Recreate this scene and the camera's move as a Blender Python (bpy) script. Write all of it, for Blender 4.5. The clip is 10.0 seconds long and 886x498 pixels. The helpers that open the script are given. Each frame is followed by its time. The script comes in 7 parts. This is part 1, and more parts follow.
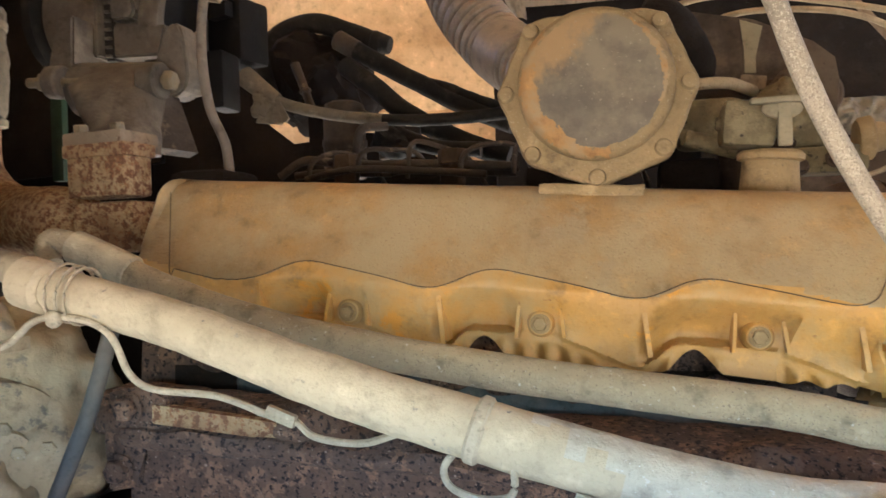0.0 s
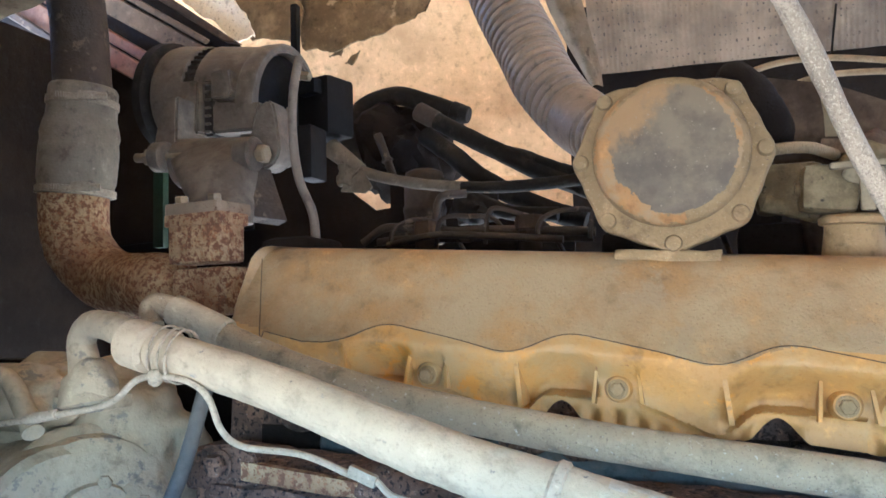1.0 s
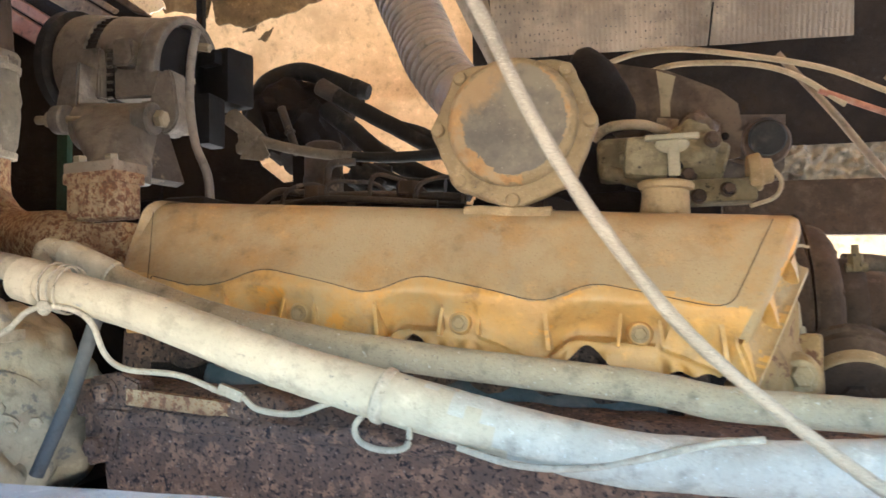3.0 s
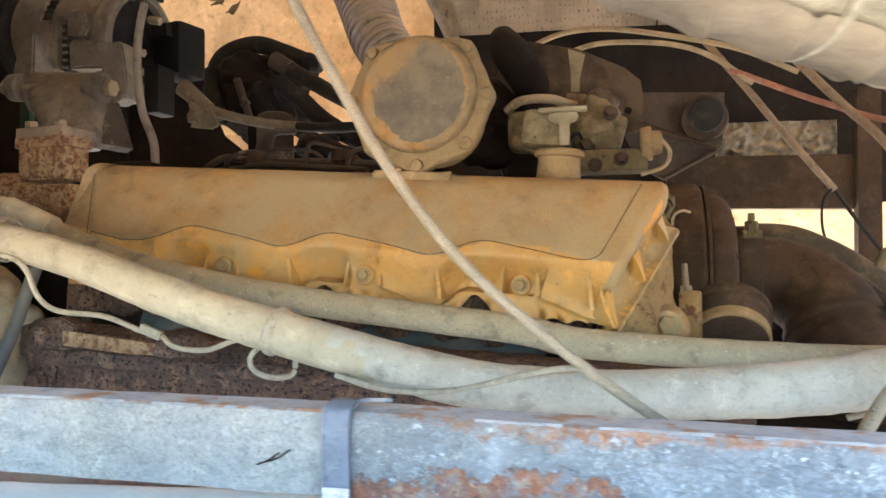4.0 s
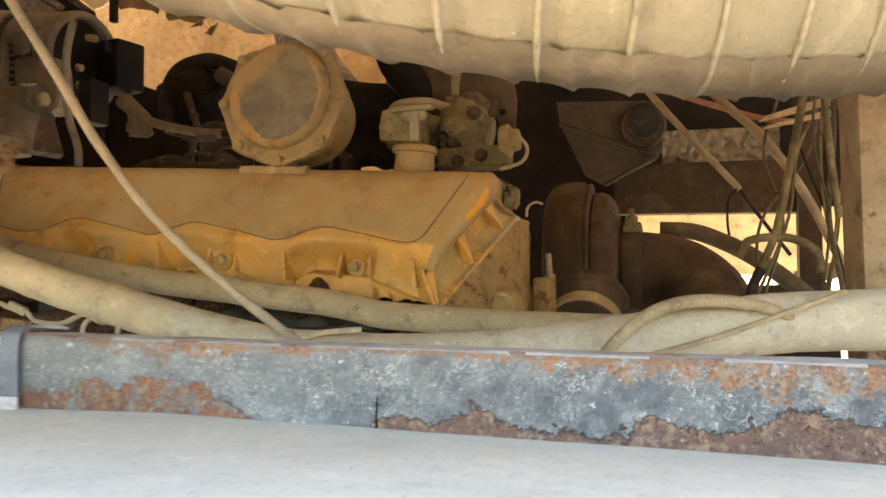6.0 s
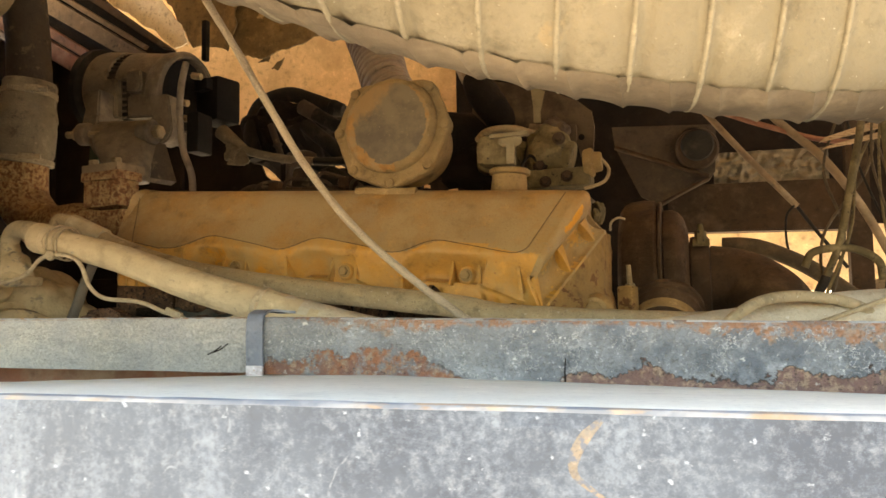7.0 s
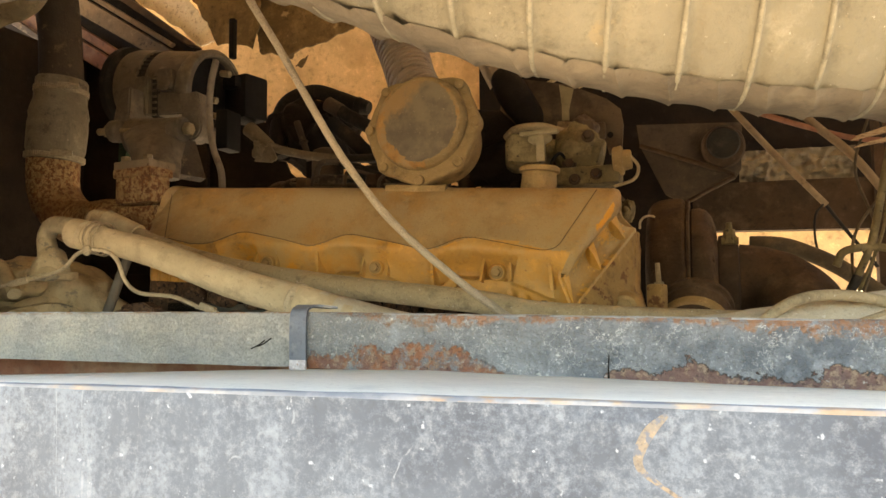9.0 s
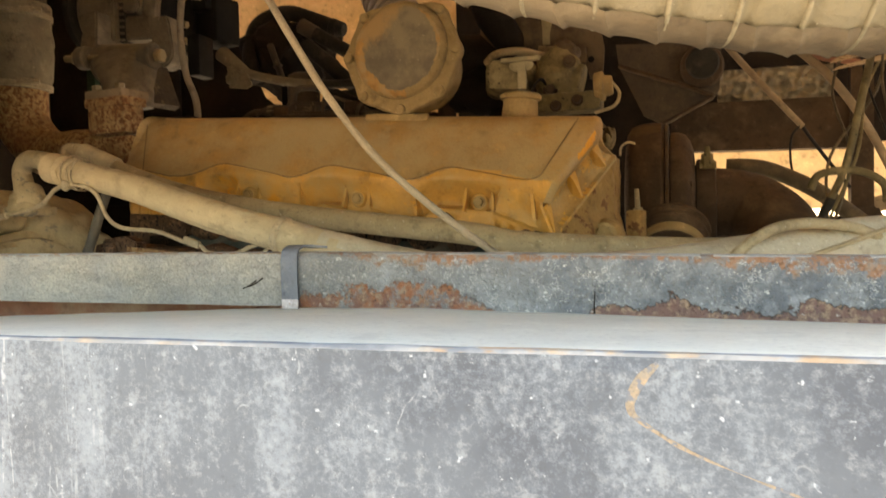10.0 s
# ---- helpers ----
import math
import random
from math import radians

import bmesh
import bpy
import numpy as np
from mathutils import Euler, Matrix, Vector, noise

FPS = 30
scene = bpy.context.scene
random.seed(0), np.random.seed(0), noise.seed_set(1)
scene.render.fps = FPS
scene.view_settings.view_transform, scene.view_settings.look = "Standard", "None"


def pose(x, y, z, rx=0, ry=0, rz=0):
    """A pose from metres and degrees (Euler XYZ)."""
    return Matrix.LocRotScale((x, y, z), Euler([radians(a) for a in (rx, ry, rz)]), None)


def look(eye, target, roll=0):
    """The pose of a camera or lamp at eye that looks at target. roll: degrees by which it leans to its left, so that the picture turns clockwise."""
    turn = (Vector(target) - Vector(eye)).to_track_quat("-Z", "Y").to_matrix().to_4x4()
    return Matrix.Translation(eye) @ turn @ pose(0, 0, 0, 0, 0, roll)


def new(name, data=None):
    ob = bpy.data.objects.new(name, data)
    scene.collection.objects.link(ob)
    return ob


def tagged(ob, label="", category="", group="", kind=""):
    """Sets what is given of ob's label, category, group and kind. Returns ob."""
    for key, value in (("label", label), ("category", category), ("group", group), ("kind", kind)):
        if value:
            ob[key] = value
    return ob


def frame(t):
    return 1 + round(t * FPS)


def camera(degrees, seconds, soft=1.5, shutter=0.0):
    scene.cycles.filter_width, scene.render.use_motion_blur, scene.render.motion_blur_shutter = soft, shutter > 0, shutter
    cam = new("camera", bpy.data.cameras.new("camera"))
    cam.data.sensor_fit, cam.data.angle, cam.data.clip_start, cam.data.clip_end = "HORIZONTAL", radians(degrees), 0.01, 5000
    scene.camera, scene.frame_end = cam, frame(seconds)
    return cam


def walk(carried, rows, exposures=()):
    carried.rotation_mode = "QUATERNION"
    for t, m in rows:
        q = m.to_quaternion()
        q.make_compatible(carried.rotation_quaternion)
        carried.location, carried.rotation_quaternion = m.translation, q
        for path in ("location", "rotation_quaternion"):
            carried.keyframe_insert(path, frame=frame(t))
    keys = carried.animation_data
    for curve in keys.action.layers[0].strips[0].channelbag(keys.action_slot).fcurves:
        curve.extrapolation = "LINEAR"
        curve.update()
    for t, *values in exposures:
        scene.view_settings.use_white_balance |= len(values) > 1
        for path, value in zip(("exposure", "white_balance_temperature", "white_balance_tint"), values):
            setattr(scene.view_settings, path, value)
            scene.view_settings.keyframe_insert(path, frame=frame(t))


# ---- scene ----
cam = camera(60.8, 10.0, shutter=0.4)
PATH = [
    (0, (-0.088, -0.226, 1.198), (-0.57, 1.715, 1.178), -1.7),
    (0.5, (-0.079, -0.228, 1.192), (-0.683, 1.678, 1.255), -1.6),
    (1, (-0.08, -0.25, 1.2), (-0.754, 1.627, 1.352), -1.5),
    (1.5, (-0.076, -0.255, 1.197), (-0.759, 1.614, 1.397), -1.3),
    (2, (-0.067, -0.254, 1.179), (-0.706, 1.631, 1.382), -1.3),
    (2.5, (-0.023, -0.293, 1.156), (-0.571, 1.624, 1.315), -1.3),
    (2.7, (-0.005, -0.314, 1.152), (-0.525, 1.610, 1.290), -1.3),
    (3.8, (0.139, -0.4, 1.133), (-0.321, 1.546, 1.186), -0.4),
    (4, (0.165, -0.412, 1.12), (-0.304, 1.531, 1.166), -0.4),
    (4.5, (0.306, -0.389, 1.121), (-0.184, 1.55, 1.16), 0.0),
    (5, (0.434, -0.354, 1.096), (-0.08, 1.578, 1.134), -0.1),
    (5.2, (0.456, -0.344, 1.073), (-0.068, 1.585, 1.125), -0.2),
    (6.3, (0.436, -0.485, 1.059), (-0.141, 1.426, 1.182), -0.7),
    (6.5, (0.411, -0.524, 1.042), (-0.184, 1.38, 1.184), -0.8),
    (7, (0.377, -0.59, 1.034), (-0.251, 1.301, 1.206), -0.9),
    (7.5, (0.366, -0.604, 1.03), (-0.284, 1.278, 1.219), -0.8),
    (8, (0.36, -0.616, 1.035), (-0.303, 1.261, 1.227), -0.7),
    (8.5, (0.357, -0.605, 1.028), (-0.313, 1.271, 1.217), -0.5),
    (9, (0.358, -0.603, 1.033), (-0.313, 1.274, 1.199), -0.5),
    (9.5, (0.351, -0.609, 1.039), (-0.309, 1.276, 1.139), -0.7),
    (10, (0.351, -0.616, 1.051), (-0.266, 1.286, 1.002), -1.4),
]
EXPOSURES = [(0.0, 4.08, 5700, 12), (0.5, 4.26, 4950, 10), (1.0, 4.33, 4650, 10), (1.5, 4.38, 4550, 10), (2.0, 4.4, 4550, 10), (2.5, 4.48, 5000, 10), (4.0, 4.08, 5850, 11), (4.5, 3.85, 6800, 12), (5.0, 3.7, 7200, 12), (6.5, 3.4, 8500, 13), (8.0, 3.19, 8800, 13), (9.0, 3.24, 8750, 13), (10.0, 3.15, 8900, 13)]
walk(cam, [(t, look(eye, target, roll)) for t, eye, target, roll in PATH],
     exposures=EXPOSURES)

# ---- world and sun ----
SUN_ELEVATION, SUN_TURN = 58.0, 14.0
world = bpy.data.worlds.new("sky")
scene.world = world
world.use_nodes = True
wn = world.node_tree.nodes
sky = wn.new("ShaderNodeTexSky")
sky.sky_type = "NISHITA"
sky.sun_disc = False
sky.sun_elevation = radians(SUN_ELEVATION)
sky.sun_rotation = radians(SUN_TURN)
world.node_tree.links.new(sky.outputs[0], wn["Background"].inputs[0])
wn["Background"].inputs[1].default_value = 0.15
sun_data = bpy.data.lights.new("sun", "SUN")
sun_data.energy, sun_data.angle, sun_data.color = 5.0, radians(0.5), (1.0, 0.93, 0.82)
sun = new("sun", sun_data)
sun_from = Vector((math.sin(radians(SUN_TURN)) * math.cos(radians(SUN_ELEVATION)),
                   math.cos(radians(SUN_TURN)) * math.cos(radians(SUN_ELEVATION)),
                   math.sin(radians(SUN_ELEVATION))))
sun.matrix_world = look(sun_from * 20, (0, 0, 0))


# ---- materials ----
def material(name, base, second, rough=0.8, metal=0.0, stain=None, stain_at=0.6, stain_scale=9.0,
             scale=6.0, grain=220.0, bump=0.25, fleck=None, fleck_at=0.68, fleck_scale=140.0,
             stretch=(1, 1, 1), spec=0.2, through_light=0.0, dust=None, dust_at=0.5, dust_scale=3.0,
             speck=None, speck_at=0.66, speck_scale=480.0, mottle=1.0, crack=None, crack_scale=60.0, crack_wide=0.05):
    """Two-scale mottled surface: broad patches, stains with ragged edges, small flecks, fine relief."""
    m = bpy.data.materials.new(name)
    m.use_nodes = True
    nt = m.node_tree
    n, link = nt.nodes, nt.links.new
    bsdf = n["Principled BSDF"]
    tc = n.new("ShaderNodeTexCoord")
    mp = n.new("ShaderNodeMapping")
    mp.inputs["Scale"].default_value = stretch
    link(tc.outputs["Object"], mp.inputs["Vector"])

    def fog(sc, detail=6.0, rgh=0.6, off=0.0):
        t = n.new("ShaderNodeTexNoise")
        t.inputs["Scale"].default_value = sc
        t.inputs["Detail"].default_value = detail
        t.inputs["Roughness"].default_value = rgh
        if off:
            mo = n.new("ShaderNodeMapping")
            mo.inputs["Location"].default_value = (off, off * 0.7, -off)
            link(mp.outputs[0], mo.inputs["Vector"])
            link(mo.outputs[0], t.inputs["Vector"])
        else:
            link(mp.outputs[0], t.inputs["Vector"])
        return t.outputs[0]

    def ramp(value, a, b):
        r = n.new("ShaderNodeMapRange")
        r.interpolation_type = "SMOOTHSTEP"
        r.inputs["From Min"].default_value, r.inputs["From Max"].default_value = a, b
        link(value, r.inputs["Value"])
        return r.outputs[0]

    def mix(fac, a, b):
        x = n.new("ShaderNodeMix")
        x.data_type = "RGBA"
        link(fac, x.inputs[0])
        for socket, c in ((x.inputs[6], a), (x.inputs[7], b)):
            if isinstance(c, tuple):
                socket.default_value = (*c, 1)
            else:
                link(c, socket)
        return x.outputs[2]

    colour = mix(ramp(fog(scale), 0.35, 0.65), base, second)
    fine = fog(grain, 4.0, 0.7)
    dark = tuple(c * 0.72 for c in base)
    colour = mix(ramp(fine, 0.52, 0.75), colour, dark)
    middle = fog(max(24.0, scale * 5), 7.0, 0.7, 5.9)
    colour = mix(ramp(middle, 0.5, 0.72), colour, tuple(c * (1 - 0.38 * mottle) for c in second))
    colour = mix(ramp(middle, 0.46, 0.26), colour, tuple(min(0.9, c * (1 + 0.3 * mottle) + 0.008 * mottle) for c in base))
    if dust:
        colour = mix(ramp(fog(dust_scale, 8.0, 0.68, 3.1), dust_at - 0.12, dust_at + 0.12), colour, dust)
    rough_out = None
    if stain:
        edge = ramp(fog(stain_scale, 9.0, 0.7, 7.3), stain_at - 0.025, stain_at + 0.025)
        colour = mix(edge, colour, stain)
    if fleck:
        colour = mix(ramp(fog(fleck_scale, 8.0, 0.62, 1.7), fleck_at - 0.04, fleck_at + 0.04), colour, fleck)
    if crack:
        warp = n.new("ShaderNodeTexNoise")
        warp.inputs["Scale"].default_value = crack_scale * 0.6
        warp.inputs["Detail"].default_value = 6.0
        link(mp.outputs[0], warp.inputs["Vector"])
        bend = n.new("ShaderNodeVectorMath")
        bend.operation = "MULTIPLY_ADD"
        link(warp.outputs[1], bend.inputs[0])
        bend.inputs[1].default_value = (2.2 / crack_scale,) * 3
        link(mp.outputs[0], bend.inputs[2])
        cell = n.new("ShaderNodeTexVoronoi")
        cell.feature = "DISTANCE_TO_EDGE"
        cell.inputs["Scale"].default_value = crack_scale
        link(bend.outputs[0], cell.inputs["Vector"])
        here = n.new("ShaderNodeMath")
        here.operation = "MULTIPLY"
        link(ramp(cell.outputs["Distance"], crack_wide, 0.0), here.inputs[0])
        link(ramp(fog(crack_scale * 0.4, 5.0, 0.6, 9.1), 0.46, 0.60), here.inputs[1])
        colour = mix(here.outputs[0], colour, crack)
    if speck:
        colour = mix(ramp(fog(speck_scale, 5.0, 0.6, 4.3), speck_at - 0.03, speck_at + 0.03), colour, speck)
    link(colour, bsdf.inputs["Base Color"])
    bsdf.inputs["Roughness"].default_value = rough
    bsdf.inputs["Metallic"].default_value = metal
    bsdf.inputs["Specular IOR Level"].default_value = spec
    add = n.new("ShaderNodeMath")
    add.operation = "MULTIPLY_ADD"
    link(fog(grain * 0.22, 5.0), add.inputs[0])
    add.inputs[1].default_value = 1.6
    link(fine, add.inputs[2])
    bp = n.new("ShaderNodeBump")
    bp.inputs["Strength"].default_value = min(1.0, bump * 1.9)
    bp.inputs["Distance"].default_value = 0.002
    link(add.outputs[0], bp.inputs["Height"])
    link(bp.outputs[0], bsdf.inputs["Normal"])
    if through_light:
        tr = n.new("ShaderNodeBsdfTranslucent")
        link(colour, tr.inputs["Color"])
        ms = n.new("ShaderNodeMixShader")
        ms.inputs[0].default_value = through_light
        link(bsdf.outputs[0], ms.inputs[1])
        link(tr.outputs[0], ms.inputs[2])
        link(ms.outputs[0], n["Material Output"].inputs["Surface"])
    return m


cover_dusty = material("dusty_yellow_paint", (0.325, 0.178, 0.050), (0.235, 0.145, 0.058), 0.6, spec=0.35, mottle=1.0, dust=(0.305, 0.222, 0.110), dust_at=0.52,
                       dust_scale=7.0, fleck=(0.40, 0.30, 0.17), fleck_at=0.70, fleck_scale=260, bump=0.35, speck=(0.215, 0.132, 0.056), speck_at=0.64, speck_scale=420, grain=300, stain=(0.27, 0.195, 0.10), stain_at=0.585, stain_scale=5)
cover_yellow = material("yellow_paint", (0.47, 0.23, 0.035), (0.38, 0.20, 0.05), 0.5, spec=0.4, dust=(0.36, 0.235, 0.09), dust_at=0.56,
                        dust_scale=10.0, fleck=(0.20, 0.09, 0.03), fleck_at=0.70, fleck_scale=80, bump=0.22, stain=(0.50, 0.22, 0.02), stain_at=0.62, stain_scale=18)
cap_dust = material("dusty_grey_casting", (0.285, 0.192, 0.085), (0.225, 0.152, 0.068), 0.85, fleck=(0.13, 0.095, 0.06), fleck_at=0.66, fleck_scale=260, bump=0.4, speck=(0.38, 0.30, 0.18))
cap_rim = material("orange_worn_paint", (0.36, 0.175, 0.045), (0.30, 0.160, 0.055), 0.7, dust=(0.27, 0.185, 0.09), dust_at=0.54, dust_scale=26)
hose_dust = material("dusty_hose_sleeve", (0.47, 0.375, 0.235), (0.40, 0.32, 0.20), 0.9, mottle=0.6, fleck=(0.16, 0.14, 0.115), fleck_at=0.70, fleck_scale=70, bump=0.5,
                     stain=(0.27, 0.24, 0.185), stain_at=0.67, stain_scale=20)
hose_grey = material("dusty_rubber_hose", (0.35, 0.268, 0.155), (0.285, 0.218, 0.127), 0.9, fleck=(0.46, 0.40, 0.30), fleck_at=0.66, fleck_scale=190, bump=0.5, speck=(0.14, 0.105, 0.07), speck_at=0.64)
clamp_mat = material("dusty_clamp_steel", (0.30, 0.255, 0.175), (0.235, 0.20, 0.14), 0.7, 0.1, scale=40, speck=(0.15, 0.12, 0.085))
coupling_mat = material("dusty_grey_silicone", (0.205, 0.178, 0.128), (0.165, 0.14, 0.10), 0.85, fleck=(0.27, 0.235, 0.17), fleck_at=0.66, fleck_scale=120, bump=0.5, stain=(0.10, 0.085, 0.06), stain_at=0.62, stain_scale=14)
rust = material("rusty_cast_iron", (0.115, 0.066, 0.040), (0.085, 0.056, 0.040), 0.9, stain=(0.18, 0.105, 0.062), stain_at=0.56, stain_scale=40,
                fleck=(0.022, 0.016, 0.014), fleck_at=0.57, fleck_scale=170, bump=1.0, speck=(0.24, 0.17, 0.125), speck_at=0.66, speck_scale=200)
rust_light = material("rust_flaked_paint", (0.38, 0.27, 0.14), (0.30, 0.19, 0.09), 0.9, stain=(0.15, 0.07, 0.034), stain_at=0.515, stain_scale=95,
                      fleck=(0.24, 0.115, 0.05), fleck_at=0.58, fleck_scale=180, bump=1.0, speck=(0.06, 0.035, 0.022), speck_at=0.66, speck_scale=330, dust=(0.22, 0.125, 0.06), dust_at=0.55, dust_scale=8)
alloy = material("dull_cast_alloy", (0.128, 0.105, 0.077), (0.095, 0.077, 0.056), 0.6, 0.1, dust=(0.185, 0.152, 0.110), dust_at=0.58, dust_scale=12, bump=0.35, speck=(0.21, 0.175, 0.13), speck_at=0.68)
alloy_dark = material("grimy_alloy", (0.048, 0.036, 0.026), (0.07, 0.052, 0.036), 0.75, 0.1, bump=0.5, stain=(0.12, 0.09, 0.06), stain_at=0.6, stain_scale=20)
black = material("black_plastic", (0.007, 0.0065, 0.006), (0.011, 0.010, 0.009), 0.6, spec=0.08, bump=0.15)
black_dusty = material("dusty_black_rubber", (0.012, 0.0105, 0.0085), (0.021, 0.018, 0.0145), 0.75, spec=0.12, dust=(0.045, 0.037, 0.028), dust_at=0.62, dust_scale=20)
copper_band = material("dark_windings", (0.03, 0.025, 0.02), (0.05, 0.04, 0.03), 0.6, 0.4, bump=0.6)
wire_white = material("dusty_white_wire", (0.40, 0.325, 0.215), (0.32, 0.26, 0.17), 0.8, scale=30)
cable_mat = material("speckled_steel_cable", (0.325, 0.255, 0.165), (0.235, 0.182, 0.117), 0.6, fleck=(0.38, 0.305, 0.205), fleck_at=0.57, fleck_scale=1100, grain=900, mottle=0.6, bump=0.8, speck=(0.19, 0.145, 0.095), speck_at=0.60, speck_scale=900, stain=(0.22, 0.17, 0.11), stain_at=0.60, stain_scale=260)
cable_grey = material("grey_dusty_cable", (0.17, 0.14, 0.105), (0.13, 0.105, 0.08), 0.8)
compressor_mat = material("caked_dust_casting", (0.40, 0.325, 0.20), (0.31, 0.25, 0.155), 0.95, stain=(0.20, 0.175, 0.13), stain_at=0.60, stain_scale=18, bump=1.0, grain=90, mottle=0.8)
brown_pipe = material("brown_scaled_pipe", (0.060, 0.034, 0.018), (0.042, 0.026, 0.015), 0.85, dust=(0.090, 0.058, 0.032), dust_at=0.60, dust_scale=14, bump=0.9, speck=(0.03, 0.02, 0.012), speck_at=0.64, speck_scale=240, fleck=(0.12, 0.075, 0.042), fleck_at=0.70, fleck_scale=120)
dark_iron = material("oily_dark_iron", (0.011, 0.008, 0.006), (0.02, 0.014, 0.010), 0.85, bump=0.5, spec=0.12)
brown_steel = material("brown_dusty_steel", (0.050, 0.029, 0.016), (0.033, 0.021, 0.0125), 0.85, dust=(0.078, 0.052, 0.031), dust_at=0.6, dust_scale=10, fleck=(0.03, 0.02, 0.014), fleck_at=0.66, fleck_scale=60)
hood_mat = material("fibreglass_hood_inside", (0.70, 0.505, 0.285), (0.62, 0.44, 0.245), 0.9, through_light=0.12, stain=(0.26, 0.155, 0.07), stain_at=0.72, stain_scale=4,
                    dust=(0.50, 0.345, 0.185), dust_at=0.58, dust_scale=5, bump=0.5)
duct_mat = material("dusty_fabric_duct", (0.238, 0.204, 0.138), (0.202, 0.170, 0.110), 0.9, mottle=0.8, stain=(0.27, 0.215, 0.13), stain_at=0.62, stain_scale=9, dust=(0.205, 0.175, 0.118), dust_at=0.56, dust_scale=13,
                    fleck=(0.50, 0.44, 0.33), fleck_at=0.70, fleck_scale=260, bump=0.4, speck=(0.22, 0.175, 0.11), speck_at=0.66, speck_scale=380)
duct_rib = material("pale_duct_rib", (0.265, 0.228, 0.155), (0.22, 0.188, 0.125), 0.85, scale=20)
flex_mat = material("grey_flexible_hose", (0.215, 0.165, 0.115), (0.150, 0.115, 0.08), 0.42, spec=0.5, bump=0.2, speck=(0.28, 0.225, 0.16))
class Nodes:
    """Short hand for building a node material in object space."""

    def __init__(self, name):
        self.m = bpy.data.materials.new(name)
        self.m.use_nodes = True
        self.n, self.link = self.m.node_tree.nodes, self.m.node_tree.links.new
        self.bsdf = self.n["Principled BSDF"]
        self.co = self.n.new("ShaderNodeTexCoord").outputs["Object"]
        self.xyz = self.n.new("ShaderNodeSeparateXYZ")
        self.link(self.co, self.xyz.inputs[0])

    def put(self, socket, value):
        if isinstance(value, (int, float)):
            socket.default_value = value
        elif isinstance(value, tuple):
            socket.default_value = (*value, 1)
        else:
            self.link(value, socket)

    def fog(self, scale, detail=6.0, rough=0.6, stretch=(1, 1, 1), off=0.0):
        mp = self.n.new("ShaderNodeMapping")
        mp.inputs["Scale"].default_value = stretch
        mp.inputs["Location"].default_value = (off, off * 0.7, -off)
        self.link(self.co, mp.inputs["Vector"])
        t = self.n.new("ShaderNodeTexNoise")
        t.inputs["Scale"].default_value, t.inputs["Detail"].default_value, t.inputs["Roughness"].default_value = scale, detail, rough
        self.link(mp.outputs[0], t.inputs["Vector"])
        return t.outputs[0]

    def math(self, op, a, b=0.0):
        t = self.n.new("ShaderNodeMath")
        t.operation = op
        self.put(t.inputs[0], a), self.put(t.inputs[1], b)
        return t.outputs[0]

    def step(self, value, a, b):
        r = self.n.new("ShaderNodeMapRange")
        r.interpolation_type = "SMOOTHSTEP"
        r.inputs["From Min"].default_value, r.inputs["From Max"].default_value = a, b
        self.put(r.inputs["Value"], value)
        return r.outputs[0]

    def profile(self, value, lo, hi, stops):
        """A curve over value from (place, height) stops."""
        f = self.math("DIVIDE", self.math("SUBTRACT", value, lo), hi - lo)
        r = self.n.new("ShaderNodeValToRGB")
        for k, (x, h) in enumerate(stops):
            e = r.color_ramp.elements[k] if k < 2 else r.color_ramp.elements.new(0.999)
            e.position = (x - lo) / (hi - lo)
            e.color = (h, h, h, 1)
        self.link(f, r.inputs[0])
        return r.outputs[0]

    def mix(self, fac, a, b):
        x = self.n.new("ShaderNodeMix")
        x.data_type = "RGBA"
        self.put(x.inputs[0], fac), self.put(x.inputs[6], a), self.put(x.inputs[7], b)
        return x.outputs[2]

    def veins(self, scale, wide, detail=5.0, stretch=(1, 1, 1), off=0.0):
        """Thin wandering lines."""
        v = self.math("ABSOLUTE", self.math("SUBTRACT", self.fog(scale, detail, 0.55, stretch, off), 0.5))
        return self.step(v, wide, wide * 0.2)

    def finish(self, colour, rough, height, distance=0.0015, strength=0.6, spec=0.3):
        self.link(colour, self.bsdf.inputs["Base Color"])
        self.put(self.bsdf.inputs["Roughness"], rough)
        self.bsdf.inputs["Specular IOR Level"].default_value = spec
        bp = self.n.new("ShaderNodeBump")
        bp.inputs["Strength"].default_value, bp.inputs["Distance"].default_value = strength, distance
        self.link(height, bp.inputs["Height"])
        self.link(bp.outputs[0], self.bsdf.inputs["Normal"])
        return self.m


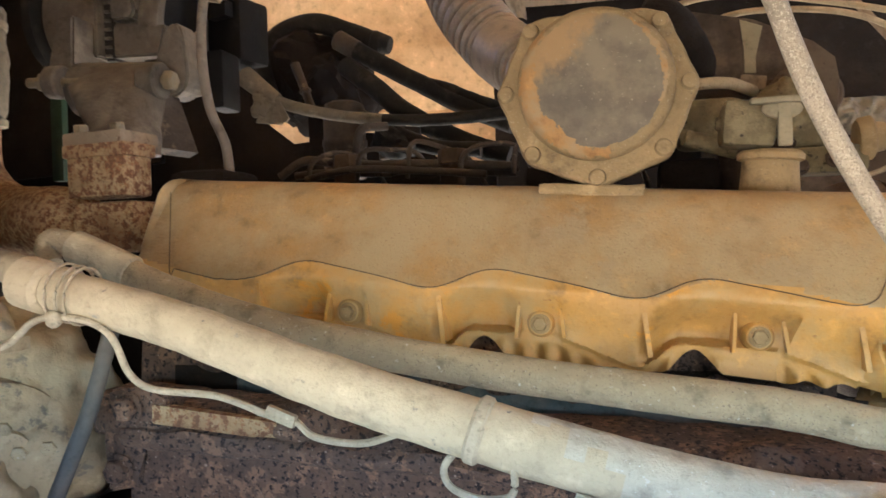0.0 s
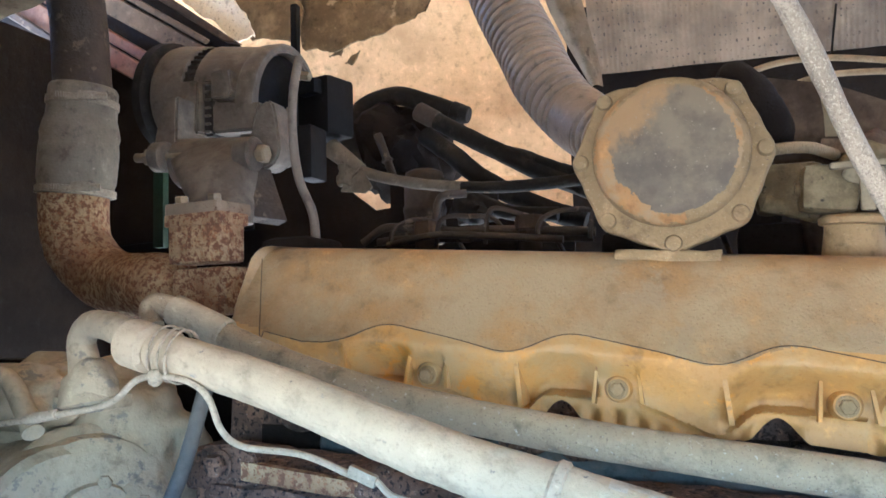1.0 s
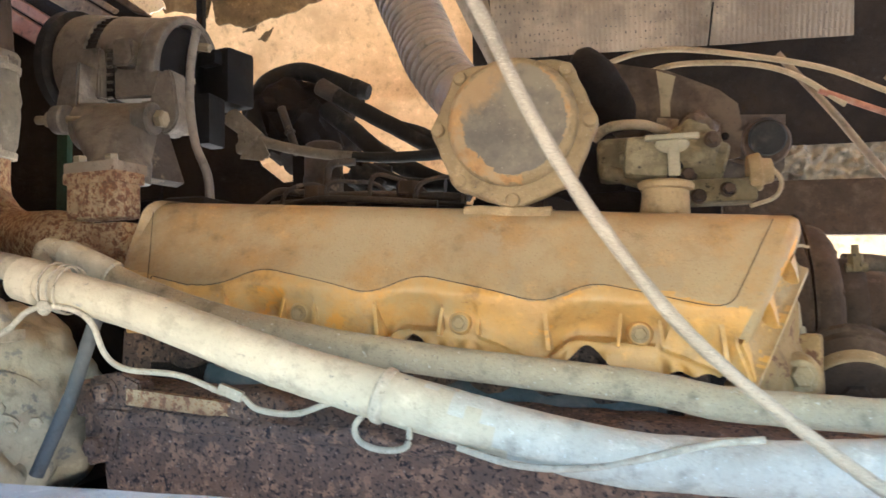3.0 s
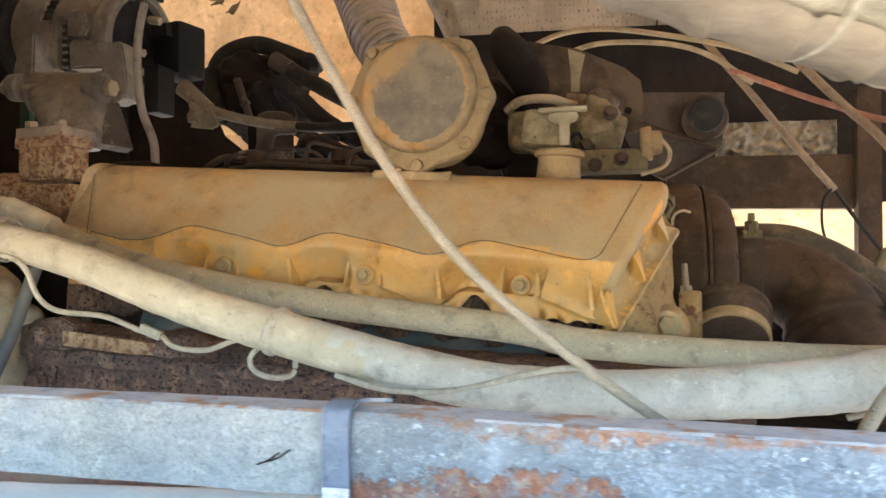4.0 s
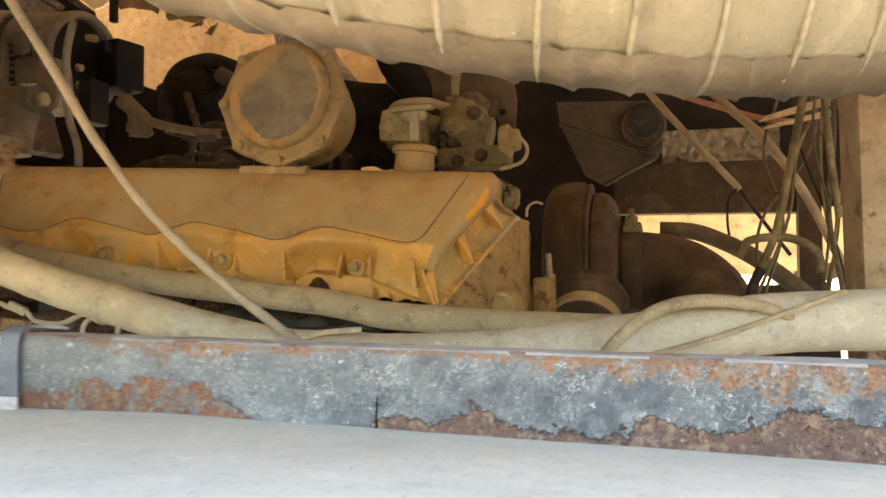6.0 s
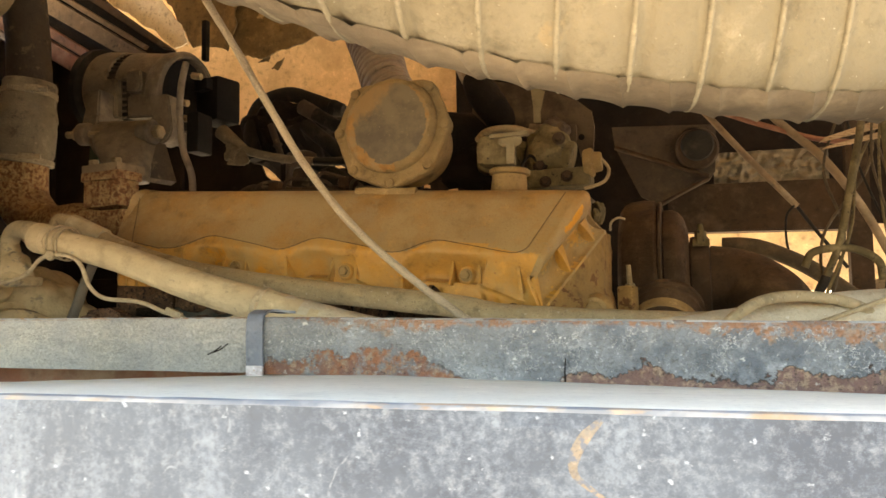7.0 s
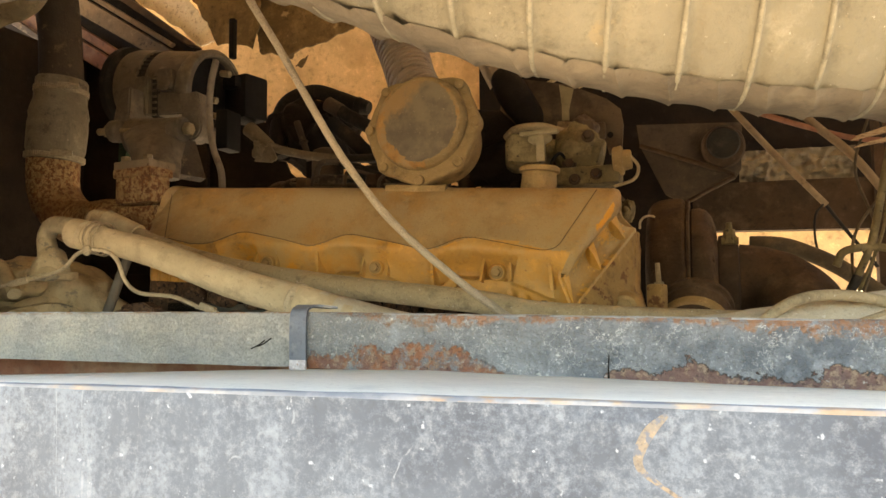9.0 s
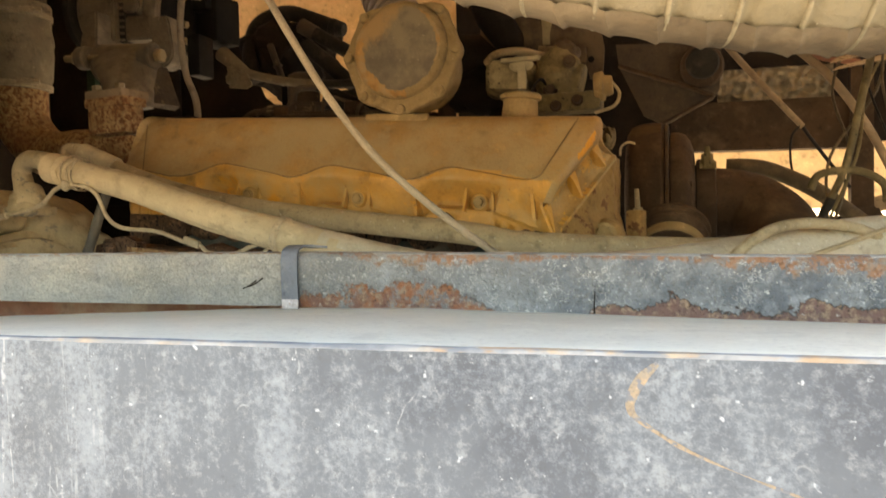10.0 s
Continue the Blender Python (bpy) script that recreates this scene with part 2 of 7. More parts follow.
def rail_paint():
    """Grey-blue paint on the rail: caked dust ahead of the band, rust creeping in from both edges behind it."""
    k = Nodes("chipped_grey_blue_paint")
    x, z = k.xyz.outputs[0], k.xyz.outputs[2]
    drop = k.math("MULTIPLY", k.math("MAXIMUM", x, 0.0), 0.028)
    up = k.math("DIVIDE", k.math("SUBTRACT", k.math("ADD", z, drop), 0.9815), 0.052)
    paint = k.mix(k.step(k.fog(16, 6, 0.6), 0.40, 0.62), (0.180, 0.184, 0.182), (0.265, 0.268, 0.262))
    paint = k.mix(k.step(k.fog(70, 7, 0.65, off=3.0), 0.53, 0.72), paint, (0.100, 0.108, 0.115))
    paint = k.mix(k.step(k.fog(260, 6, 0.7, off=5.0), 0.56, 0.66), paint, (0.40, 0.40, 0.385))
    paint = k.mix(k.math("MULTIPLY", k.step(x, 0.16, 0.30), k.step(k.fog(34, 6, 0.65, off=13.0), 0.58, 0.40)), paint, (0.105, 0.113, 0.120))
    net = k.math("MULTIPLY", k.math("MAXIMUM", k.veins(60, 0.009, 6.0, off=1.0), k.veins(85, 0.009, 6.0, off=12.0)), k.step(k.fog(30, 5, 0.6, off=9.0), 0.46, 0.58))
    paint = k.mix(k.math("MULTIPLY", net, 0.85), paint, (0.50, 0.48, 0.43))
    paint = k.mix(k.step(k.fog(130, 4, 0.55, off=2.2), 0.665, 0.69), paint, (0.52, 0.50, 0.45))
    stipple = k.math("ADD", k.math("MULTIPLY", k.fog(450, 5, 0.75, off=1.0), 0.95), k.math("MULTIPLY", k.fog(46, 5, 0.65, off=6.0), 0.2))
    much = k.profile(x, -0.8, 0.8, ((-0.75, 0.74), (-0.26, 0.76), (-0.20, 0.72), (-0.16, 0.66), (-0.11, 0.70), (-0.05, 0.74), (-0.012, 0.71), (0.0, 0.50), (0.25, 0.38), (0.7, 0.40)))
    dust = k.step(k.math("ADD", stipple, much), 0.92, 1.50)
    paint = k.mix(dust, paint, k.mix(k.step(k.fog(22, 5), 0.4, 0.6), (0.55, 0.505, 0.405), (0.475, 0.445, 0.38)))
    paint = k.mix(k.math("MULTIPLY", k.step(k.fog(420, 5, 0.75, off=7.7), 0.54, 0.62), 0.4), paint, (0.17, 0.172, 0.165))
    rag = k.math("ADD", k.math("MULTIPLY", k.math("SUBTRACT", k.fog(52, 8, 0.68, off=4.0), 0.5), 1.5), k.math("MULTIPLY", k.math("SUBTRACT", k.fog(14, 3, 0.5, off=8.0), 0.5), 0.9))
    low = k.profile(x, -0.8, 0.8, ((-0.02, 0.0), (0.0, 0.22), (0.02, 0.38), (0.09, 0.40), (0.155, 0.44), (0.175, 0.18), (0.20, 0.02), (0.27, 0.0), (0.278, 0.36), (0.31, 0.22), (0.335, 0.36), (0.37, 0.26), (0.42, 0.34), (0.52, 0.55), (0.70, 0.70)))
    high = k.profile(x, -0.8, 0.8, ((0.02, 0.0), (0.07, 0.13), (0.15, 0.14), (0.19, 0.04), (0.23, 0.10), (0.27, 0.03), (0.37, 0.05), (0.41, 0.22), (0.50, 0.26), (0.70, 0.3)))
    bite_low = k.step(k.math("SUBTRACT", k.math("ADD", low, k.math("MULTIPLY", rag, k.math("MINIMUM", k.math("MULTIPLY", low, 2.0), 0.6))), up), -0.015, 0.03)
    bite_high = k.step(k.math("SUBTRACT", k.math("ADD", high, k.math("MULTIPLY", rag, k.math("MINIMUM", k.math("MULTIPLY", high, 4.0), 0.8))), k.math("SUBTRACT", 1.0, up)), -0.02, 0.05)
    rusty = k.mix(k.step(k.fog(60, 6, 0.65, off=7.0), 0.42, 0.60), (0.33, 0.130, 0.062), (0.225, 0.110, 0.075))
    rusty = k.mix(k.math("MULTIPLY", k.step(x, 0.2, 0.3), 0.75), rusty, (0.165, 0.105, 0.088))
    rusty = k.mix(k.step(k.fog(150, 6, 0.7, off=1.5), 0.48, 0.64), rusty, (0.36, 0.24, 0.155))
    rusty = k.mix(k.step(k.fog(240, 5, 0.7, off=2.5), 0.57, 0.66), rusty, (0.085, 0.048, 0.036))
    rusty = k.mix(k.step(k.fog(120, 4, 0.6, off=11.0), 0.64, 0.70), rusty, (0.46, 0.40, 0.33))
    thin = k.mix(k.step(k.fog(110, 6, 0.7, off=3.3), 0.45, 0.6), (0.275, 0.135, 0.072), (0.25, 0.185, 0.135))
    colour = k.mix(k.math("MULTIPLY", bite_high, k.step(k.fog(170, 6, 0.7, off=6.6), 0.38, 0.56)), paint, thin)
    rim = k.math("MULTIPLY", bite_low, k.math("SUBTRACT", 1.0, bite_low))
    patchy = k.math("MAXIMUM", k.step(x, 0.19, 0.26), k.step(k.fog(75, 7, 0.7, off=15.0), 0.36, 0.52))
    colour = k.mix(k.math("MULTIPLY", bite_low, patchy), colour, rusty)
    colour = k.mix(k.math("MULTIPLY", k.math("MINIMUM", k.math("MULTIPLY", rim, 3.0), 1.0), k.step(x, 0.1, 0.26)), colour, (0.05, 0.04, 0.035))
    relief = k.math("SUBTRACT", k.math("MULTIPLY", k.fog(300, 5, 0.7), 0.35), k.math("MULTIPLY", bite_low, 0.9))
    ripple = k.fog(150, 4, 0.6, (0.55, 1, 1), off=6.1)
    relief = k.math("ADD", relief, k.math("MULTIPLY", k.math("MULTIPLY", dust, ripple), 1.5))
    relief = k.math("ADD", relief, k.math("MULTIPLY", k.math("MULTIPLY", k.fog(190, 5, 0.7, off=4.4), bite_low), 0.9))
    return k.finish(colour, 0.62, relief, 0.0032, 1.0)


def bumper_paint():
    """Scuffed grey-blue bumper paint: pale vertical washes ahead, dark clouds, thin pale runs and specks."""
    k = Nodes("scuffed_grey_blue_paint")
    x = k.xyz.outputs[0]
    colour = k.mix(k.step(k.fog(7, 6, 0.6), 0.38, 0.60), (0.038, 0.051, 0.070), (0.060, 0.078, 0.101))
    wash = k.math("ADD", k.fog(30, 6, 0.62, stretch=(1, 1, 0.22), off=5.0), k.profile(x, -0.8, 0.8, ((-0.7, 0.22), (-0.10, 0.18), (0.02, 0.13), (0.12, 0.07), (0.25, 0.03), (0.7, 0.05))))
    cloud = k.math("ADD", k.math("MULTIPLY", wash, 0.6), k.math("MULTIPLY", k.fog(13, 6, 0.62, off=3.0), 0.55))
    grainy = k.math("ADD", cloud, k.math("MULTIPLY", k.math("SUBTRACT", k.fog(230, 7, 0.8, off=8.0), 0.5), 0.9))
    colour = k.mix(k.math("MULTIPLY", k.step(grainy, 0.54, 0.86), 0.9), colour, (0.125, 0.155, 0.190))
    colour = k.mix(k.math("MULTIPLY", k.step(k.fog(85, 7, 0.75, off=14.0), 0.50, 0.68), 0.5), colour, (0.18, 0.212, 0.245))
    colour = k.mix(k.math("MULTIPLY", k.step(k.fog(100, 7, 0.75, off=17.0), 0.54, 0.68), 0.6), colour, (0.040, 0.052, 0.068))
    runs = k.math("MULTIPLY", k.veins(8, 0.0055, 4.0, (1, 1, 0.8), 4.0), k.step(k.fog(9, 4, 0.6, off=2.0), 0.42, 0.54))
    streaks = k.math("MULTIPLY", k.veins(26, 0.011, 4.0, (1, 1, 0.07), 9.0), k.step(k.math("SUBTRACT", 0.12, x), 0.0, 0.3))
    fine = k.step(k.fog(150, 5, 0.7, off=1.1), 0.42, 0.56)
    colour = k.mix(k.math("MULTIPLY", k.math("MULTIPLY", k.math("MAXIMUM", runs, streaks), fine), 0.8), colour, (0.29, 0.33, 0.365))
    colour = k.mix(k.step(k.fog(150, 4, 0.55, off=6.0), 0.64, 0.72), colour, (0.22, 0.26, 0.30))
    return k.finish(colour, 0.5, k.fog(300, 5, 0.7), 0.001, 0.35, 0.25)


def cap_paint():
    """Bare grey of the round cover: darker below, tan dust over its upper half, orange left at one shoulder."""
    k = Nodes("worn_grey_paint")
    u = k.math("DIVIDE", k.math("ADD", k.xyz.outputs[0], 0.121), 0.075)
    v = k.math("DIVIDE", k.math("SUBTRACT", k.xyz.outputs[2], 1.361), 0.075)
    colour = k.mix(k.step(k.fog(34, 6, 0.65), 0.40, 0.62), (0.098, 0.077, 0.050), (0.128, 0.100, 0.063))
    broad = k.math("MULTIPLY", k.math("SUBTRACT", k.fog(24, 6, 0.62, off=2.0), 0.5), 2.4)
    dusty = k.math("ADD", k.math("ADD", k.math("MULTIPLY", v, 0.40), k.math("MULTIPLY", u, 0.16)), broad)
    colour = k.mix(k.math("MULTIPLY", k.step(dusty, -0.36, 0.42), 0.85), colour, (0.195, 0.147, 0.084))
    shoulder = k.math("ADD", k.math("SUBTRACT", k.math("MULTIPLY", v, 0.6), k.math("MULTIPLY", u, 0.55)), k.math("MULTIPLY", k.math("SUBTRACT", k.fog(40, 7, 0.65, off=5.0), 0.5), 1.3))
    colour = k.mix(k.math("MULTIPLY", k.step(shoulder, 0.34, 0.72), 0.85), colour, (0.29, 0.170, 0.066))
    colour = k.mix(k.step(k.fog(300, 4, 0.6, off=3.0), 0.66, 0.70), colour, (0.27, 0.215, 0.14))
    return k.finish(colour, 0.7, k.fog(260, 5, 0.7), 0.001, 0.5)


def liner_paint():
    """Quilted liner: fine upright corrugation, rows of small dark pits, grimy clouds, shade painted in towards +x."""
    k = Nodes("quilted_foil_liner")
    x, z = k.xyz.outputs[0], k.xyz.outputs[2]
    wave = k.math("SINE", k.math("MULTIPLY", x, 2 * math.pi / 0.016))
    rows = k.math("SINE", k.math("MULTIPLY", z, 2 * math.pi / 0.024))
    colour = k.mix(k.step(k.fog(5, 6, 0.6), 0.38, 0.62), (0.275, 0.212, 0.140), (0.200, 0.150, 0.095))
    colour = k.mix(k.math("MULTIPLY", k.step(k.fog(3.5, 5, 0.6, off=4.0), 0.50, 0.66), 0.7), colour, (0.115, 0.086, 0.056))
    # shade over the liner's right part, put into the colour as x grows
    right_shade = k.step(k.math("ADD", x, k.math("MULTIPLY", k.math("SUBTRACT", k.fog(6, 6, 0.65, off=7.0), 0.5), 1.1)), 0.02, 0.40)
    colour = k.mix(k.math("MULTIPLY", right_shade, 0.7), colour, (0.078, 0.058, 0.038))
    pits = k.math("MULTIPLY", k.math("MULTIPLY", k.step(k.fog(85, 3, 0.5, (1, 1, 1.5), off=2.0), 0.50, 0.60), k.step(wave, 0.0, 0.8)), k.step(rows, -0.3, 0.6))
    colour = k.mix(k.math("MULTIPLY", pits, k.step(k.fog(7, 4, 0.6, off=9.0), 0.40, 0.56)), colour, (0.075, 0.056, 0.038))
    relief = k.math("SUBTRACT", k.math("ADD", k.math("MULTIPLY", wave, 0.22), k.math("MULTIPLY", k.fog(40, 5, 0.6), 0.8)), k.math("MULTIPLY", pits, 0.8))
    return k.finish(colour, 0.6, relief, 0.004, 0.8, 0.35)


cap_face = cap_paint()
liner_mat = liner_paint()
rail_mat = rail_paint()
bumper_mat = bumper_paint()
def rim_paint():
    """Bumper paint at the folded edge with short tan chips where it is rubbed through."""
    k = Nodes("worn_bumper_edge")
    colour = k.mix(k.step(k.fog(40, 6, 0.6), 0.40, 0.60), (0.15, 0.168, 0.185), (0.23, 0.245, 0.255))
    chips = k.math("MULTIPLY", k.step(k.fog(26, 6, 0.6, (1, 3, 3), off=2.0), 0.47, 0.58), k.step(k.fog(6, 3, 0.5, (1, 0.1, 0.1), off=5.0), 0.42, 0.54))
    colour = k.mix(chips, colour, k.mix(k.step(k.fog(50, 5), 0.4, 0.6), (0.28, 0.195, 0.125), (0.29, 0.245, 0.185)))
    return k.finish(colour, 0.6, k.fog(300, 5, 0.7), 0.001, 0.35, 0.2)


bumper_rim = rim_paint()
bumper_edge = material("rubbed_paint_edge", (0.21, 0.165, 0.115), (0.16, 0.145, 0.125), 0.8, scale=60, fleck=(0.10, 0.115, 0.135), fleck_at=0.54, fleck_scale=200)
bumper_top = material("pale_grey_ledge", (0.76, 0.755, 0.64), (0.70, 0.695, 0.59), 0.8, bump=0.15, mottle=0.25, speck=(0.74, 0.73, 0.70), speck_at=0.68, speck_scale=220)
strap_mat = material("grey_steel_band", (0.10, 0.11, 0.125), (0.15, 0.15, 0.16), 0.5, 0.3, dust=(0.28, 0.27, 0.25), dust_at=0.64, dust_scale=30)
bare_clip = material("bare_scuffed_metal", (0.46, 0.42, 0.40), (0.38, 0.33, 0.31), 0.5, 0.2, scale=60, fleck=(0.28, 0.16, 0.11), fleck_at=0.64, fleck_scale=300)
green_paint = material("green_painted_steel", (0.018, 0.040, 0.02), (0.024, 0.036, 0.02), 0.7)
red_strip = material("red_oxide_steel", (0.30, 0.125, 0.07), (0.20, 0.09, 0.055), 0.75, dust=(0.36, 0.24, 0.155), dust_at=0.56, dust_scale=10, stretch=(1, 1, 1))
frame_tan = material("tan_dusty_steel", (0.24, 0.17, 0.10), (0.18, 0.125, 0.075), 0.85, stain=(0.08, 0.05, 0.03), stain_at=0.62)
ground_mat = material("sandy_ground", (0.54, 0.48, 0.39), (0.46, 0.40, 0.32), 0.95, scale=0.8, grain=30, bump=0.6)
steel_bolt = material("dusty_steel_bolt", (0.27, 0.21, 0.13), (0.19, 0.15, 0.09), 0.55, 0.3, speck=(0.12, 0.09, 0.06))
cuff_grey = material("dusty_grey_rubber", (0.165, 0.132, 0.088), (0.118, 0.094, 0.063), 0.85, fleck=(0.075, 0.058, 0.04), fleck_at=0.64, fleck_scale=110, bump=0.5)
olive = material("olive_dusty_casting", (0.13, 0.10, 0.047), (0.09, 0.07, 0.034), 0.85, dust=(0.21, 0.16, 0.082), dust_at=0.57, dust_scale=24, bump=0.9, fleck=(0.035, 0.026, 0.015), fleck_at=0.64, fleck_scale=90)
plate_mat = material("brown_primer_plate", (0.06, 0.036, 0.022), (0.042, 0.028, 0.018), 0.8, dust=(0.10, 0.07, 0.042), dust_at=0.53, dust_scale=12, fleck=(0.035, 0.022, 0.015), fleck_at=0.66, fleck_scale=70)
pale_paint = material("pale_paint_run", (0.25, 0.20, 0.115), (0.20, 0.16, 0.09), 0.75)
gusset_mat = material("grey_brown_plate", (0.060, 0.045, 0.032), (0.042, 0.032, 0.023), 0.7, dust=(0.09, 0.068, 0.045), dust_at=0.57, dust_scale=6)
foil = material("crinkled_foil", (0.20, 0.17, 0.12), (0.13, 0.105, 0.072), 0.42, 0.4, bump=0.5, grain=60, speck=(0.26, 0.225, 0.165), speck_at=0.66, speck_scale=90)

fold_foil = material("tan_crumpled_foil", (0.30, 0.235, 0.155), (0.22, 0.17, 0.108), 0.5, 0.15, bump=0.4, grain=90, stain=(0.13, 0.095, 0.06), stain_at=0.62, stain_scale=22)


# ---- mesh helpers ----
def thing(name, at, label, category, group="", kind=""):
    ob = new(name)
    ob.location = at
    ob.empty_display_size = 0.02
    return tagged(ob, label, category, group, kind)


def part(name, bm, mats, parent=None, label="", smooth=True):
    me = bpy.data.meshes.new(name)
    bmesh.ops.recalc_face_normals(bm, faces=bm.faces)
    bm.to_mesh(me)
    bm.free()
    for m in (mats if isinstance(mats, (list, tuple)) else [mats]):
        me.materials.append(m)
    if smooth:
        me.polygons.foreach_set("use_smooth", [True] * len(me.polygons))
        me.set_sharp_from_angle(angle=radians(38))
    ob = new(name, me)
    if parent:
        ob.parent = parent
        if parent.type == "EMPTY":
            ob.matrix_parent_inverse = Matrix.Translation(-Vector(parent.location))
    if label:
        ob["label"] = label
    return ob


def solid(name, bm, mats, label, category, group="", kind="", smooth=True):
    return tagged(part(name, bm, mats, None, "", smooth), label, category, group, kind)


def turn_to(axis):
    """Rotation that takes z to axis, with x kept as level as it can be."""
    return Vector(axis).normalized().to_track_quat("Z", "Y").to_matrix().to_4x4()


def box(bm, centre, size, bevel=0.0, rot=None):
    b = bmesh.new()
    bmesh.ops.create_cube(b, size=1.0)
    for v in b.verts:
        v.co = Vector((v.co.x * size[0], v.co.y * size[1], v.co.z * size[2]))
    if bevel:
        bmesh.ops.bevel(b, geom=list(b.edges), offset=bevel, segments=2, affect="EDGES", profile=0.6)
    m = Matrix.Translation(centre) @ (rot if rot is not None else Matrix())
    bmesh.ops.transform(b, matrix=m, verts=b.verts)
    merge(bm, b)
    return bm


def merge(bm, b):
    me = bpy.data.meshes.new("scratch")
    b.to_mesh(me)
    b.free()
    bm.from_mesh(me)
    bpy.data.meshes.remove(me)


def lathe(bm, origin, axis, profile, seg=32, sides=None):
    """Turns (radius, height) pairs about axis through origin. sides: polygon instead of a circle."""
    seg = sides or seg
    m = Matrix.Translation(origin) @ turn_to(axis)
    rings = []
    for r, h in profile:
        rings.append([bm.verts.new(m @ Vector((max(r, 1e-5) * math.cos(2 * math.pi * k / seg), max(r, 1e-5) * math.sin(2 * math.pi * k / seg), h)))
                      for k in range(seg)])
    for a, b in zip(rings, rings[1:]):
        for k in range(seg):
            bm.faces.new((a[k], a[(k + 1) % seg], b[(k + 1) % seg], b[k]))
    bm.faces.new(list(reversed(rings[0])))
    bm.faces.new(rings[-1])
    return bm


def rod(bm, a, b, r, r2=None, seg=20, sides=None, soft=0.1):
    a, b = Vector(a), Vector(b)
    h = (b - a).length
    r2 = r if r2 is None else r2
    e = min(r, r2) * soft
    return lathe(bm, a, b - a, [(r - e, 0), (r, e), (r2, h - e), (r2 - e, h)], seg, sides)


def smooth_line(points, steps=10):
    """Catmull-Rom curve through the points."""
    p = [Vector(q) for q in points]
    p = [p[0] * 2 - p[1]] + p + [p[-1] * 2 - p[-2]]
    out = []
    for i in range(1, len(p) - 2):
        a, b, c, d = p[i - 1:i + 3]
        for k in range(steps):
            t = k / steps
            out.append(0.5 * ((2 * b) + (c - a) * t + (2 * a - 5 * b + 4 * c - d) * t * t + (3 * b - a - 3 * c + d) * t ** 3))
    out.append(p[-2])
    return out


def tube(bm, points, radius, seg=14, steps=10, ridge=None, wobble=0.0):
    """Sweeps a circle along a smooth line. radius: a number or one per point. ridge: (period, height, sharpness)."""
    line = smooth_line(points, steps)
    rs = radius if isinstance(radius, (list, tuple)) else [radius] * len(points)
    n = len(line)
    up = Vector((0.12, 0.2, 0.97))
    rings, travelled = [], 0.0
    for i, c in enumerate(line):
        if i:
            travelled += (c - line[i - 1]).length
        d = (line[min(i + 1, n - 1)] - line[max(i - 1, 0)]).normalized()
        side = d.cross(up).normalized()
        top = side.cross(d).normalized()
        f = i / (n - 1) * (len(rs) - 1)
        k = min(int(f), len(rs) - 2)
        r = rs[k] + (rs[k + 1] - rs[k]) * (f - k)
        ring = []
        for s in range(seg):
            a = 2 * math.pi * s / seg
            rr = r
            if ridge:
                ph = (travelled / ridge[0] + (s / seg if len(ridge) > 3 else 0.0)) % 1.0
                rr += ridge[1] * (1 - abs(2 * ph - 1) ** ridge[2])
            if wobble:
                q = c + (side * math.cos(a) + top * math.sin(a)) * r
                rr += wobble * noise.noise(q * 35) + 0.5 * wobble * noise.noise(q * 90)
            ring.append(bm.verts.new(c + (side * math.cos(a) + top * math.sin(a)) * rr))
        rings.append(ring)
    for a, b in zip(rings, rings[1:]):
        for s in range(seg):
            bm.faces.new((a[s], a[(s + 1) % seg], b[(s + 1) % seg], b[s]))
    bm.faces.new(list(reversed(rings[0])))
    bm.faces.new(rings[-1])
    return bm


def plate(bm, outline, y, depth, holes=()):
    """A flat plate in the plane y from (x, z) corners, with thickness backwards."""
    front = [bm.verts.new((x, y, z)) for x, z in outline]
    back = [bm.verts.new((x, y + depth, z)) for x, z in outline]
    bm.faces.new(front)
    bm.faces.new(list(reversed(back)))
    n = len(front)
    for i in range(n):
        bm.faces.new((front[i], back[i], back[(i + 1) % n], front[(i + 1) % n]))
    return bm


def slab(bm, corners, thick):
    """A slab from four corners in space, thick along its normal."""
    c = [Vector(q) for q in corners]
    nrm = (c[1] - c[0]).cross(c[3] - c[0]).normalized() * thick
    a = [bm.verts.new(q) for q in c]
    b = [bm.verts.new(q + nrm) for q in c]
    bm.faces.new(a)
    bm.faces.new(list(reversed(b)))
    n = len(a)
    for i in range(n):
        bm.faces.new((a[i], b[i], b[(i + 1) % n], a[(i + 1) % n]))
    return bm


def bolt(parent, at, axis, r=0.009, h=0.007, washer=0.0, mat=None, name="bolt"):
    bm = bmesh.new()
    if washer:
        lathe(bm, at, axis, [(washer * 0.9, 0), (washer, 0.0008), (washer, 0.002), (washer * 0.9, 0.0026)], 20)
    lathe(bm, Vector(at) + Vector(axis).normalized() * 0.002, axis, [(r, 0), (r, h * 0.8), (r * 0.86, h)], sides=6)
    return part(name, bm, mat or steel_bolt, parent, smooth=False)


def lump(bm, centre, size, rough=0.12, freq=14.0, level=4):
    b = bmesh.new()
    bmesh.ops.create_icosphere(b, subdivisions=level, radius=1.0)
    for v in b.verts:
        d = v.co.normalized()
        p = Vector((d.x * size[0], d.y * size[1], d.z * size[2]))
        k = 1 + rough * noise.noise((p + Vector(centre)) * freq) + rough * 0.5 * noise.noise((p + Vector(centre)) * freq * 2.7)
        v.co = Vector(centre) + p * k
    merge(bm, b)
    return bm


# ---- setting: ground, chassis, hood ----
g = bmesh.new()
bmesh.ops.create_grid(g, x_segments=60, y_segments=60, size=60)
for v in g.verts:
    v.co.z = 0.05 * noise.noise(v.co * 0.4)
solid("ground", g, ground_mat, "dry sandy ground in sunlight under the truck", "ground", kind="structure")

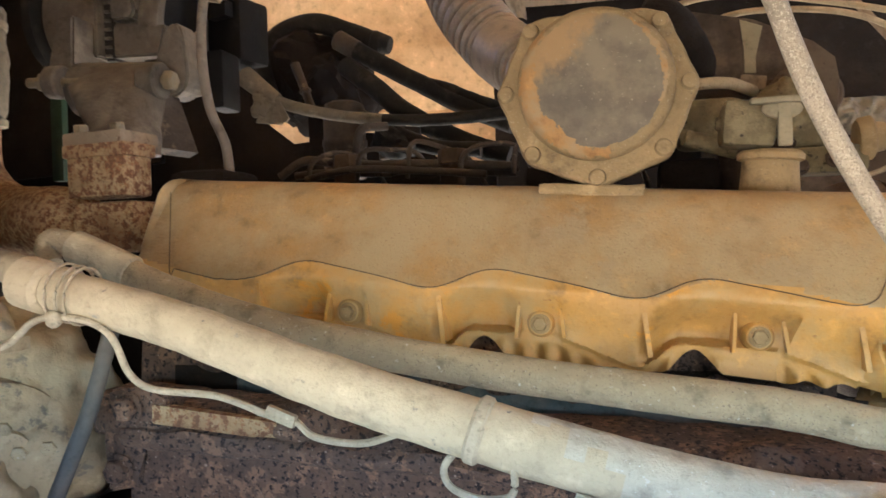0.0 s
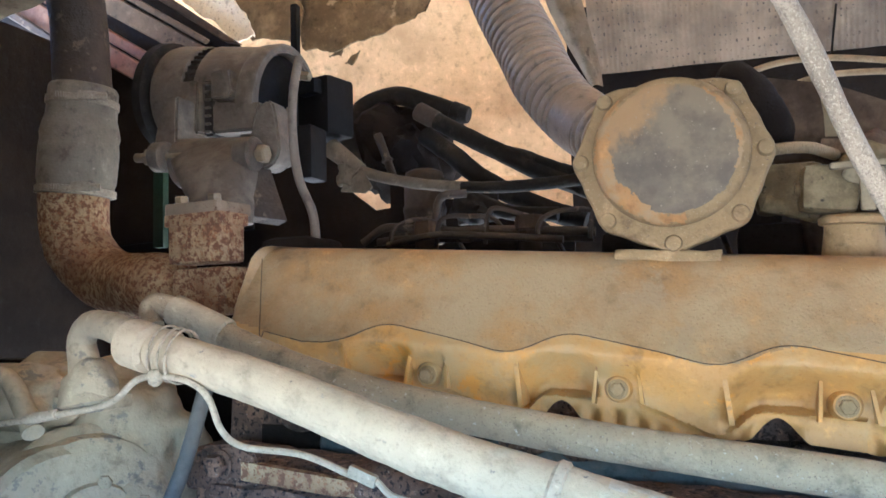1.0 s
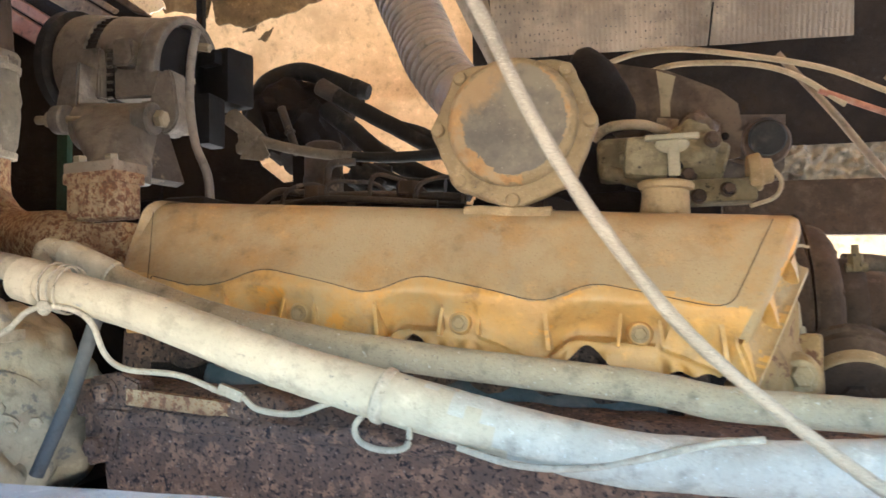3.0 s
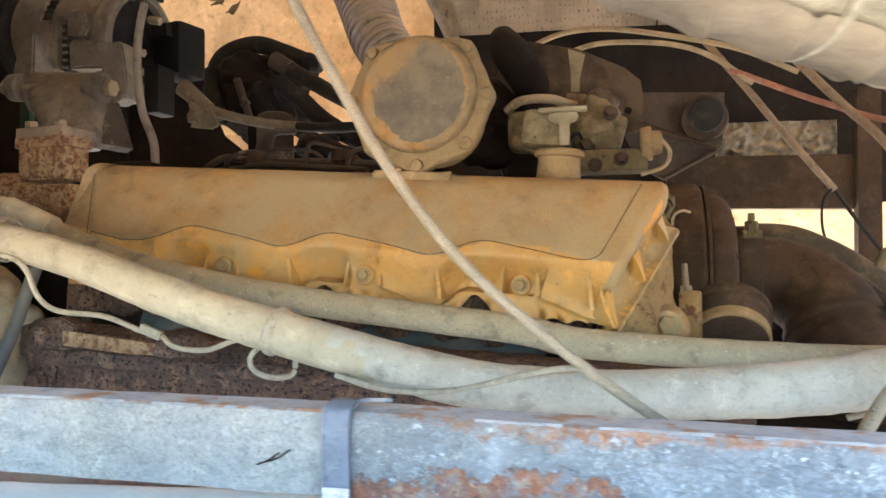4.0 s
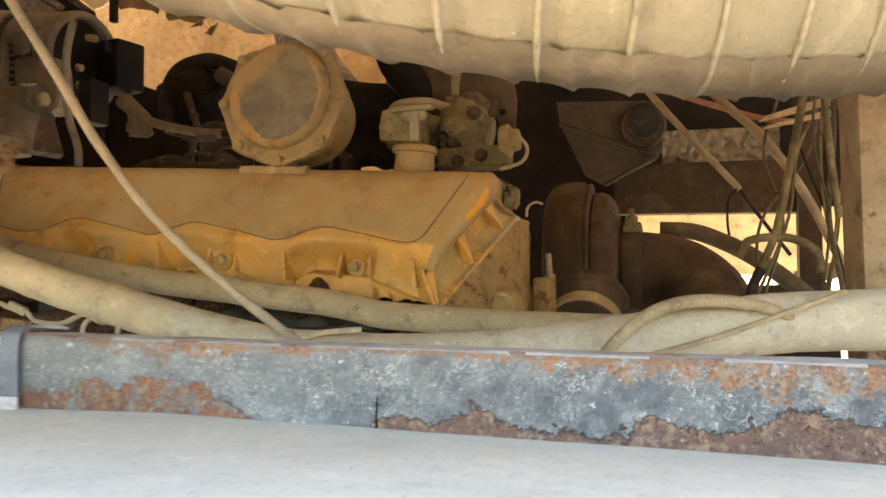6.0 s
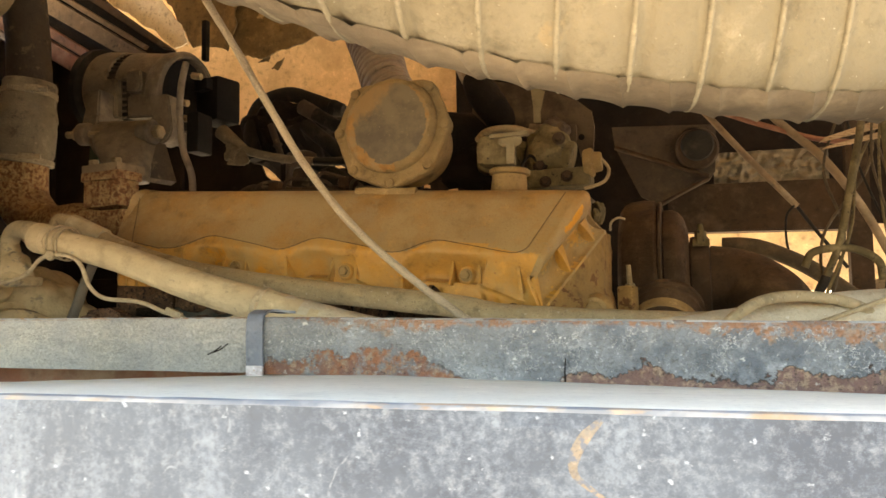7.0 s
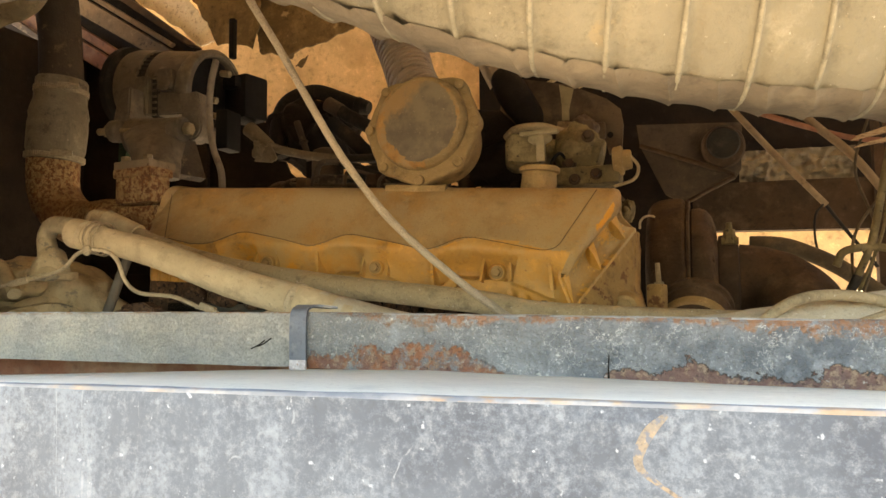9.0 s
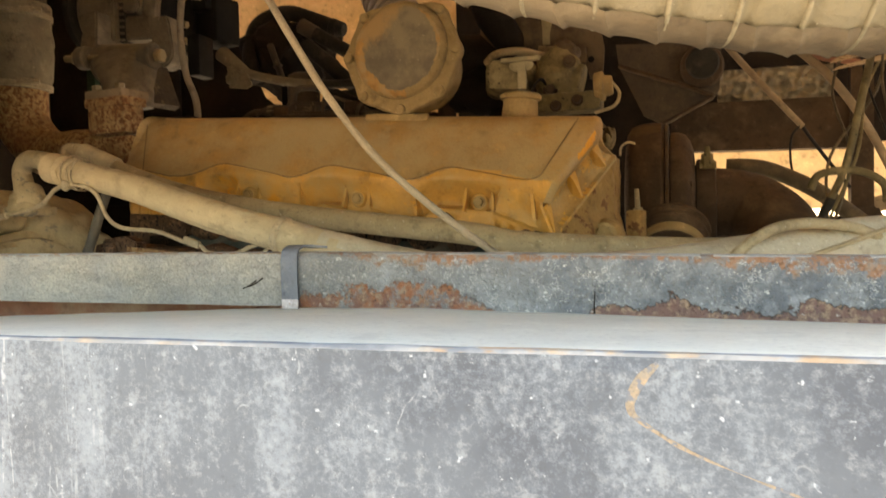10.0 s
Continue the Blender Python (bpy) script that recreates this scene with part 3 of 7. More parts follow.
# fibreglass hood: far side and crown, one moulded shell
def hood_profile():
    side = [(2.50, 1.13), (2.54, 1.35), (2.55, 1.66), (2.55, 1.70), (2.52, 1.73), (2.50, 1.90), (2.496, 1.93), (2.502, 1.945), (2.44, 2.20), (2.38, 2.42), (2.25, 2.54), (1.9, 2.60), (1.3, 2.60), (0.8, 2.45), (0.45, 2.15), (0.22, 1.82), (0.13, 1.66)]
    return side
hb = bmesh.new()
rows_h = []
xs_h = [-2.6 + 0.1 * i for i in range(52)]
for y, z in hood_profile():
    rows_h.append([hb.verts.new((x, y + 0.012 * noise.noise(Vector((x * 2, y, z * 2))), z + 0.015 * noise.noise(Vector((x * 1.7, y, z + 4))))) for x in xs_h])
for a, b in zip(rows_h, rows_h[1:]):
    for i in range(len(xs_h) - 1):
        if xs_h[i] > 0.15 and b[i].co.z < 1.5:
            continue
        hb.faces.new((a[i], a[i + 1], b[i + 1], b[i]))
hood = solid("truck_hood", hb, hood_mat, "beige fibreglass truck hood seen from inside, sunlit through", "hood", kind="structure")
sm = hood.modifiers.new("thickness", "SOLIDIFY")
sm.thickness = 0.006

# added translucent sheet that stands in for the bright sunlit background in the gap
backdrop_mat = material("pale_backdrop", (0.84, 0.70, 0.50), (0.78, 0.63, 0.43), 0.9, through_light=0.25, dust=(0.66, 0.54, 0.32), dust_at=0.6, dust_scale=4)
b = bmesh.new()
box(b, (1.35, 2.55, 1.25), (2.4, 0.006, 0.30), 0.002)
solid("pale_backdrop_sheet", b, backdrop_mat, "pale added sheet standing in for the sunlit background past the hood", "hood", kind="structure")
b = bmesh.new()
slab(b, [(0.9, 2.50, 1.05), (1.9, 2.50, 1.30), (1.9, 2.50, 1.36), (0.9, 2.50, 1.11)], -0.02)
solid("backdrop_brace", b, frame_tan, "tan steel brace in front of the pale sheet", "brace", kind="structure")

# fan shroud and radiator side, in the dark
b = bmesh.new()
box(b, (-2.1, 0.9, 0.9), (0.05, 2.4, 2.4), 0.01)
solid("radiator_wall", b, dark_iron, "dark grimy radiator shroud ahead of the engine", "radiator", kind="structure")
b = bmesh.new()
box(b, (2.35, 0.9, 1.2), (0.05, 2.4, 2.0), 0.01)
solid("firewall", b, brown_steel, "brown dusty steel firewall behind the engine", "wall", kind="structure")

# unseen wall, added to block light entering the bay from the left front
b = bmesh.new()
for p, q in (((-2.2, 0.22), (-0.95, 0.22)), ((-0.95, 0.22), (-0.77, 0.15))):
    p, q = Vector((*p, 0)), Vector((*q, 0))
    slab(b, [p, q, q + Vector((0, 0, 2.2)), p + Vector((0, 0, 2.2))], -0.02)
solid("blocking_wall", b, brown_steel, "unseen added wall keeping light out of the bay's left front", "fender", kind="structure")

# lower frame rails of the truck (far and near)
b = bmesh.new()
box(b, (0.2, 2.3, 0.62), (5.0, 0.09, 0.26), 0.008)
solid("chassis_rail", b, dark_iron, "dark oily chassis rail on the far side", "chassis rail", kind="structure")
b = bmesh.new()
box(b, (-0.1, 0.75, 0.62), (1.4, 0.5, 0.5), 0.02)
box(b, (-0.28, 0.78, 0.95), (0.75, 0.36, 0.24), 0.015)
solid("engine_block", b, dark_iron, "dark oily cast iron engine block", "engine block")


# ---- near structure: rail, band, bumper ----
def rounded_bar(bm, x0, x1, section, steps, wob=0.0006, sag=None):
    """Sweeps a (y, z) outline along x, slightly uneven."""
    rings = []
    for i in range(steps + 1):
        x = x0 + (x1 - x0) * i / steps
        rings.append([bm.verts.new((x, y + wob * noise.noise(Vector((x * 30, k, 1.3))), z + wob * noise.noise(Vector((x * 25, k, 7.7))) + (sag(x, y) if sag else 0.0)))
                      for k, (y, z) in enumerate(section)])
    for a, b in zip(rings, rings[1:]):
        for k in range(len(section)):
            bm.faces.new((a[k], b[k], b[(k + 1) % len(section)], a[(k + 1) % len(section)]))
    bm.faces.new(list(reversed(rings[0])))
    bm.faces.new(rings[-1])
    return bm


def rail_drop(x):
    """The rail hangs lower towards the rear."""
    return -0.02 * max(0.0, x) - 0.008 * min(0.0, x)


b = bmesh.new()
RY = 0.012
rounded_bar(b, -1.75, 1.75, [(RY, 0.9835), (RY, 1.030), (RY + 0.0012, 1.0328), (RY + 0.004, 1.034), (RY + 0.034, 1.034), (RY + 0.036, 1.032), (RY + 0.036, 1.029), (RY + 0.008, 1.028), (RY + 0.007, 0.9835)], 350, sag=lambda x, y: rail_drop(x))
for v in b.verts:
    if v.co.z < 1.0 + rail_drop(v.co.x):
        v.co.z -= 0.016 * max(0.0, v.co.x)
rail_top = material("dusty_rail_top", (0.46, 0.45, 0.41), (0.38, 0.375, 0.35), 0.85, stain=(0.36, 0.21, 0.12), stain_at=0.57, stain_scale=22, fleck=(0.24, 0.25, 0.26), fleck_at=0.64, fleck_scale=150, speck=(0.60, 0.58, 0.52))
rail = solid("frame_rail", b, [rail_mat, rail_top], "chipped grey-blue painted steel angle rail with rust", "rail")
for p in rail.data.polygons:
    if p.normal.z > 0.9:
        p.material_index = 1
    if p.normal.y < -0.98 or p.normal.z > 0.9:
        p.use_smooth = False
b = bmesh.new()
rounded_bar(b, -1.75, 1.75, [(-0.26, 0.60), (-0.26, 0.984), (-0.26, 0.9905), (-0.2592, 0.9924), (-0.2572, 0.9933), (-0.250, 0.9932), (-0.1, 0.9895), (0.03, 0.985), (0.042, 0.982), (0.042, 0.977), (-0.25, 0.985), (-0.254, 0.98), (-0.254, 0.60)], 200,
            sag=lambda x, y: -0.019 * max(0.0, min(1.0, (0.12 - x) / 0.55)) * max(0.0, min(1.0, (y + 0.26) / 0.2)) - 0.026 * max(0.0, min(x, 1.0)) * max(0.0, min(1.0, (y + 0.22) / 0.25)))
bumper = solid("bumper", b, [bumper_mat, bumper_top, bumper_rim], "scuffed grey-blue painted steel bumper with pale ledge", "bumper")
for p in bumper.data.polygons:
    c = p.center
    # upward faces take a much paler colour than the front
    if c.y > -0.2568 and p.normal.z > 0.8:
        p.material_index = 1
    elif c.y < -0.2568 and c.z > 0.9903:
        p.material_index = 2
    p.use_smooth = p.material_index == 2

band = thing("steel_band", (-0.001, 0.010, 0.984), "grey steel band clamped over the rail edge", "strap")
b = bmesh.new()
tube_pts = [(-0.002, 0.009, 0.9845), (-0.002, 0.009, 1.028), (0.0, 0.014, 1.0375), (0.004, 0.022, 1.0385), (0.016, 0.034, 1.0368)]
line = smooth_line(tube_pts, 8)
prev = None
for i, c in enumerate(line):
    d = (line[min(i + 1, len(line) - 1)] - line[max(i - 1, 0)]).normalized()
    nrm = Vector((1, 0, 0)).cross(d).normalized()
    ring = [b.verts.new(c + Vector((sx, 0, 0)) + nrm * k) for sx, k in ((-0.0085, 0.0), (0.0085, 0.0), (0.0085, 0.0022), (-0.0085, 0.0022))]
    if prev:
        for k in range(4):
            b.faces.new((prev[k], ring[k], ring[(k + 1) % 4], prev[(k + 1) % 4]))
    else:
        b.faces.new(ring)
    prev = ring
b.faces.new(prev)
strap = part("strap", b, strap_mat, band)
b = bmesh.new()
box(b, (-0.002, 0.0075, 0.986), (0.017, 0.003, 0.009), 0.0008)
part("clip", b, bare_clip, strap, "bare worn metal clip")

b = bmesh.new()
box(b, (-0.75, 0.11, 0.945), (1.7, 0.02, 0.075), 0.003)
solid("backing_board", b, red_strip, "rust-brown board behind the gap under the rail", "board", kind="structure")

for x in (-1.7, 1.7):
    b = bmesh.new()
    box(b, (x, -0.10, 0.51), (0.08, 0.30, 1.03), 0.006)
    solid("frame_post", b, brown_steel, "brown steel post carrying the rail and bumper", "post", kind="structure")

# ---- valve cover ----
SLOPE = math.tan(radians(3.7))


def top_z(x):
    return 1.288 - (x + 0.66) * SLOPE


def ease(v):
    v = max(0.0, min(1.0, v))
    return v * v * (3 - 2 * v)


PITCH, TROUGH = 0.2135, -0.300


def wave(x):
    """The wavy edge with its corners rounded."""
    return sum(wave_raw(x + 0.004 * k) for k in range(-5, 6)) / 11


def wave_raw(x):
    """Depth of the raised panel's lower edge below the cover's top."""
    if x < -0.529:
        return 0.1215 - (-0.529 - x) * 0.17
    if x > 0.115:
        return 0.113
    u = ((x - TROUGH) / PITCH) % 1.0
    low, high = 0.117, 0.091
    if u < 0.34:
        return low + (high - low) * ease(u / 0.34)
    return high + (low - high) * (u - 0.34) / 0.66 * (1 - 0.12 * math.sin((u - 0.34) / 0.66 * math.pi))


def skirt(x):
    """Depth of the cover's lower edge, arched under each bowl."""
    if x < -0.56 or x > 0.12:
        return 0.190
    u = ((x - TROUGH) / PITCH) % 1.0
    return 0.191 - 0.026 * ease(1 - abs(u - 0.27) / 0.16) + 0.0025 * math.sin(u * 40) * ease((u - 0.4) / 0.1)


def ledge(x):
    """Depth of the flange's upper lip."""
    if x < -0.56 or x > 0.13:
        return 0.160
    u = ((x - TROUGH) / PITCH) % 1.0
    if u < 0.22:
        return 0.184 - 0.028 * ease(u / 0.22)
    if u < 0.62:
        return 0.156
    return 0.157 + 0.028 * (u - 0.62) / 0.38


def bowl(x):
    if x < -0.55 or x > 0.1:
        return 0.0
    u = ((x - TROUGH) / PITCH) % 1.0
    return ease(u / 0.14) * (1 - ease((u - 0.36) / 0.14))


def plan_line():
    corners = [Vector((-0.705, 0.735)), Vector((-0.672, 0.572)), Vector((0.158, 0.566)), Vector((0.172, 0.735))]
    pts = []
    r = 0.03
    for i, c in enumerate(corners):
        if i in (0, 3):
            pts.append((c, i))
            continue
        a = (corners[i - 1] - c).normalized()
        d = (corners[i + 1] - c).normalized()
        for k in range(9):
            t = k / 8
            pts.append(((c + a * r) * (1 - t) ** 2 + c * 2 * t * (1 - t) + (c + d * r) * t * t, i))
    fine = []
    for (p, i), (q, j) in zip(pts, pts[1:]):
        n = max(1, int((q - p).length / 0.0026))
        for k in range(n):
            fine.append(p.lerp(q, k / n))
    fine.append(pts[-1][0])
    return fine


line = [p for p in plan_line() if p.x <= 0.129 and (p.x < 0.0 or p.y < 0.5668)]
ROWS_D = [0, 0.01, 0.03, 0.06, 0.1] + [0.1 + 0.9 * k / 66 for k in range(1, 67)]
bm = bmesh.new()
grid, tag_rows = [], []
n = len(line)
for i, p in enumerate(line):
    d2 = (line[min(i + 1, n - 1)] - line[max(i - 1, 0)]).normalized()
    out = Vector((d2.y, -d2.x))
    x = p.x
    front = ease((out.y * -1 - 0.75) / 0.2) if x < -0.2 else ease((out.y * -1 - 0.1) / 0.35)
    right = ease((out.x - 0.35) / 0.3)
    low = skirt(x) * front + max(0.05, 0.19 - max(0.0, p.y - 0.572) * 0.86) * (1 - front)
    col, tags = [], []
    for f in ROWS_D:
        d = f * low
        b_x = wave(x)
        face = -0.020 + 0.070 * max(0.0, 1 - d / 0.112)
        end = 0.028 * max(0.0, 1 - d / 0.085)
        r_top = 0.02
        curl = r_top - math.sqrt(max(0.0, r_top ** 2 - max(0.0, r_top - d) ** 2))
        lean = 0.082 * max(0.0, 1 - d / 0.165) * ease((x + 0.12) / 0.25)
        xs = x + lean
        edge_l = -0.607 - max(0.0, 0.108 - d) * 0.38
        edge_r = 0.187 - max(0.0, d - 0.007) * 0.54
        beyond = max(d - b_x, (edge_l - x), (xs - edge_r))
        inset = face
        yellow = 0
        if beyond > 0:
            q = d - b_x
            u = ((x - TROUGH) / PITCH) % 1.0
            fl = ledge(x)
            deep = 0.016 + 0.022 * bowl(x)
            bay = ease((0.024 - abs(((x - 0.032 + 0.5 * PITCH) % PITCH) - 0.5 * PITCH)) / 0.004)
            run = max(0.012, fl - b_x - 0.004)
            rec = deep * ease(q / run) ** 1.3
            rec = max(rec, 0.019 * bay * ease((d - 0.112) / 0.03))
            inset = face + 0.0016 * ease(beyond / 0.0012) + rec
            k = ease((d - fl) / 0.004)
            inset = inset * (1 - k) + (0.002 + 0.004 * math.sin(x * 260) * ease((d - fl - 0.01) / 0.01)) * k
            inset -= 0.004 * ease(1 - abs(d - fl - 0.003) / 0.004) * (1 - bay)
            yellow = 1 if d > b_x - 0.002 else 0
        side = end
        if right > 0:
            hollow = ease((d - 0.03) / 0.05) * (1 - ease((d - low + 0.030) / 0.006))
            side = 0.040 * max(0.0, 1 - d / 0.112) + 0.012 * hollow
        inset = inset * front + side * (1 - front) + curl
        co = p - out * inset + Vector((lean, 0.0))
        z = top_z(co.x) - d + 0.0006 * noise.noise(Vector((x * 40, d * 60, 0)))
        col.append(bm.verts.new((co.x, co.y + 0.0008 * noise.noise(Vector((x * 18, d * 25, 5))), z)))
        tags.append(yellow if front > 0.5 else 0)
    inner = p - out * 0.035
    col.append(bm.verts.new((inner.x, inner.y, top_z(inner.x) - low + 0.004)))
    tags.append(1)
    grid.append(col)
    tag_rows.append(tags)
for i in range(n - 1):
    for k in range(len(grid[0]) - 1):
        f = bm.faces.new((grid[i][k], grid[i + 1][k], grid[i + 1][k + 1], grid[i][k + 1]))
        f.material_index = 1 if tag_rows[i][k] + tag_rows[i + 1][k] + tag_rows[i][k + 1] >= 2 else 0
bm.faces.new([c[0] for c in grid] + [bm.verts.new((0.215, 0.80, top_z(0.215))), bm.verts.new((-0.70, 0.80, top_z(-0.70)))])
corner_line = [v.co.copy() for v in grid[-1][:-1]]
valve_cover = thing("valve_cover", (-0.24, 0.7, 1.06), "dusty yellow painted cast valve cover with scalloped skirt", "valve cover")
part("cover_body", bm, [cover_dusty, cover_yellow], valve_cover)
AXIS = (0, -1, 0)
for k, x in enumerate((-0.395, -0.1815, 0.032)):
    z = top_z(x) - 0.148
    bm = bmesh.new()
    lathe(bm, (x, 0.584, z), AXIS, [(0.017, 0), (0.016, 0.012), (0.0135, 0.018), (0.012, 0.020)], 24)
    boss = part("boss", bm, cover_yellow, valve_cover)
    bolt(boss, (x, 0.564, z), AXIS, 0.0078, 0.007, 0.0105, cap_dust)
    for dx, lean in ((-0.021, -0.004), (0.021, 0.004)):
        bm = bmesh.new()
        pts = [(0.592, z + 0.030), (0.566, z + 0.026), (0.553, z - 0.014), (0.592, z - 0.020)]
        a = [bm.verts.new((x + dx + lean * (i > 1) - 0.0018, y, zz)) for i, (y, zz) in enumerate(pts)]
        c = [bm.verts.new((x + dx + lean * (i > 1) + 0.0018, y, zz)) for i, (y, zz) in enumerate(pts)]
        bm.faces.new(a), bm.faces.new(list(reversed(c)))
        for i in range(4):
            bm.faces.new((a[i], c[i], c[(i + 1) % 4], a[(i + 1) % 4]))
        part("rib", bm, cover_yellow, valve_cover)
for x in (-0.50, -0.289, -0.078, 0.118):
    z = top_z(x) - 0.128
    bm = bmesh.new()
    pts = [(0.590, z + 0.016), (0.552, z + 0.008), (0.546, z - 0.045), (0.59, z - 0.045)]
    a = [bm.verts.new((x - 0.002 + 0.006 * (i > 1), y, zz)) for i, (y, zz) in enumerate(pts)]
    c = [bm.verts.new((x + 0.003 + 0.006 * (i > 1), y, zz)) for i, (y, zz) in enumerate(pts)]
    bm.faces.new(a), bm.faces.new(list(reversed(c)))
    for i in range(4):
        bm.faces.new((a[i], c[i], c[(i + 1) % 4], a[(i + 1) % 4]))
    part("rib", bm, cover_yellow, valve_cover)
bare_orange = material("bright_orange_paint", (0.60, 0.26, 0.02), (0.52, 0.25, 0.04), 0.6, dust=(0.42, 0.27, 0.11), dust_at=0.62, dust_scale=30)


# rear end of the cover: rounded corner, three fins with hollow pockets between them, and a lip
def along(points, u):
    """A point on the polyline at u, which counts its corners."""
    k = max(0, min(len(points) - 2, int(u)))
    return points[k].lerp(points[k + 1], u - k)


TOP_EDGE = [Vector((0.211, 0.622, top_z(0.211) - 0.001)), Vector((0.212, 0.66, top_z(0.212))), Vector((0.203, 0.80, top_z(0.203)))]
FIN_ROOT = [Vector((0.137, 0.553, 1.083)), Vector((0.217, 0.643, 1.193)), Vector((0.216, 0.69, 1.203)), Vector((0.208, 0.80, 1.203))]
LIP = [Vector((0.152, 0.557, 1.041)), Vector((0.235, 0.690, 1.171)), Vector((0.231, 0.74, 1.177)), Vector((0.222, 0.80, 1.180))]
FINS = (0.05, 0.48, 0.88)
low_row = max(range(len(corner_line)), key=lambda k: -abs(corner_line[k].z - 1.090))
bm = bmesh.new()
strips = []
for i in range(121):
    u = i / 40
    if u <= 1:
        k = (1 - u) * low_row
        start = corner_line[int(k)].lerp(corner_line[min(low_row, int(k) + 1)], k - int(k))
    else:
        start = along(TOP_EDGE, u - 1)
    root, lip = along(FIN_ROOT, u), along(LIP, u)
    out = Vector((0.80, -0.52, 0.30)) if u <= 1 else Vector((0.95, -0.25, 0.2))
    hollow = ease(u / 0.06) * (1 if u < 1.3 else 0.3)
    row = []
    for j in range(15):
        v = j / 14
        wob = 0.0009 * noise.noise(Vector((u * 9, v * 5, 2.0)))
        knee = start + Vector((0.020, 0.003, -0.004)) if u <= 1 else start.lerp(root, 0.3) + out * 0.006
        row.append(bm.verts.new(start * (1 - v) ** 2 + knee * (2 * v * (1 - v)) + root * v * v + out * wob * min(1.0, 5 * v)))
    for j in range(1, 17):
        v = j / 16
        deep = 0.013 * hollow * math.sin(math.pi * v * 0.97) ** 0.6
        row.append(bm.verts.new(root.lerp(lip, v) - out * deep + Vector((0, 0, 0.001 * noise.noise(Vector((u * 14, v * 6, 7.0)))))))
    row.append(bm.verts.new(lip + Vector((0.0035, -0.0015, -0.002))))
    row.append(bm.verts.new(lip + Vector((0.0035, 0.000, -0.008))))
    row.append(bm.verts.new(lip + Vector((-0.03, 0.03, -0.010))))
    strips.append(row)
for i, (p, q) in enumerate(zip(strips, strips[1:])):
    for j in range(len(p) - 1):
        f = bm.faces.new((p[j], q[j], q[j + 1], p[j + 1]))
        u, v = (i + 0.5) / 40, (j + 0.5) / 14
        rag = 0.10 * noise.noise(Vector((u * 9, v * 6, 4.0))) + 0.06 * noise.noise(Vector((u * 30, v * 20, 1.0)))
        if 0.60 < u + rag < 0.93 and 0.40 + 0.2 * (u - 0.75) < v + rag < 0.78:
            f.material_index = 2
        elif v > 1.0 and noise.noise(Vector((u * 5, v, 9.0))) + 0.4 * noise.noise(Vector((u * 40, v * 17, 3.0))) > 0.15:
            f.material_index = 1
part("rear_corner", bm, [cover_dusty, cover_yellow, bare_orange], valve_cover, "finned rear corner with orange paint showing")
for f in FINS:
    bm = bmesh.new()
    out = Vector((0.80, -0.52, 0.30))
    across = (LIP[1] - LIP[0]).normalized() * 0.0030
    root, lip = along(FIN_ROOT, f), along(LIP, f - 0.03)
    corners = [root + out * 0.0035, root.lerp(lip, 0.35) + out * 0.0035, lip + out * 0.001, lip - out * 0.016, root - out * 0.010]
    a = [bm.verts.new(q + across * (2.6, 1.6, 0.5, 0.9, 2.0)[k]) for k, q in enumerate(corners)]
    c = [bm.verts.new(q - across * (2.6, 1.6, 0.5, 0.9, 2.0)[k]) for k, q in enumerate(corners)]
    bm.faces.new(a), bm.faces.new(list(reversed(c)))
    for k in range(5):
        bm.faces.new((a[k], c[k], c[(k + 1) % 5], a[(k + 1) % 5]))
    part("fin", bm, cover_yellow, valve_cover, smooth=False)
bm = bmesh.new()
slab(bm, [corner_line[low_row] + Vector((0, 0, 0.004)), FIN_ROOT[0] + Vector((0, 0, 0)), LIP[0], corner_line[-1] + Vector((-0.004, 0.002, 0))], -0.004)
part("corner_web", bm, cover_yellow, valve_cover)
bm = bmesh.new()
box(bm, (-0.128, 0.640, top_z(-0.128) - 0.004), (0.112, 0.05, 0.012), 0.002, Matrix.Rotation(radians(3.7), 4, "Y"))
bmesh.ops.subdivide_edges(bm, edges=list(bm.edges), cuts=6, use_grid_fill=True)
for v in bm.verts:
    v.co += Vector((0.004, 0.003, 0.002)) * noise.noise(v.co * 90) + Vector((0.0, 0.002, 0.0015)) * noise.noise(v.co * 260)
part("mounting_pad", bm, cap_dust, valve_cover, "ragged dusty gasket pad")

b = bmesh.new()
seam = []
for k in range(60):
    f = k / 59
    seam.append((0.187 - (0.106 * f) * 0.54, 0.007 + 0.106 * f))
for k in range(240):
    x = 0.128 - (0.128 + 0.605) * (k + 1) / 240
    seam.append((x, wave(x)))
for k in range(40):
    f = (k + 1) / 40
    seam.append((-0.607 - 0.108 * f * 0.36, 0.108 * (1 - f) + 0.012))
pts = []
for x, d in seam:
    y = 0.572 - 0.0072 * (x + 0.672) - 0.020 + 0.070 * max(0.0, 1 - d / 0.112) - 0.0012
    pts.append((x, y, top_z(x) - d))
rounded = list(pts)
for k in range(8, len(pts) - 8):
    if 40 < k < 90:
        rounded[k] = tuple(sum(pts[k + m][axis] for m in range(-8, 9)) / 17 for axis in range(3))
tube(b, rounded, 0.0006, 6, 1)
part("panel_seam", b, plate_mat, valve_cover, "thin dirty seam round the raised panel")

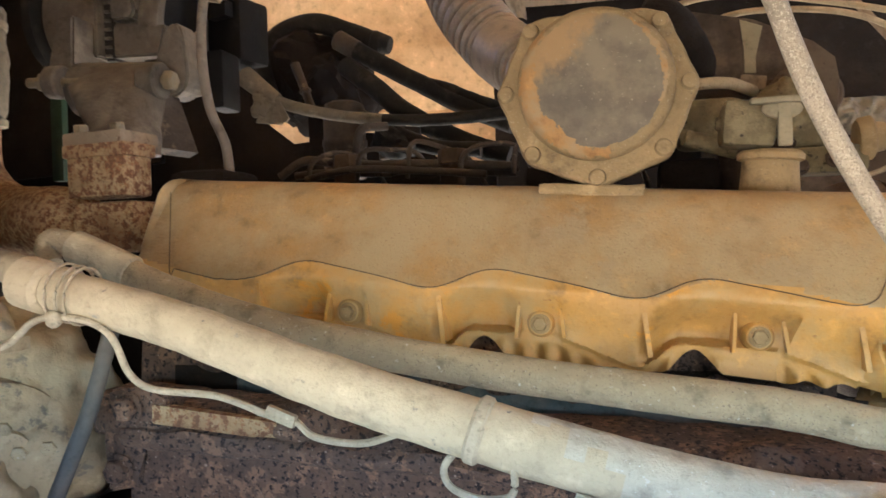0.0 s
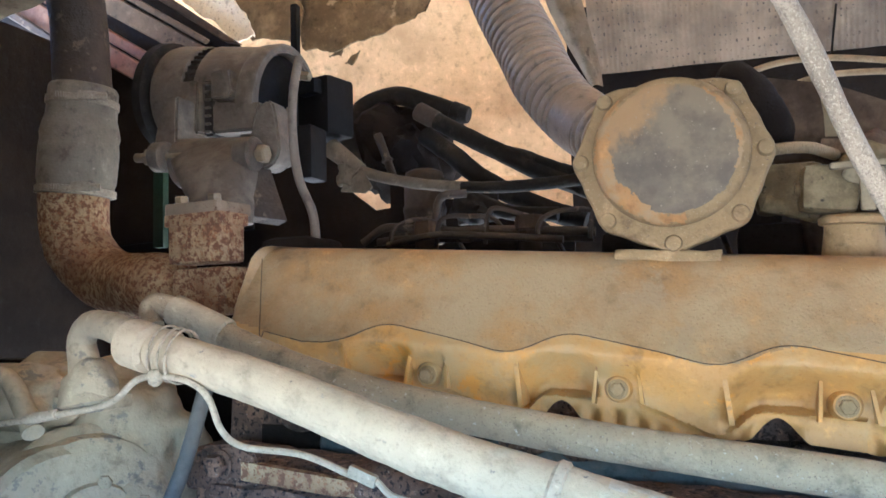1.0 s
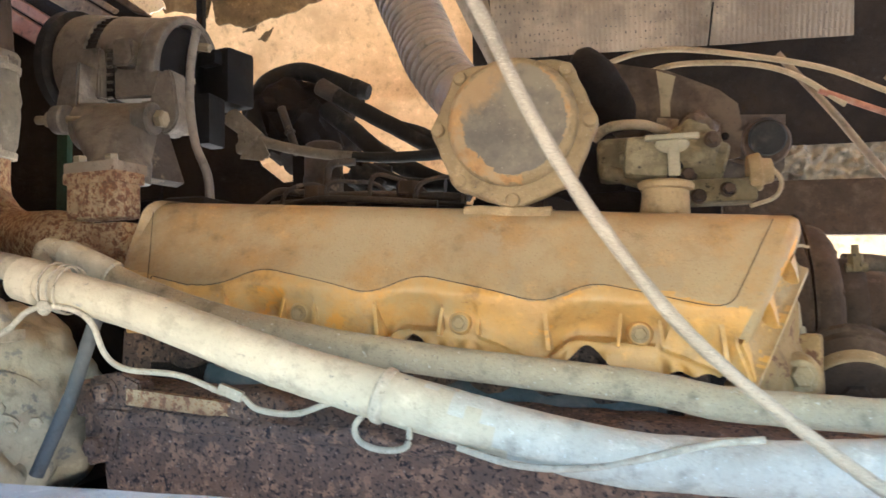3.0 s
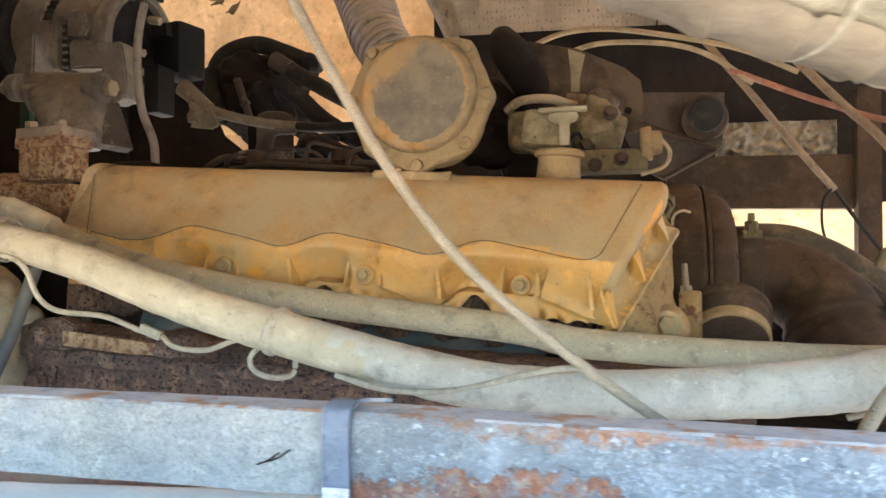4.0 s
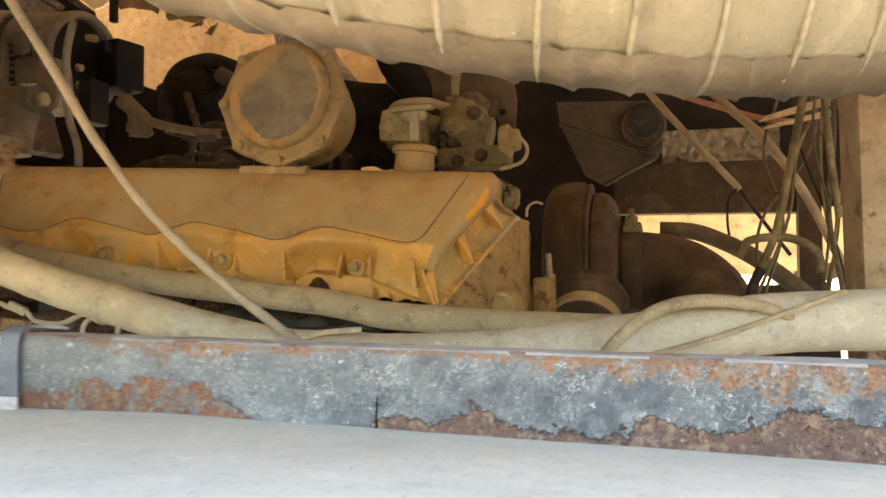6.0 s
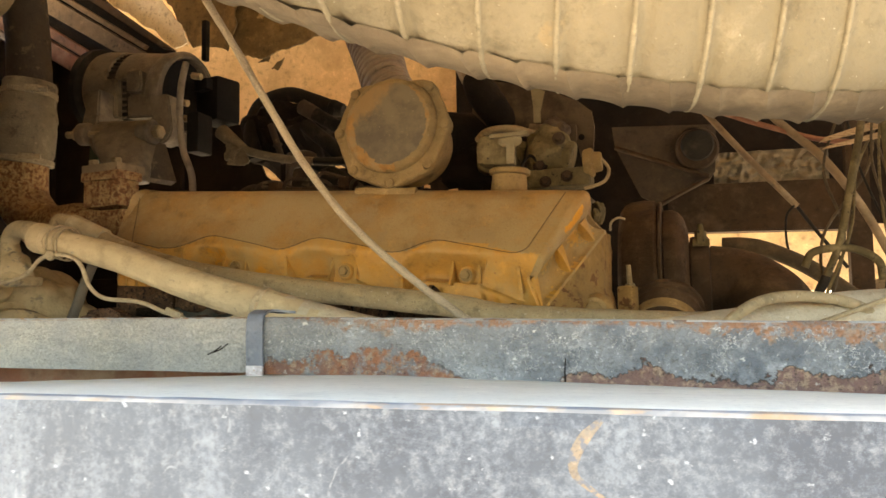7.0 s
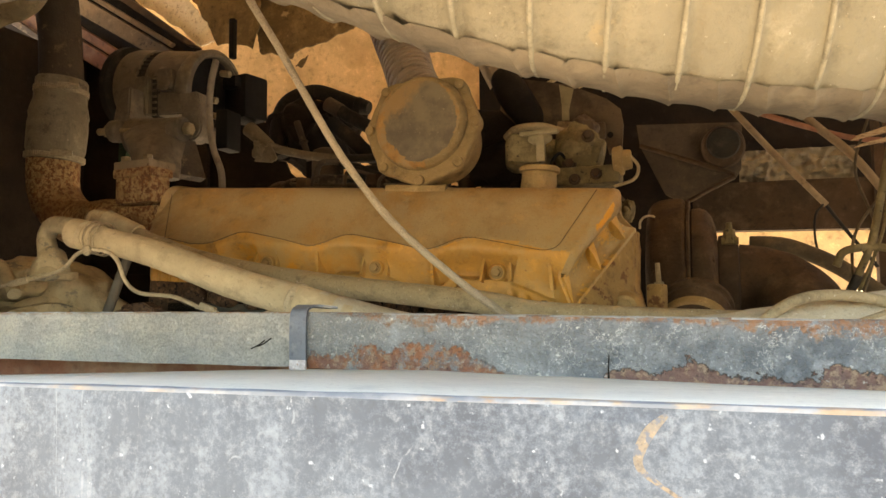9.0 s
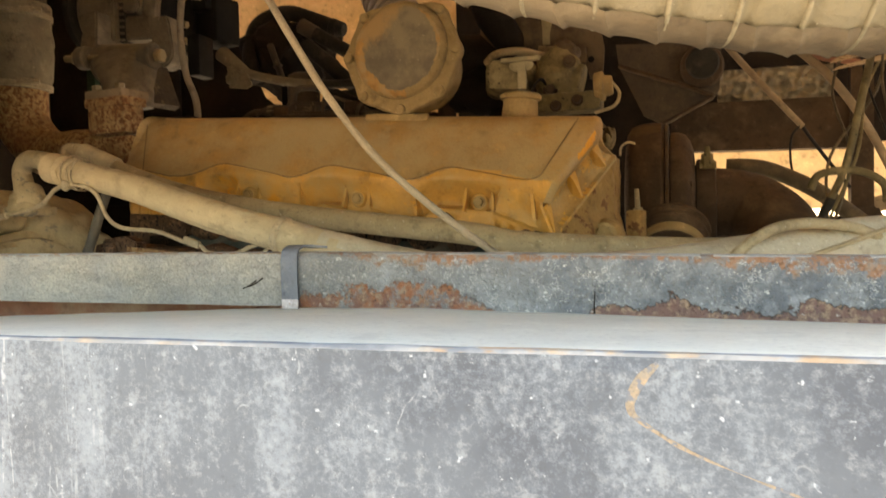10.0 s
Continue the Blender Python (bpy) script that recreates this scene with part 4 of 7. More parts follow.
# cylinder head under the cover
b = bmesh.new()
box(b, (-0.29, 0.74, 1.038), (0.80, 0.28, 0.13), 0.008, Matrix.Rotation(radians(3.7), 4, "Y"))
for x in [-0.58 + 0.072 * i for i in range(10)]:
    lump(b, (x, 0.60, top_z(x) - 0.215), (0.03, 0.02, 0.022), 0.3, 30, 3)
teal_block = material("dusty_teal_block_paint", (0.068, 0.080, 0.074), (0.05, 0.058, 0.053), 0.75, dust=(0.13, 0.11, 0.085), dust_at=0.55, dust_scale=12, fleck=(0.05, 0.035, 0.025), fleck_at=0.66, fleck_scale=70)
bb = bmesh.new()
rod(bb, (-0.56, 0.63, 1.035), (0.06, 0.62, 0.995), 0.036, 0.036, 24, soft=0.3)
solid("water_rail", bb, teal_block, "dusty teal painted pipe along the engine block", "pipe")
solid("cylinder_head", b, rust, "rusty dark cast iron cylinder head", "cylinder head")

# rear end of the head with bolt
head_end = thing("rocker_housing_end", (0.21, 0.72, 1.0), "rust-flecked yellow casting behind the valve cover", "casting")
yellow_rust = material("rusty_yellow_casting", (0.27, 0.165, 0.060), (0.21, 0.13, 0.052), 0.9, stain=(0.12, 0.055, 0.022), stain_at=0.57, stain_scale=34, bump=1.0, fleck=(0.06, 0.03, 0.015), fleck_at=0.67, fleck_scale=110)
b = bmesh.new()
CAST_PLAN = [(0.125, 0.590, 1.040), (0.165, 0.612, 1.062), (0.203, 0.664, 1.120), (0.230, 0.716, 1.166), (0.232, 0.775, 1.176), (0.230, 0.86, 1.176)]
cols = []
for i in range(61):
    c = along([Vector(q) for q in CAST_PLAN], 5 * i / 60)
    col = []
    for j in range(25):
        z = c.z + (0.93 - c.z) * j / 24
        q = Vector((c.x, c.y, z))
        flare = 0.010 * ease((1.075 - z) / 0.03)
        bump_n = 0.0045 * noise.noise(q * 42) + 0.0022 * noise.noise(q * 110)
        col.append(b.verts.new(q + Vector((0.7, -0.6, 0)) * (flare + bump_n)))
    cols.append(col)
for p, q in zip(cols, cols[1:]):
    for j in range(24):
        b.faces.new((p[j], q[j], q[j + 1], p[j + 1]))
bmesh.ops.contextual_create(b, geom=[c[0] for c in cols])
part("casting", b, yellow_rust, head_end)
b = bmesh.new()
box(b, (0.262, 0.812, 1.030), (0.030, 0.030, 0.10), 0.006, Matrix.Rotation(radians(-20), 4, "Z"))
part("tab", b, yellow_rust, head_end, "rusty upright tab")
b = bmesh.new()
rod(b, (0.216, 0.70, 1.030), (0.219, 0.662, 1.036), 0.036, 0.029, 28, soft=0.25)
boss = part("boss", b, yellow_rust, head_end)
bolt(boss, (0.219, 0.661, 1.037), (0.1, -1, 0.15), 0.014, 0.010, 0.021, cap_dust)
b = bmesh.new()
lump(b, (0.222, 0.735, 1.203), (0.010, 0.04, 0.018), 0.6, 60, 4)
part("sealant_bead", b, olive, head_end, "grimy squeezed-out sealant")
b = bmesh.new()
tube(b, [(0.236, 0.80, 1.180), (0.237, 0.80, 1.192), (0.243, 0.80, 1.200), (0.253, 0.80, 1.203), (0.263, 0.80, 1.200)], 0.0022, 8, 8)
solid("curled_wire", b, wire_white, "short curled white wire end behind the cover", "wire")

# ---- round inlet housing on the cover ----
CAP = Vector((-0.121, 0.640, 1.361))
CAP_AX = Vector((0.0, -1.0, 0.10)).normalized()
inlet = thing("inlet_housing", (-0.13, 0.69, 1.255), "round dusty cast inlet housing with bolted cover", "engine housing")
side = CAP_AX.cross(Vector((0, 0, 1))).normalized() * -1
upv = side.cross(CAP_AX).normalized() * -1
if upv.z < 0:
    upv = -upv
b = bmesh.new()
lathe(b, CAP + CAP_AX * -0.13, CAP_AX, [(0.055, 0), (0.076, 0.02), (0.082, 0.07), (0.085, 0.127)], 48)
part("body", b, cap_dust, inlet)
b = bmesh.new()
ring_f, ring_b = [], []
N = 96
for k in range(N):
    a = 2 * math.pi * k / N
    u = abs(((a / (math.pi / 4)) + 0.5) % 1.0 - 0.5) * 2
    r = 0.1030 + 0.0070 * (1 - ease(u * 1.5))
    r = min(r, 0.0875 / max(0.3, math.sin(a)))
    d = side * math.cos(a) * r + upv * math.sin(a) * r
    ring_f.append([b.verts.new(CAP + d * 0.975 + CAP_AX * 0.012), b.verts.new(CAP + d + CAP_AX * 0.009), b.verts.new(CAP + d - CAP_AX * 0.006)])
for k in range(N):
    p, q = ring_f[k], ring_f[(k + 1) % N]
    for j in range(2):
        b.faces.new((p[j], q[j], q[j + 1], p[j + 1]))
b.faces.new([r[0] for r in ring_f])
b.faces.new([r[2] for r in reversed(ring_f)])
flange = part("flange", b, cap_dust, inlet)
def worn(a, r):
    """True where the orange paint of the rim still shows."""
    ca, sa = math.cos(a), math.sin(a)
    rag = 0.004 * noise.noise(Vector((ca * 3, sa * 3, 2.0))) + 0.0035 * noise.noise(Vector((ca * 9, sa * 9, r * 160))) + 0.002 * noise.noise(Vector((ca * 30, sa * 30, r * 400)))
    left = ease(1 - abs(math.degrees(a) - 205) / 85)
    deg = (math.degrees(a) + 180) % 360 - 180
    right = ease(1 - abs(deg - 18) / 48)
    return (left > 0.03 and 0.0815 - 0.019 * left ** 0.6 + rag * 1.4 < r < 0.0830 + rag) or (right > 0.05 and 0.0745 - 0.005 * right + rag < r < 0.0765 + rag * 0.6)


b = bmesh.new()
prof = [(0.0865, 0.0), (0.0860, 0.004), (0.0855, 0.008), (0.0845, 0.011), (0.083, 0.0135), (0.081, 0.0155), (0.079, 0.0170)] + [(0.0775 - 0.0012 * k, 0.0180 + 0.0022 * (1 - math.exp(-k / 6))) for k in range(20)] + [(0.045, 0.0204), (0.025, 0.0207), (0.0005, 0.0208)]
SEGS = 200
rows_c = []
for r, h in prof:
    rows_c.append([b.verts.new(CAP + upv * 0.005 + CAP_AX * (0.010 + h + 0.0006 * noise.noise(Vector((math.cos(w) * r * 60, math.sin(w) * r * 60, 3)))) + (side * math.cos(w) + upv * math.sin(w)) * r) for w in [2 * math.pi * k / SEGS for k in range(SEGS)]])
for j in range(len(prof) - 1):
    for k in range(SEGS):
        f = b.faces.new((rows_c[j][k], rows_c[j][(k + 1) % SEGS], rows_c[j + 1][(k + 1) % SEGS], rows_c[j + 1][k]))
        r = (prof[j][0] + prof[j + 1][0]) / 2
        w = 2 * math.pi * (k + 0.5) / SEGS
        f.material_index = 1 if worn(w, r) else (2 if r < 0.0745 + 0.003 * noise.noise(Vector((math.cos(w) * 5, math.sin(w) * 5, 8))) else 0)
part("face_plate", b, [cap_dust, cap_rim, cap_face], inlet, "grey worn round face with orange paint left on its rim")
for k in range(1, 8):
    a = math.pi / 4 * k + math.pi / 2
    c = CAP + (side * math.cos(a) + upv * math.sin(a)) * 0.1000 + CAP_AX * 0.011
    b = bmesh.new()
    lathe(b, c, CAP_AX, [(0.0098, 0), (0.0096, 0.003), (0.008, 0.006), (0.004, 0.0068)], 20)
    part("bolt", b, cap_dust, flange)

# ---- alternator on its bracket ----
def loft(bm, rings, seg=32, e=0.5):
    """Skins rounded-square rings: (centre, half width x, half width y)."""
    rows = []
    for c, hx, hy in rings:
        row = []
        for k in range(seg):
            a = 2 * math.pi * k / seg
            row.append(bm.verts.new(Vector(c) + Vector((math.copysign(abs(math.cos(a)) ** e, math.cos(a)) * hx, math.copysign(abs(math.sin(a)) ** e, math.sin(a)) * hy, 0))))
        rows.append(row)
    for a, b in zip(rows, rows[1:]):
        for k in range(seg):
            bm.faces.new((a[k], a[(k + 1) % seg], b[(k + 1) % seg], b[k]))
    bm.faces.new(list(reversed(rows[0])))
    bm.faces.new(rows[-1])
    return bm


flange_tan = material("tan_dusty_casting", (0.25, 0.19, 0.125), (0.19, 0.14, 0.09), 0.85, stain=(0.12, 0.07, 0.04), stain_at=0.62, stain_scale=60)
alt = thing("alternator", (-0.977, 0.950, 1.513), "dull cast alloy alternator with black plastic connector", "alternator")
A0, A1 = Vector((-1.134, 1.060, 1.658)), Vector((-0.883, 1.060, 1.621))
ax = (A1 - A0).normalized()
L = (A1 - A0).length
AR = 0.109
b = bmesh.new()
lathe(b, A0 - ax * 0.012, ax, [(0.05, -0.03), (AR * 1.0, -0.026), (AR * 1.06, -0.02), (AR * 1.06, 0.0), (AR * 0.9, 0.012)], 56)
part("fan_disc", b, black_dusty, alt, "dark thin fan disc")
b = bmesh.new()
lathe(b, A0, ax, [(AR * 0.9, 0), (AR * 0.97, 0.006), (AR, 0.02), (AR, L * 0.32), (AR * 0.97, L * 0.325)], 56)
part("front_housing", b, alloy, alt)
b = bmesh.new()
lathe(b, A0 + ax * L * 0.32, ax, [(AR * 0.93, 0), (AR * 0.93, L * 0.12)], 56)
for k in range(44):
    a = 2 * math.pi * k / 44
    q = turn_to(ax) @ Vector((AR * 0.94 * math.cos(a), AR * 0.94 * math.sin(a), 0))
    box(b, A0 + ax * (L * 0.375) + q, (0.004, 0.006, L * 0.1), 0.001, turn_to(ax))
part("winding_band", b, copper_band, alt, "dark wire windings between the housings")
b = bmesh.new()
lathe(b, A0 + ax * L * 0.43, ax, [(AR * 0.97, 0), (AR, 0.003), (AR, L * 0.50), (AR * 1.05, L * 0.51), (AR * 1.06, L * 0.57), (AR * 1.03, L * 0.585), (AR * 0.90, L * 0.585), (AR * 0.86, L * 0.45)], 56)
part("rear_housing", b, alloy, alt)
b = bmesh.new()
lathe(b, A0 + ax * L * 0.90, ax, [(AR * 0.84, 0), (AR * 0.84, L * 0.06), (AR * 0.6, L * 0.12), (AR * 0.3, L * 0.13)], 40)
part("end_plate", b, black, alt, "black rear end plate")
b = bmesh.new()
lathe(b, A0 + ax * L * 0.90 - Vector((0, 0, 0.010)), ax, [(0.098, -0.012), (0.118, -0.010), (0.1225, -0.004), (0.1235, 0.010), (0.1235, 0.026), (0.1205, 0.030), (0.112, 0.031), (0.108, 0.026), (0.106, 0.0)], 64)
part("end_ring", b, alloy, alt, "cast rim round the open rear end")
b = bmesh.new()
box(b, (-0.811, 1.100, 1.607), (0.085, 0.08, 0.120), 0.010, Matrix.Rotation(radians(-15), 4, "Z"))
box(b, (-0.820, 1.060, 1.642), (0.05, 0.04, 0.03), 0.004, Matrix.Rotation(radians(-15), 4, "Z"))
box(b, (-0.773, 0.970, 1.488), (0.035, 0.06, 0.10), 0.006)
connector = part("connector", b, black, alt, "black plastic connector block")
for p0, p1 in (((-0.812, 0.990, 1.648), (-0.785, 0.990, 1.642)), ((-0.829, 0.980, 1.577), (-0.816, 0.980, 1.574)), ((-0.819, 0.970, 1.533), (-0.809, 0.970, 1.531))):
    b = bmesh.new()
    rod(b, p0, p1, 0.009, 0.009, sides=6)
    part("terminal", b, steel_bolt, connector, "bright brass terminal")
PV0, PV1 = Vector((-1.014, 0.850, 1.483)), Vector((-0.825, 0.850, 1.471))
px_ = (PV1 - PV0).normalized()
def lug(corners, y, depth):
    b = bmesh.new()
    plate(b, [(p[0], p[2]) for p in corners], y, depth)
    bmesh.ops.bevel(b, geom=list(b.edges), offset=0.004, segments=2, affect="EDGES")
    return b


EAR = [(-0.815 + 0.036 * math.cos(radians(a)), 0.872, 1.483 + 0.036 * math.sin(radians(a))) for a in range(170, 366, 15)]
b = lug(EAR + [(-0.788, 0.872, 1.548), (-0.794, 0.872, 1.566), (-0.804, 0.872, 1.570), (-0.817, 0.872, 1.564)], 0.872, 0.05)
rod(b, PV1 - px_ * 0.020, PV1 + px_ * 0.014, 0.029, 0.030, 32)
part("rear_ear", b, alloy, alt)
b = lug([(-1.040, 0.885, 1.605), (-1.006, 0.885, 1.606), (-1.010, 0.885, 1.504), (-1.020, 0.885, 1.475), (-1.054, 0.885, 1.476), (-1.065, 0.885, 1.501), (-1.049, 0.885, 1.538)], 0.885, 0.09)
rod(b, PV0 - px_ * 0.012, PV0 + px_ * 0.016, 0.027, 0.028, 28)
part("front_ear", b, alloy, alt)
for q in ([(-1.061, 0.936, 1.650), (-1.000, 0.936, 1.649), (-0.999, 0.936, 1.545), (-1.059, 0.936, 1.545)], [(-0.969, 0.938, 1.600), (-0.862, 0.938, 1.590), (-0.876, 0.938, 1.537), (-0.968, 0.938, 1.541)],
          [(-0.969, 0.932, 1.660), (-0.925, 0.932, 1.660), (-0.918, 0.932, 1.618), (-0.928, 0.932, 1.604), (-0.969, 0.932, 1.606)]):
    part("pad", lug(q, q[0][1], 0.06), alloy, alt)
strip_w = part("winding_strip", lug([(-0.998, 0.950, 1.653), (-0.974, 0.950, 1.652), (-0.973, 0.950, 1.540), (-0.997, 0.950, 1.540)], 0.950, 0.03), copper_band, alt, "dark windings between the pads")
for k in range(7):
    z = k / 6
    p = Vector((-0.985, 0.948, 1.642)).lerp(Vector((-0.984, 0.948, 1.547)), z)
    b = bmesh.new()
    box(b, p, (0.012, 0.008, 0.005), 0.001)
    part("winding_clip", b, alloy, strip_w)
b = bmesh.new()
rod(b, PV0 - px_ * 0.055, PV1 + px_ * 0.022, 0.0085, 0.0085, 14)
rod(b, PV0 - px_ * 0.03, PV0 - px_ * 0.013, 0.016, 0.016, sides=6)
lathe(b, PV1 + px_ * 0.020, px_, [(0.016, 0), (0.0165, 0.002), (0.0165, 0.013), (0.013, 0.016)], sides=6)
part("pivot_bolt", b, steel_bolt, alt, "bright steel pivot bolt")
bracket = thing("alternator_bracket", (-0.864, 0.800, 1.370), "grey cast bracket holding the alternator", "bracket")
c_top, c_low = (Vector((-0.999, 0.860, 1.509)) + Vector((-0.838, 0.860, 1.494))) / 2, (Vector((-0.917, 0.780, 1.372)) + Vector((-0.793, 0.780, 1.364))) / 2
wt = (Vector((-0.999, 0.860, 1.509)) - Vector((-0.838, 0.860, 1.494))).length / 2
wl = (Vector((-0.917, 0.780, 1.372)) - Vector((-0.793, 0.780, 1.364))).length / 2
b = bmesh.new()
rod(b, c_top - Vector((wt * 0.98, -0.028, 0.026)), c_top + Vector((wt * 1.06, 0.028, -0.036)), 0.046, 0.044, 36, soft=0.12)
loft(b, [(c_top + Vector((0, 0.03, 0.004)), wt * 0.9, 0.03), (c_top + Vector((0, 0.03, -0.03)), wt * 1.02, 0.064), (c_top.lerp(c_low, 0.45) + Vector((0, 0.03, 0)), wt * 0.90, 0.06),
         (c_top.lerp(c_low, 0.8) + Vector((0, 0.03, 0)), wl * 0.86, 0.045), (c_low + Vector((0, 0.025, 0.006)), wl * 0.90, 0.045), (c_low + Vector((0, 0.02, -0.022)), wl * 0.92, 0.045)], 40, 0.7)
part("web", b, alloy, bracket)
# darker alloy here puts the bracket's shadow side into the colour
b = bmesh.new()
slab(b, [(-0.857, 0.870, 1.477), (-0.835, 0.900, 1.450), (-0.800, 0.900, 1.350), (-0.847, 0.840, 1.357)], -0.03)
part("side_web", b, alloy_dark, bracket)
b = bmesh.new()
box(b, (-0.834, 0.748, 1.362), (0.108, 0.078, 0.020), 0.004, Matrix.Rotation(radians(-6), 4, "Z"))
foot = part("foot_flange", b, flange_tan, bracket, "tan dusty foot flange")
for px in ((-0.868, 0.728, 1.371), (-0.802, 0.722, 1.370)):
    bolt(foot, px, (0, -0.1, 1), 0.011, 0.012, 0.014, steel_bolt)

# ---- thermostat housing and radiator hose ----
thermo = thing("thermostat_housing", (-0.829, 0.720, 1.216), "rusty flaked cast iron thermostat housing", "housing")
b = bmesh.new()
c0, c1 = Vector((-0.890, 0.710, 1.356)), Vector((-0.772, 0.710, 1.349))
c2 = Vector((-0.888, 0.710, 1.280))
w, h = (c1 - c0).length, (c0 - c2).length
box(b, (c0 + c1) / 2 + Vector((0, w / 4, -h / 2)), (w * 0.9, w * 0.5, h), 0.008, Matrix.Rotation(radians(-6), 4, "Z"))
box(b, (c0 + c1) / 2 + Vector((0, w / 4, -0.008)), (w * 0.97, w * 0.56, 0.02), 0.004, Matrix.Rotation(radians(-6), 4, "Z"))
part("upper_block", b, rust_light, thermo)
b = bmesh.new()
box(b, (c0 + c1) / 2 + Vector((0.012, w / 4, -h * 1.5 - 0.006)), (w * 0.94, w * 0.55, h * 0.98), 0.01, Matrix.Rotation(radians(-6), 4, "Z"))
part("lower_block", b, rust_light, thermo)
b = bmesh.new()
box(b, (c1) + Vector((0.05, 0.14, -0.08)), (0.10, 0.12, 0.10), 0.02)
part("rear_block", b, dark_iron, thermo)

coolant = thing("coolant_pipe", (-1.251, 0.890, 1.224), "rusty coolant elbow with dusty rubber coupling and clamps", "pipe")
b = bmesh.new()
tube(b, [(-1.251, 0.890, 1.482), (-1.256, 0.890, 1.403), (-1.239, 0.890, 1.329), (-1.156, 0.885, 1.265), (-0.959, 0.790, 1.247), (-0.922, 0.810, 1.247)], [0.066, 0.064, 0.062, 0.060, 0.056, 0.053], 28, 12, wobble=0.0015)
part("elbow", b, rust_light, coolant, "rust-flaked steel elbow")
b = bmesh.new()
P_top, P_bot = Vector((-1.234, 0.890, 1.650)), Vector((-1.253, 0.890, 1.434))
hgt = (P_top - P_bot).length
lathe(b, P_bot, P_top - P_bot, [(0.0640, 0), (0.0696, 0.002), (0.0696, hgt * 0.10), (0.0724, hgt * 0.14), (0.0734, hgt * 0.42), (0.0711, hgt * 0.5), (0.0734, hgt * 0.56), (0.0687, hgt * 0.66), (0.0649, hgt * 0.72), (0.0640, hgt * 0.97), (0.0602, hgt)], 40)
coupling = part("coupling", b, coupling_mat, coolant, "dusty grey rubber coupling sleeve")
for f, r in ((0.05, 0.0735), (0.86, 0.0672)):
    b = bmesh.new()
    lathe(b, P_bot.lerp(P_top, f - 0.045), P_top - P_bot, [(r - 0.004, 0), (r, 0.001), (r, 0.014), (r - 0.004, 0.015)], 40)
    part("hose_clamp", b, clamp_mat, coupling, "pale dusty worm-drive clamp band")
    b = bmesh.new()
    at = P_bot.lerp(P_top, f - 0.01) + Vector((r * 0.80, -r * 0.62, 0))
    turned = Matrix.Rotation(radians(38), 4, "Z")
    box(b, at, (0.034, 0.010, 0.017), 0.002, turned)
    for k in range(6):
        box(b, at + turned @ Vector((-0.034 - 0.0042 * k, 0.0035 - 0.001 * k, 0)), (0.002, 0.006, 0.010), 0.0005, turned)
    rod(b, at + turned @ Vector((0.014, 0, 0)), at + turned @ Vector((0.034, 0, 0)), 0.0075, 0.0075, sides=6)
    part("clamp_screw", b, clamp_mat, coupling)
b = bmesh.new()
tube(b, [(-1.236, 0.890, 1.629), (-1.244, 0.890, 1.723), (-1.243, 0.880, 1.802), (-1.255, 0.860, 1.902), (-1.330, 0.820, 1.981)], [0.055, 0.053, 0.053, 0.055, 0.055], 28, 10, wobble=0.001)
part("upper_pipe", b, alloy_dark, coolant, "dark grimy upper pipe")
b = bmesh.new()
tube(b, [(-1.452, 0.800, 1.794), (-1.336, 0.780, 1.808), (-1.227, 0.760, 1.810), (-1.152, 0.740, 1.852)], 0.036, 16)
solid("bypass_hose", b, hose_grey, "dusty grey bypass hose above the radiator pipe", "hose")

# ---- compressor ----
comp = thing("air_compressor", (-0.88, 0.5, 0.80), "cast air compressor caked in grey dust", "compressor")
b = bmesh.new()
lump(b, (-0.93, 0.57, 0.985), (0.20, 0.14, 0.165), 0.15, 11, 6)
rod(b, (-1.02, 0.52, 0.95), (-0.80, 0.44, 0.95), 0.105, 0.10, 32)
lump(b, (-0.98, 0.50, 1.09), (0.16, 0.09, 0.05), 0.24, 15, 5)
lump(b, (-0.86, 0.47, 0.92), (0.10, 0.06, 0.08), 0.22, 16, 5)
part("casting", b, compressor_mat, comp)
b = bmesh.new()
lathe(b, (-0.80, 0.475, 0.96), (0.85, -0.5, 0), [(0.10, -0.03), (0.108, -0.026), (0.110, -0.018), (0.106, -0.012), (0.098, -0.008), (0.094, 0.010), (0.080, 0.018), (0.045, 0.022), (0.042, 0.030), (0.02, 0.032)], 48)
for v in b.verts:
    v.co += v.co.normalized() * 0.004 * noise.noise(v.co * 22)
end_cover = part("end_cover", b, compressor_mat, comp)
for k, px in enumerate(((-0.731, 0.430, 1.016), (-0.667, 0.420, 1.001), (-0.703, 0.420, 0.994))):
    bolt(end_cover, px, (0.4, -1, -0.35), 0.0085, 0.003, 0.0, hose_grey)
b = bmesh.new()
rod(b, (-0.748, 0.420, 1.126), (-0.744, 0.420, 1.101), 0.030, 0.034, 20)
box(b, (-0.751, 0.430, 1.103), (0.07, 0.05, 0.016), 0.004)
lump(b, (-0.742, 0.418, 1.122), (0.030, 0.028, 0.030), 0.18, 40, 4)
part("outlet_fitting", b, compressor_mat, comp)
b = bmesh.new()
tube(b, [(-1.003, 0.460, 1.118), (-0.900, 0.440, 1.129), (-0.827, 0.410, 1.088), (-0.806, 0.400, 1.071)], 0.012, 10)
part("bracket_strap", b, compressor_mat, comp)

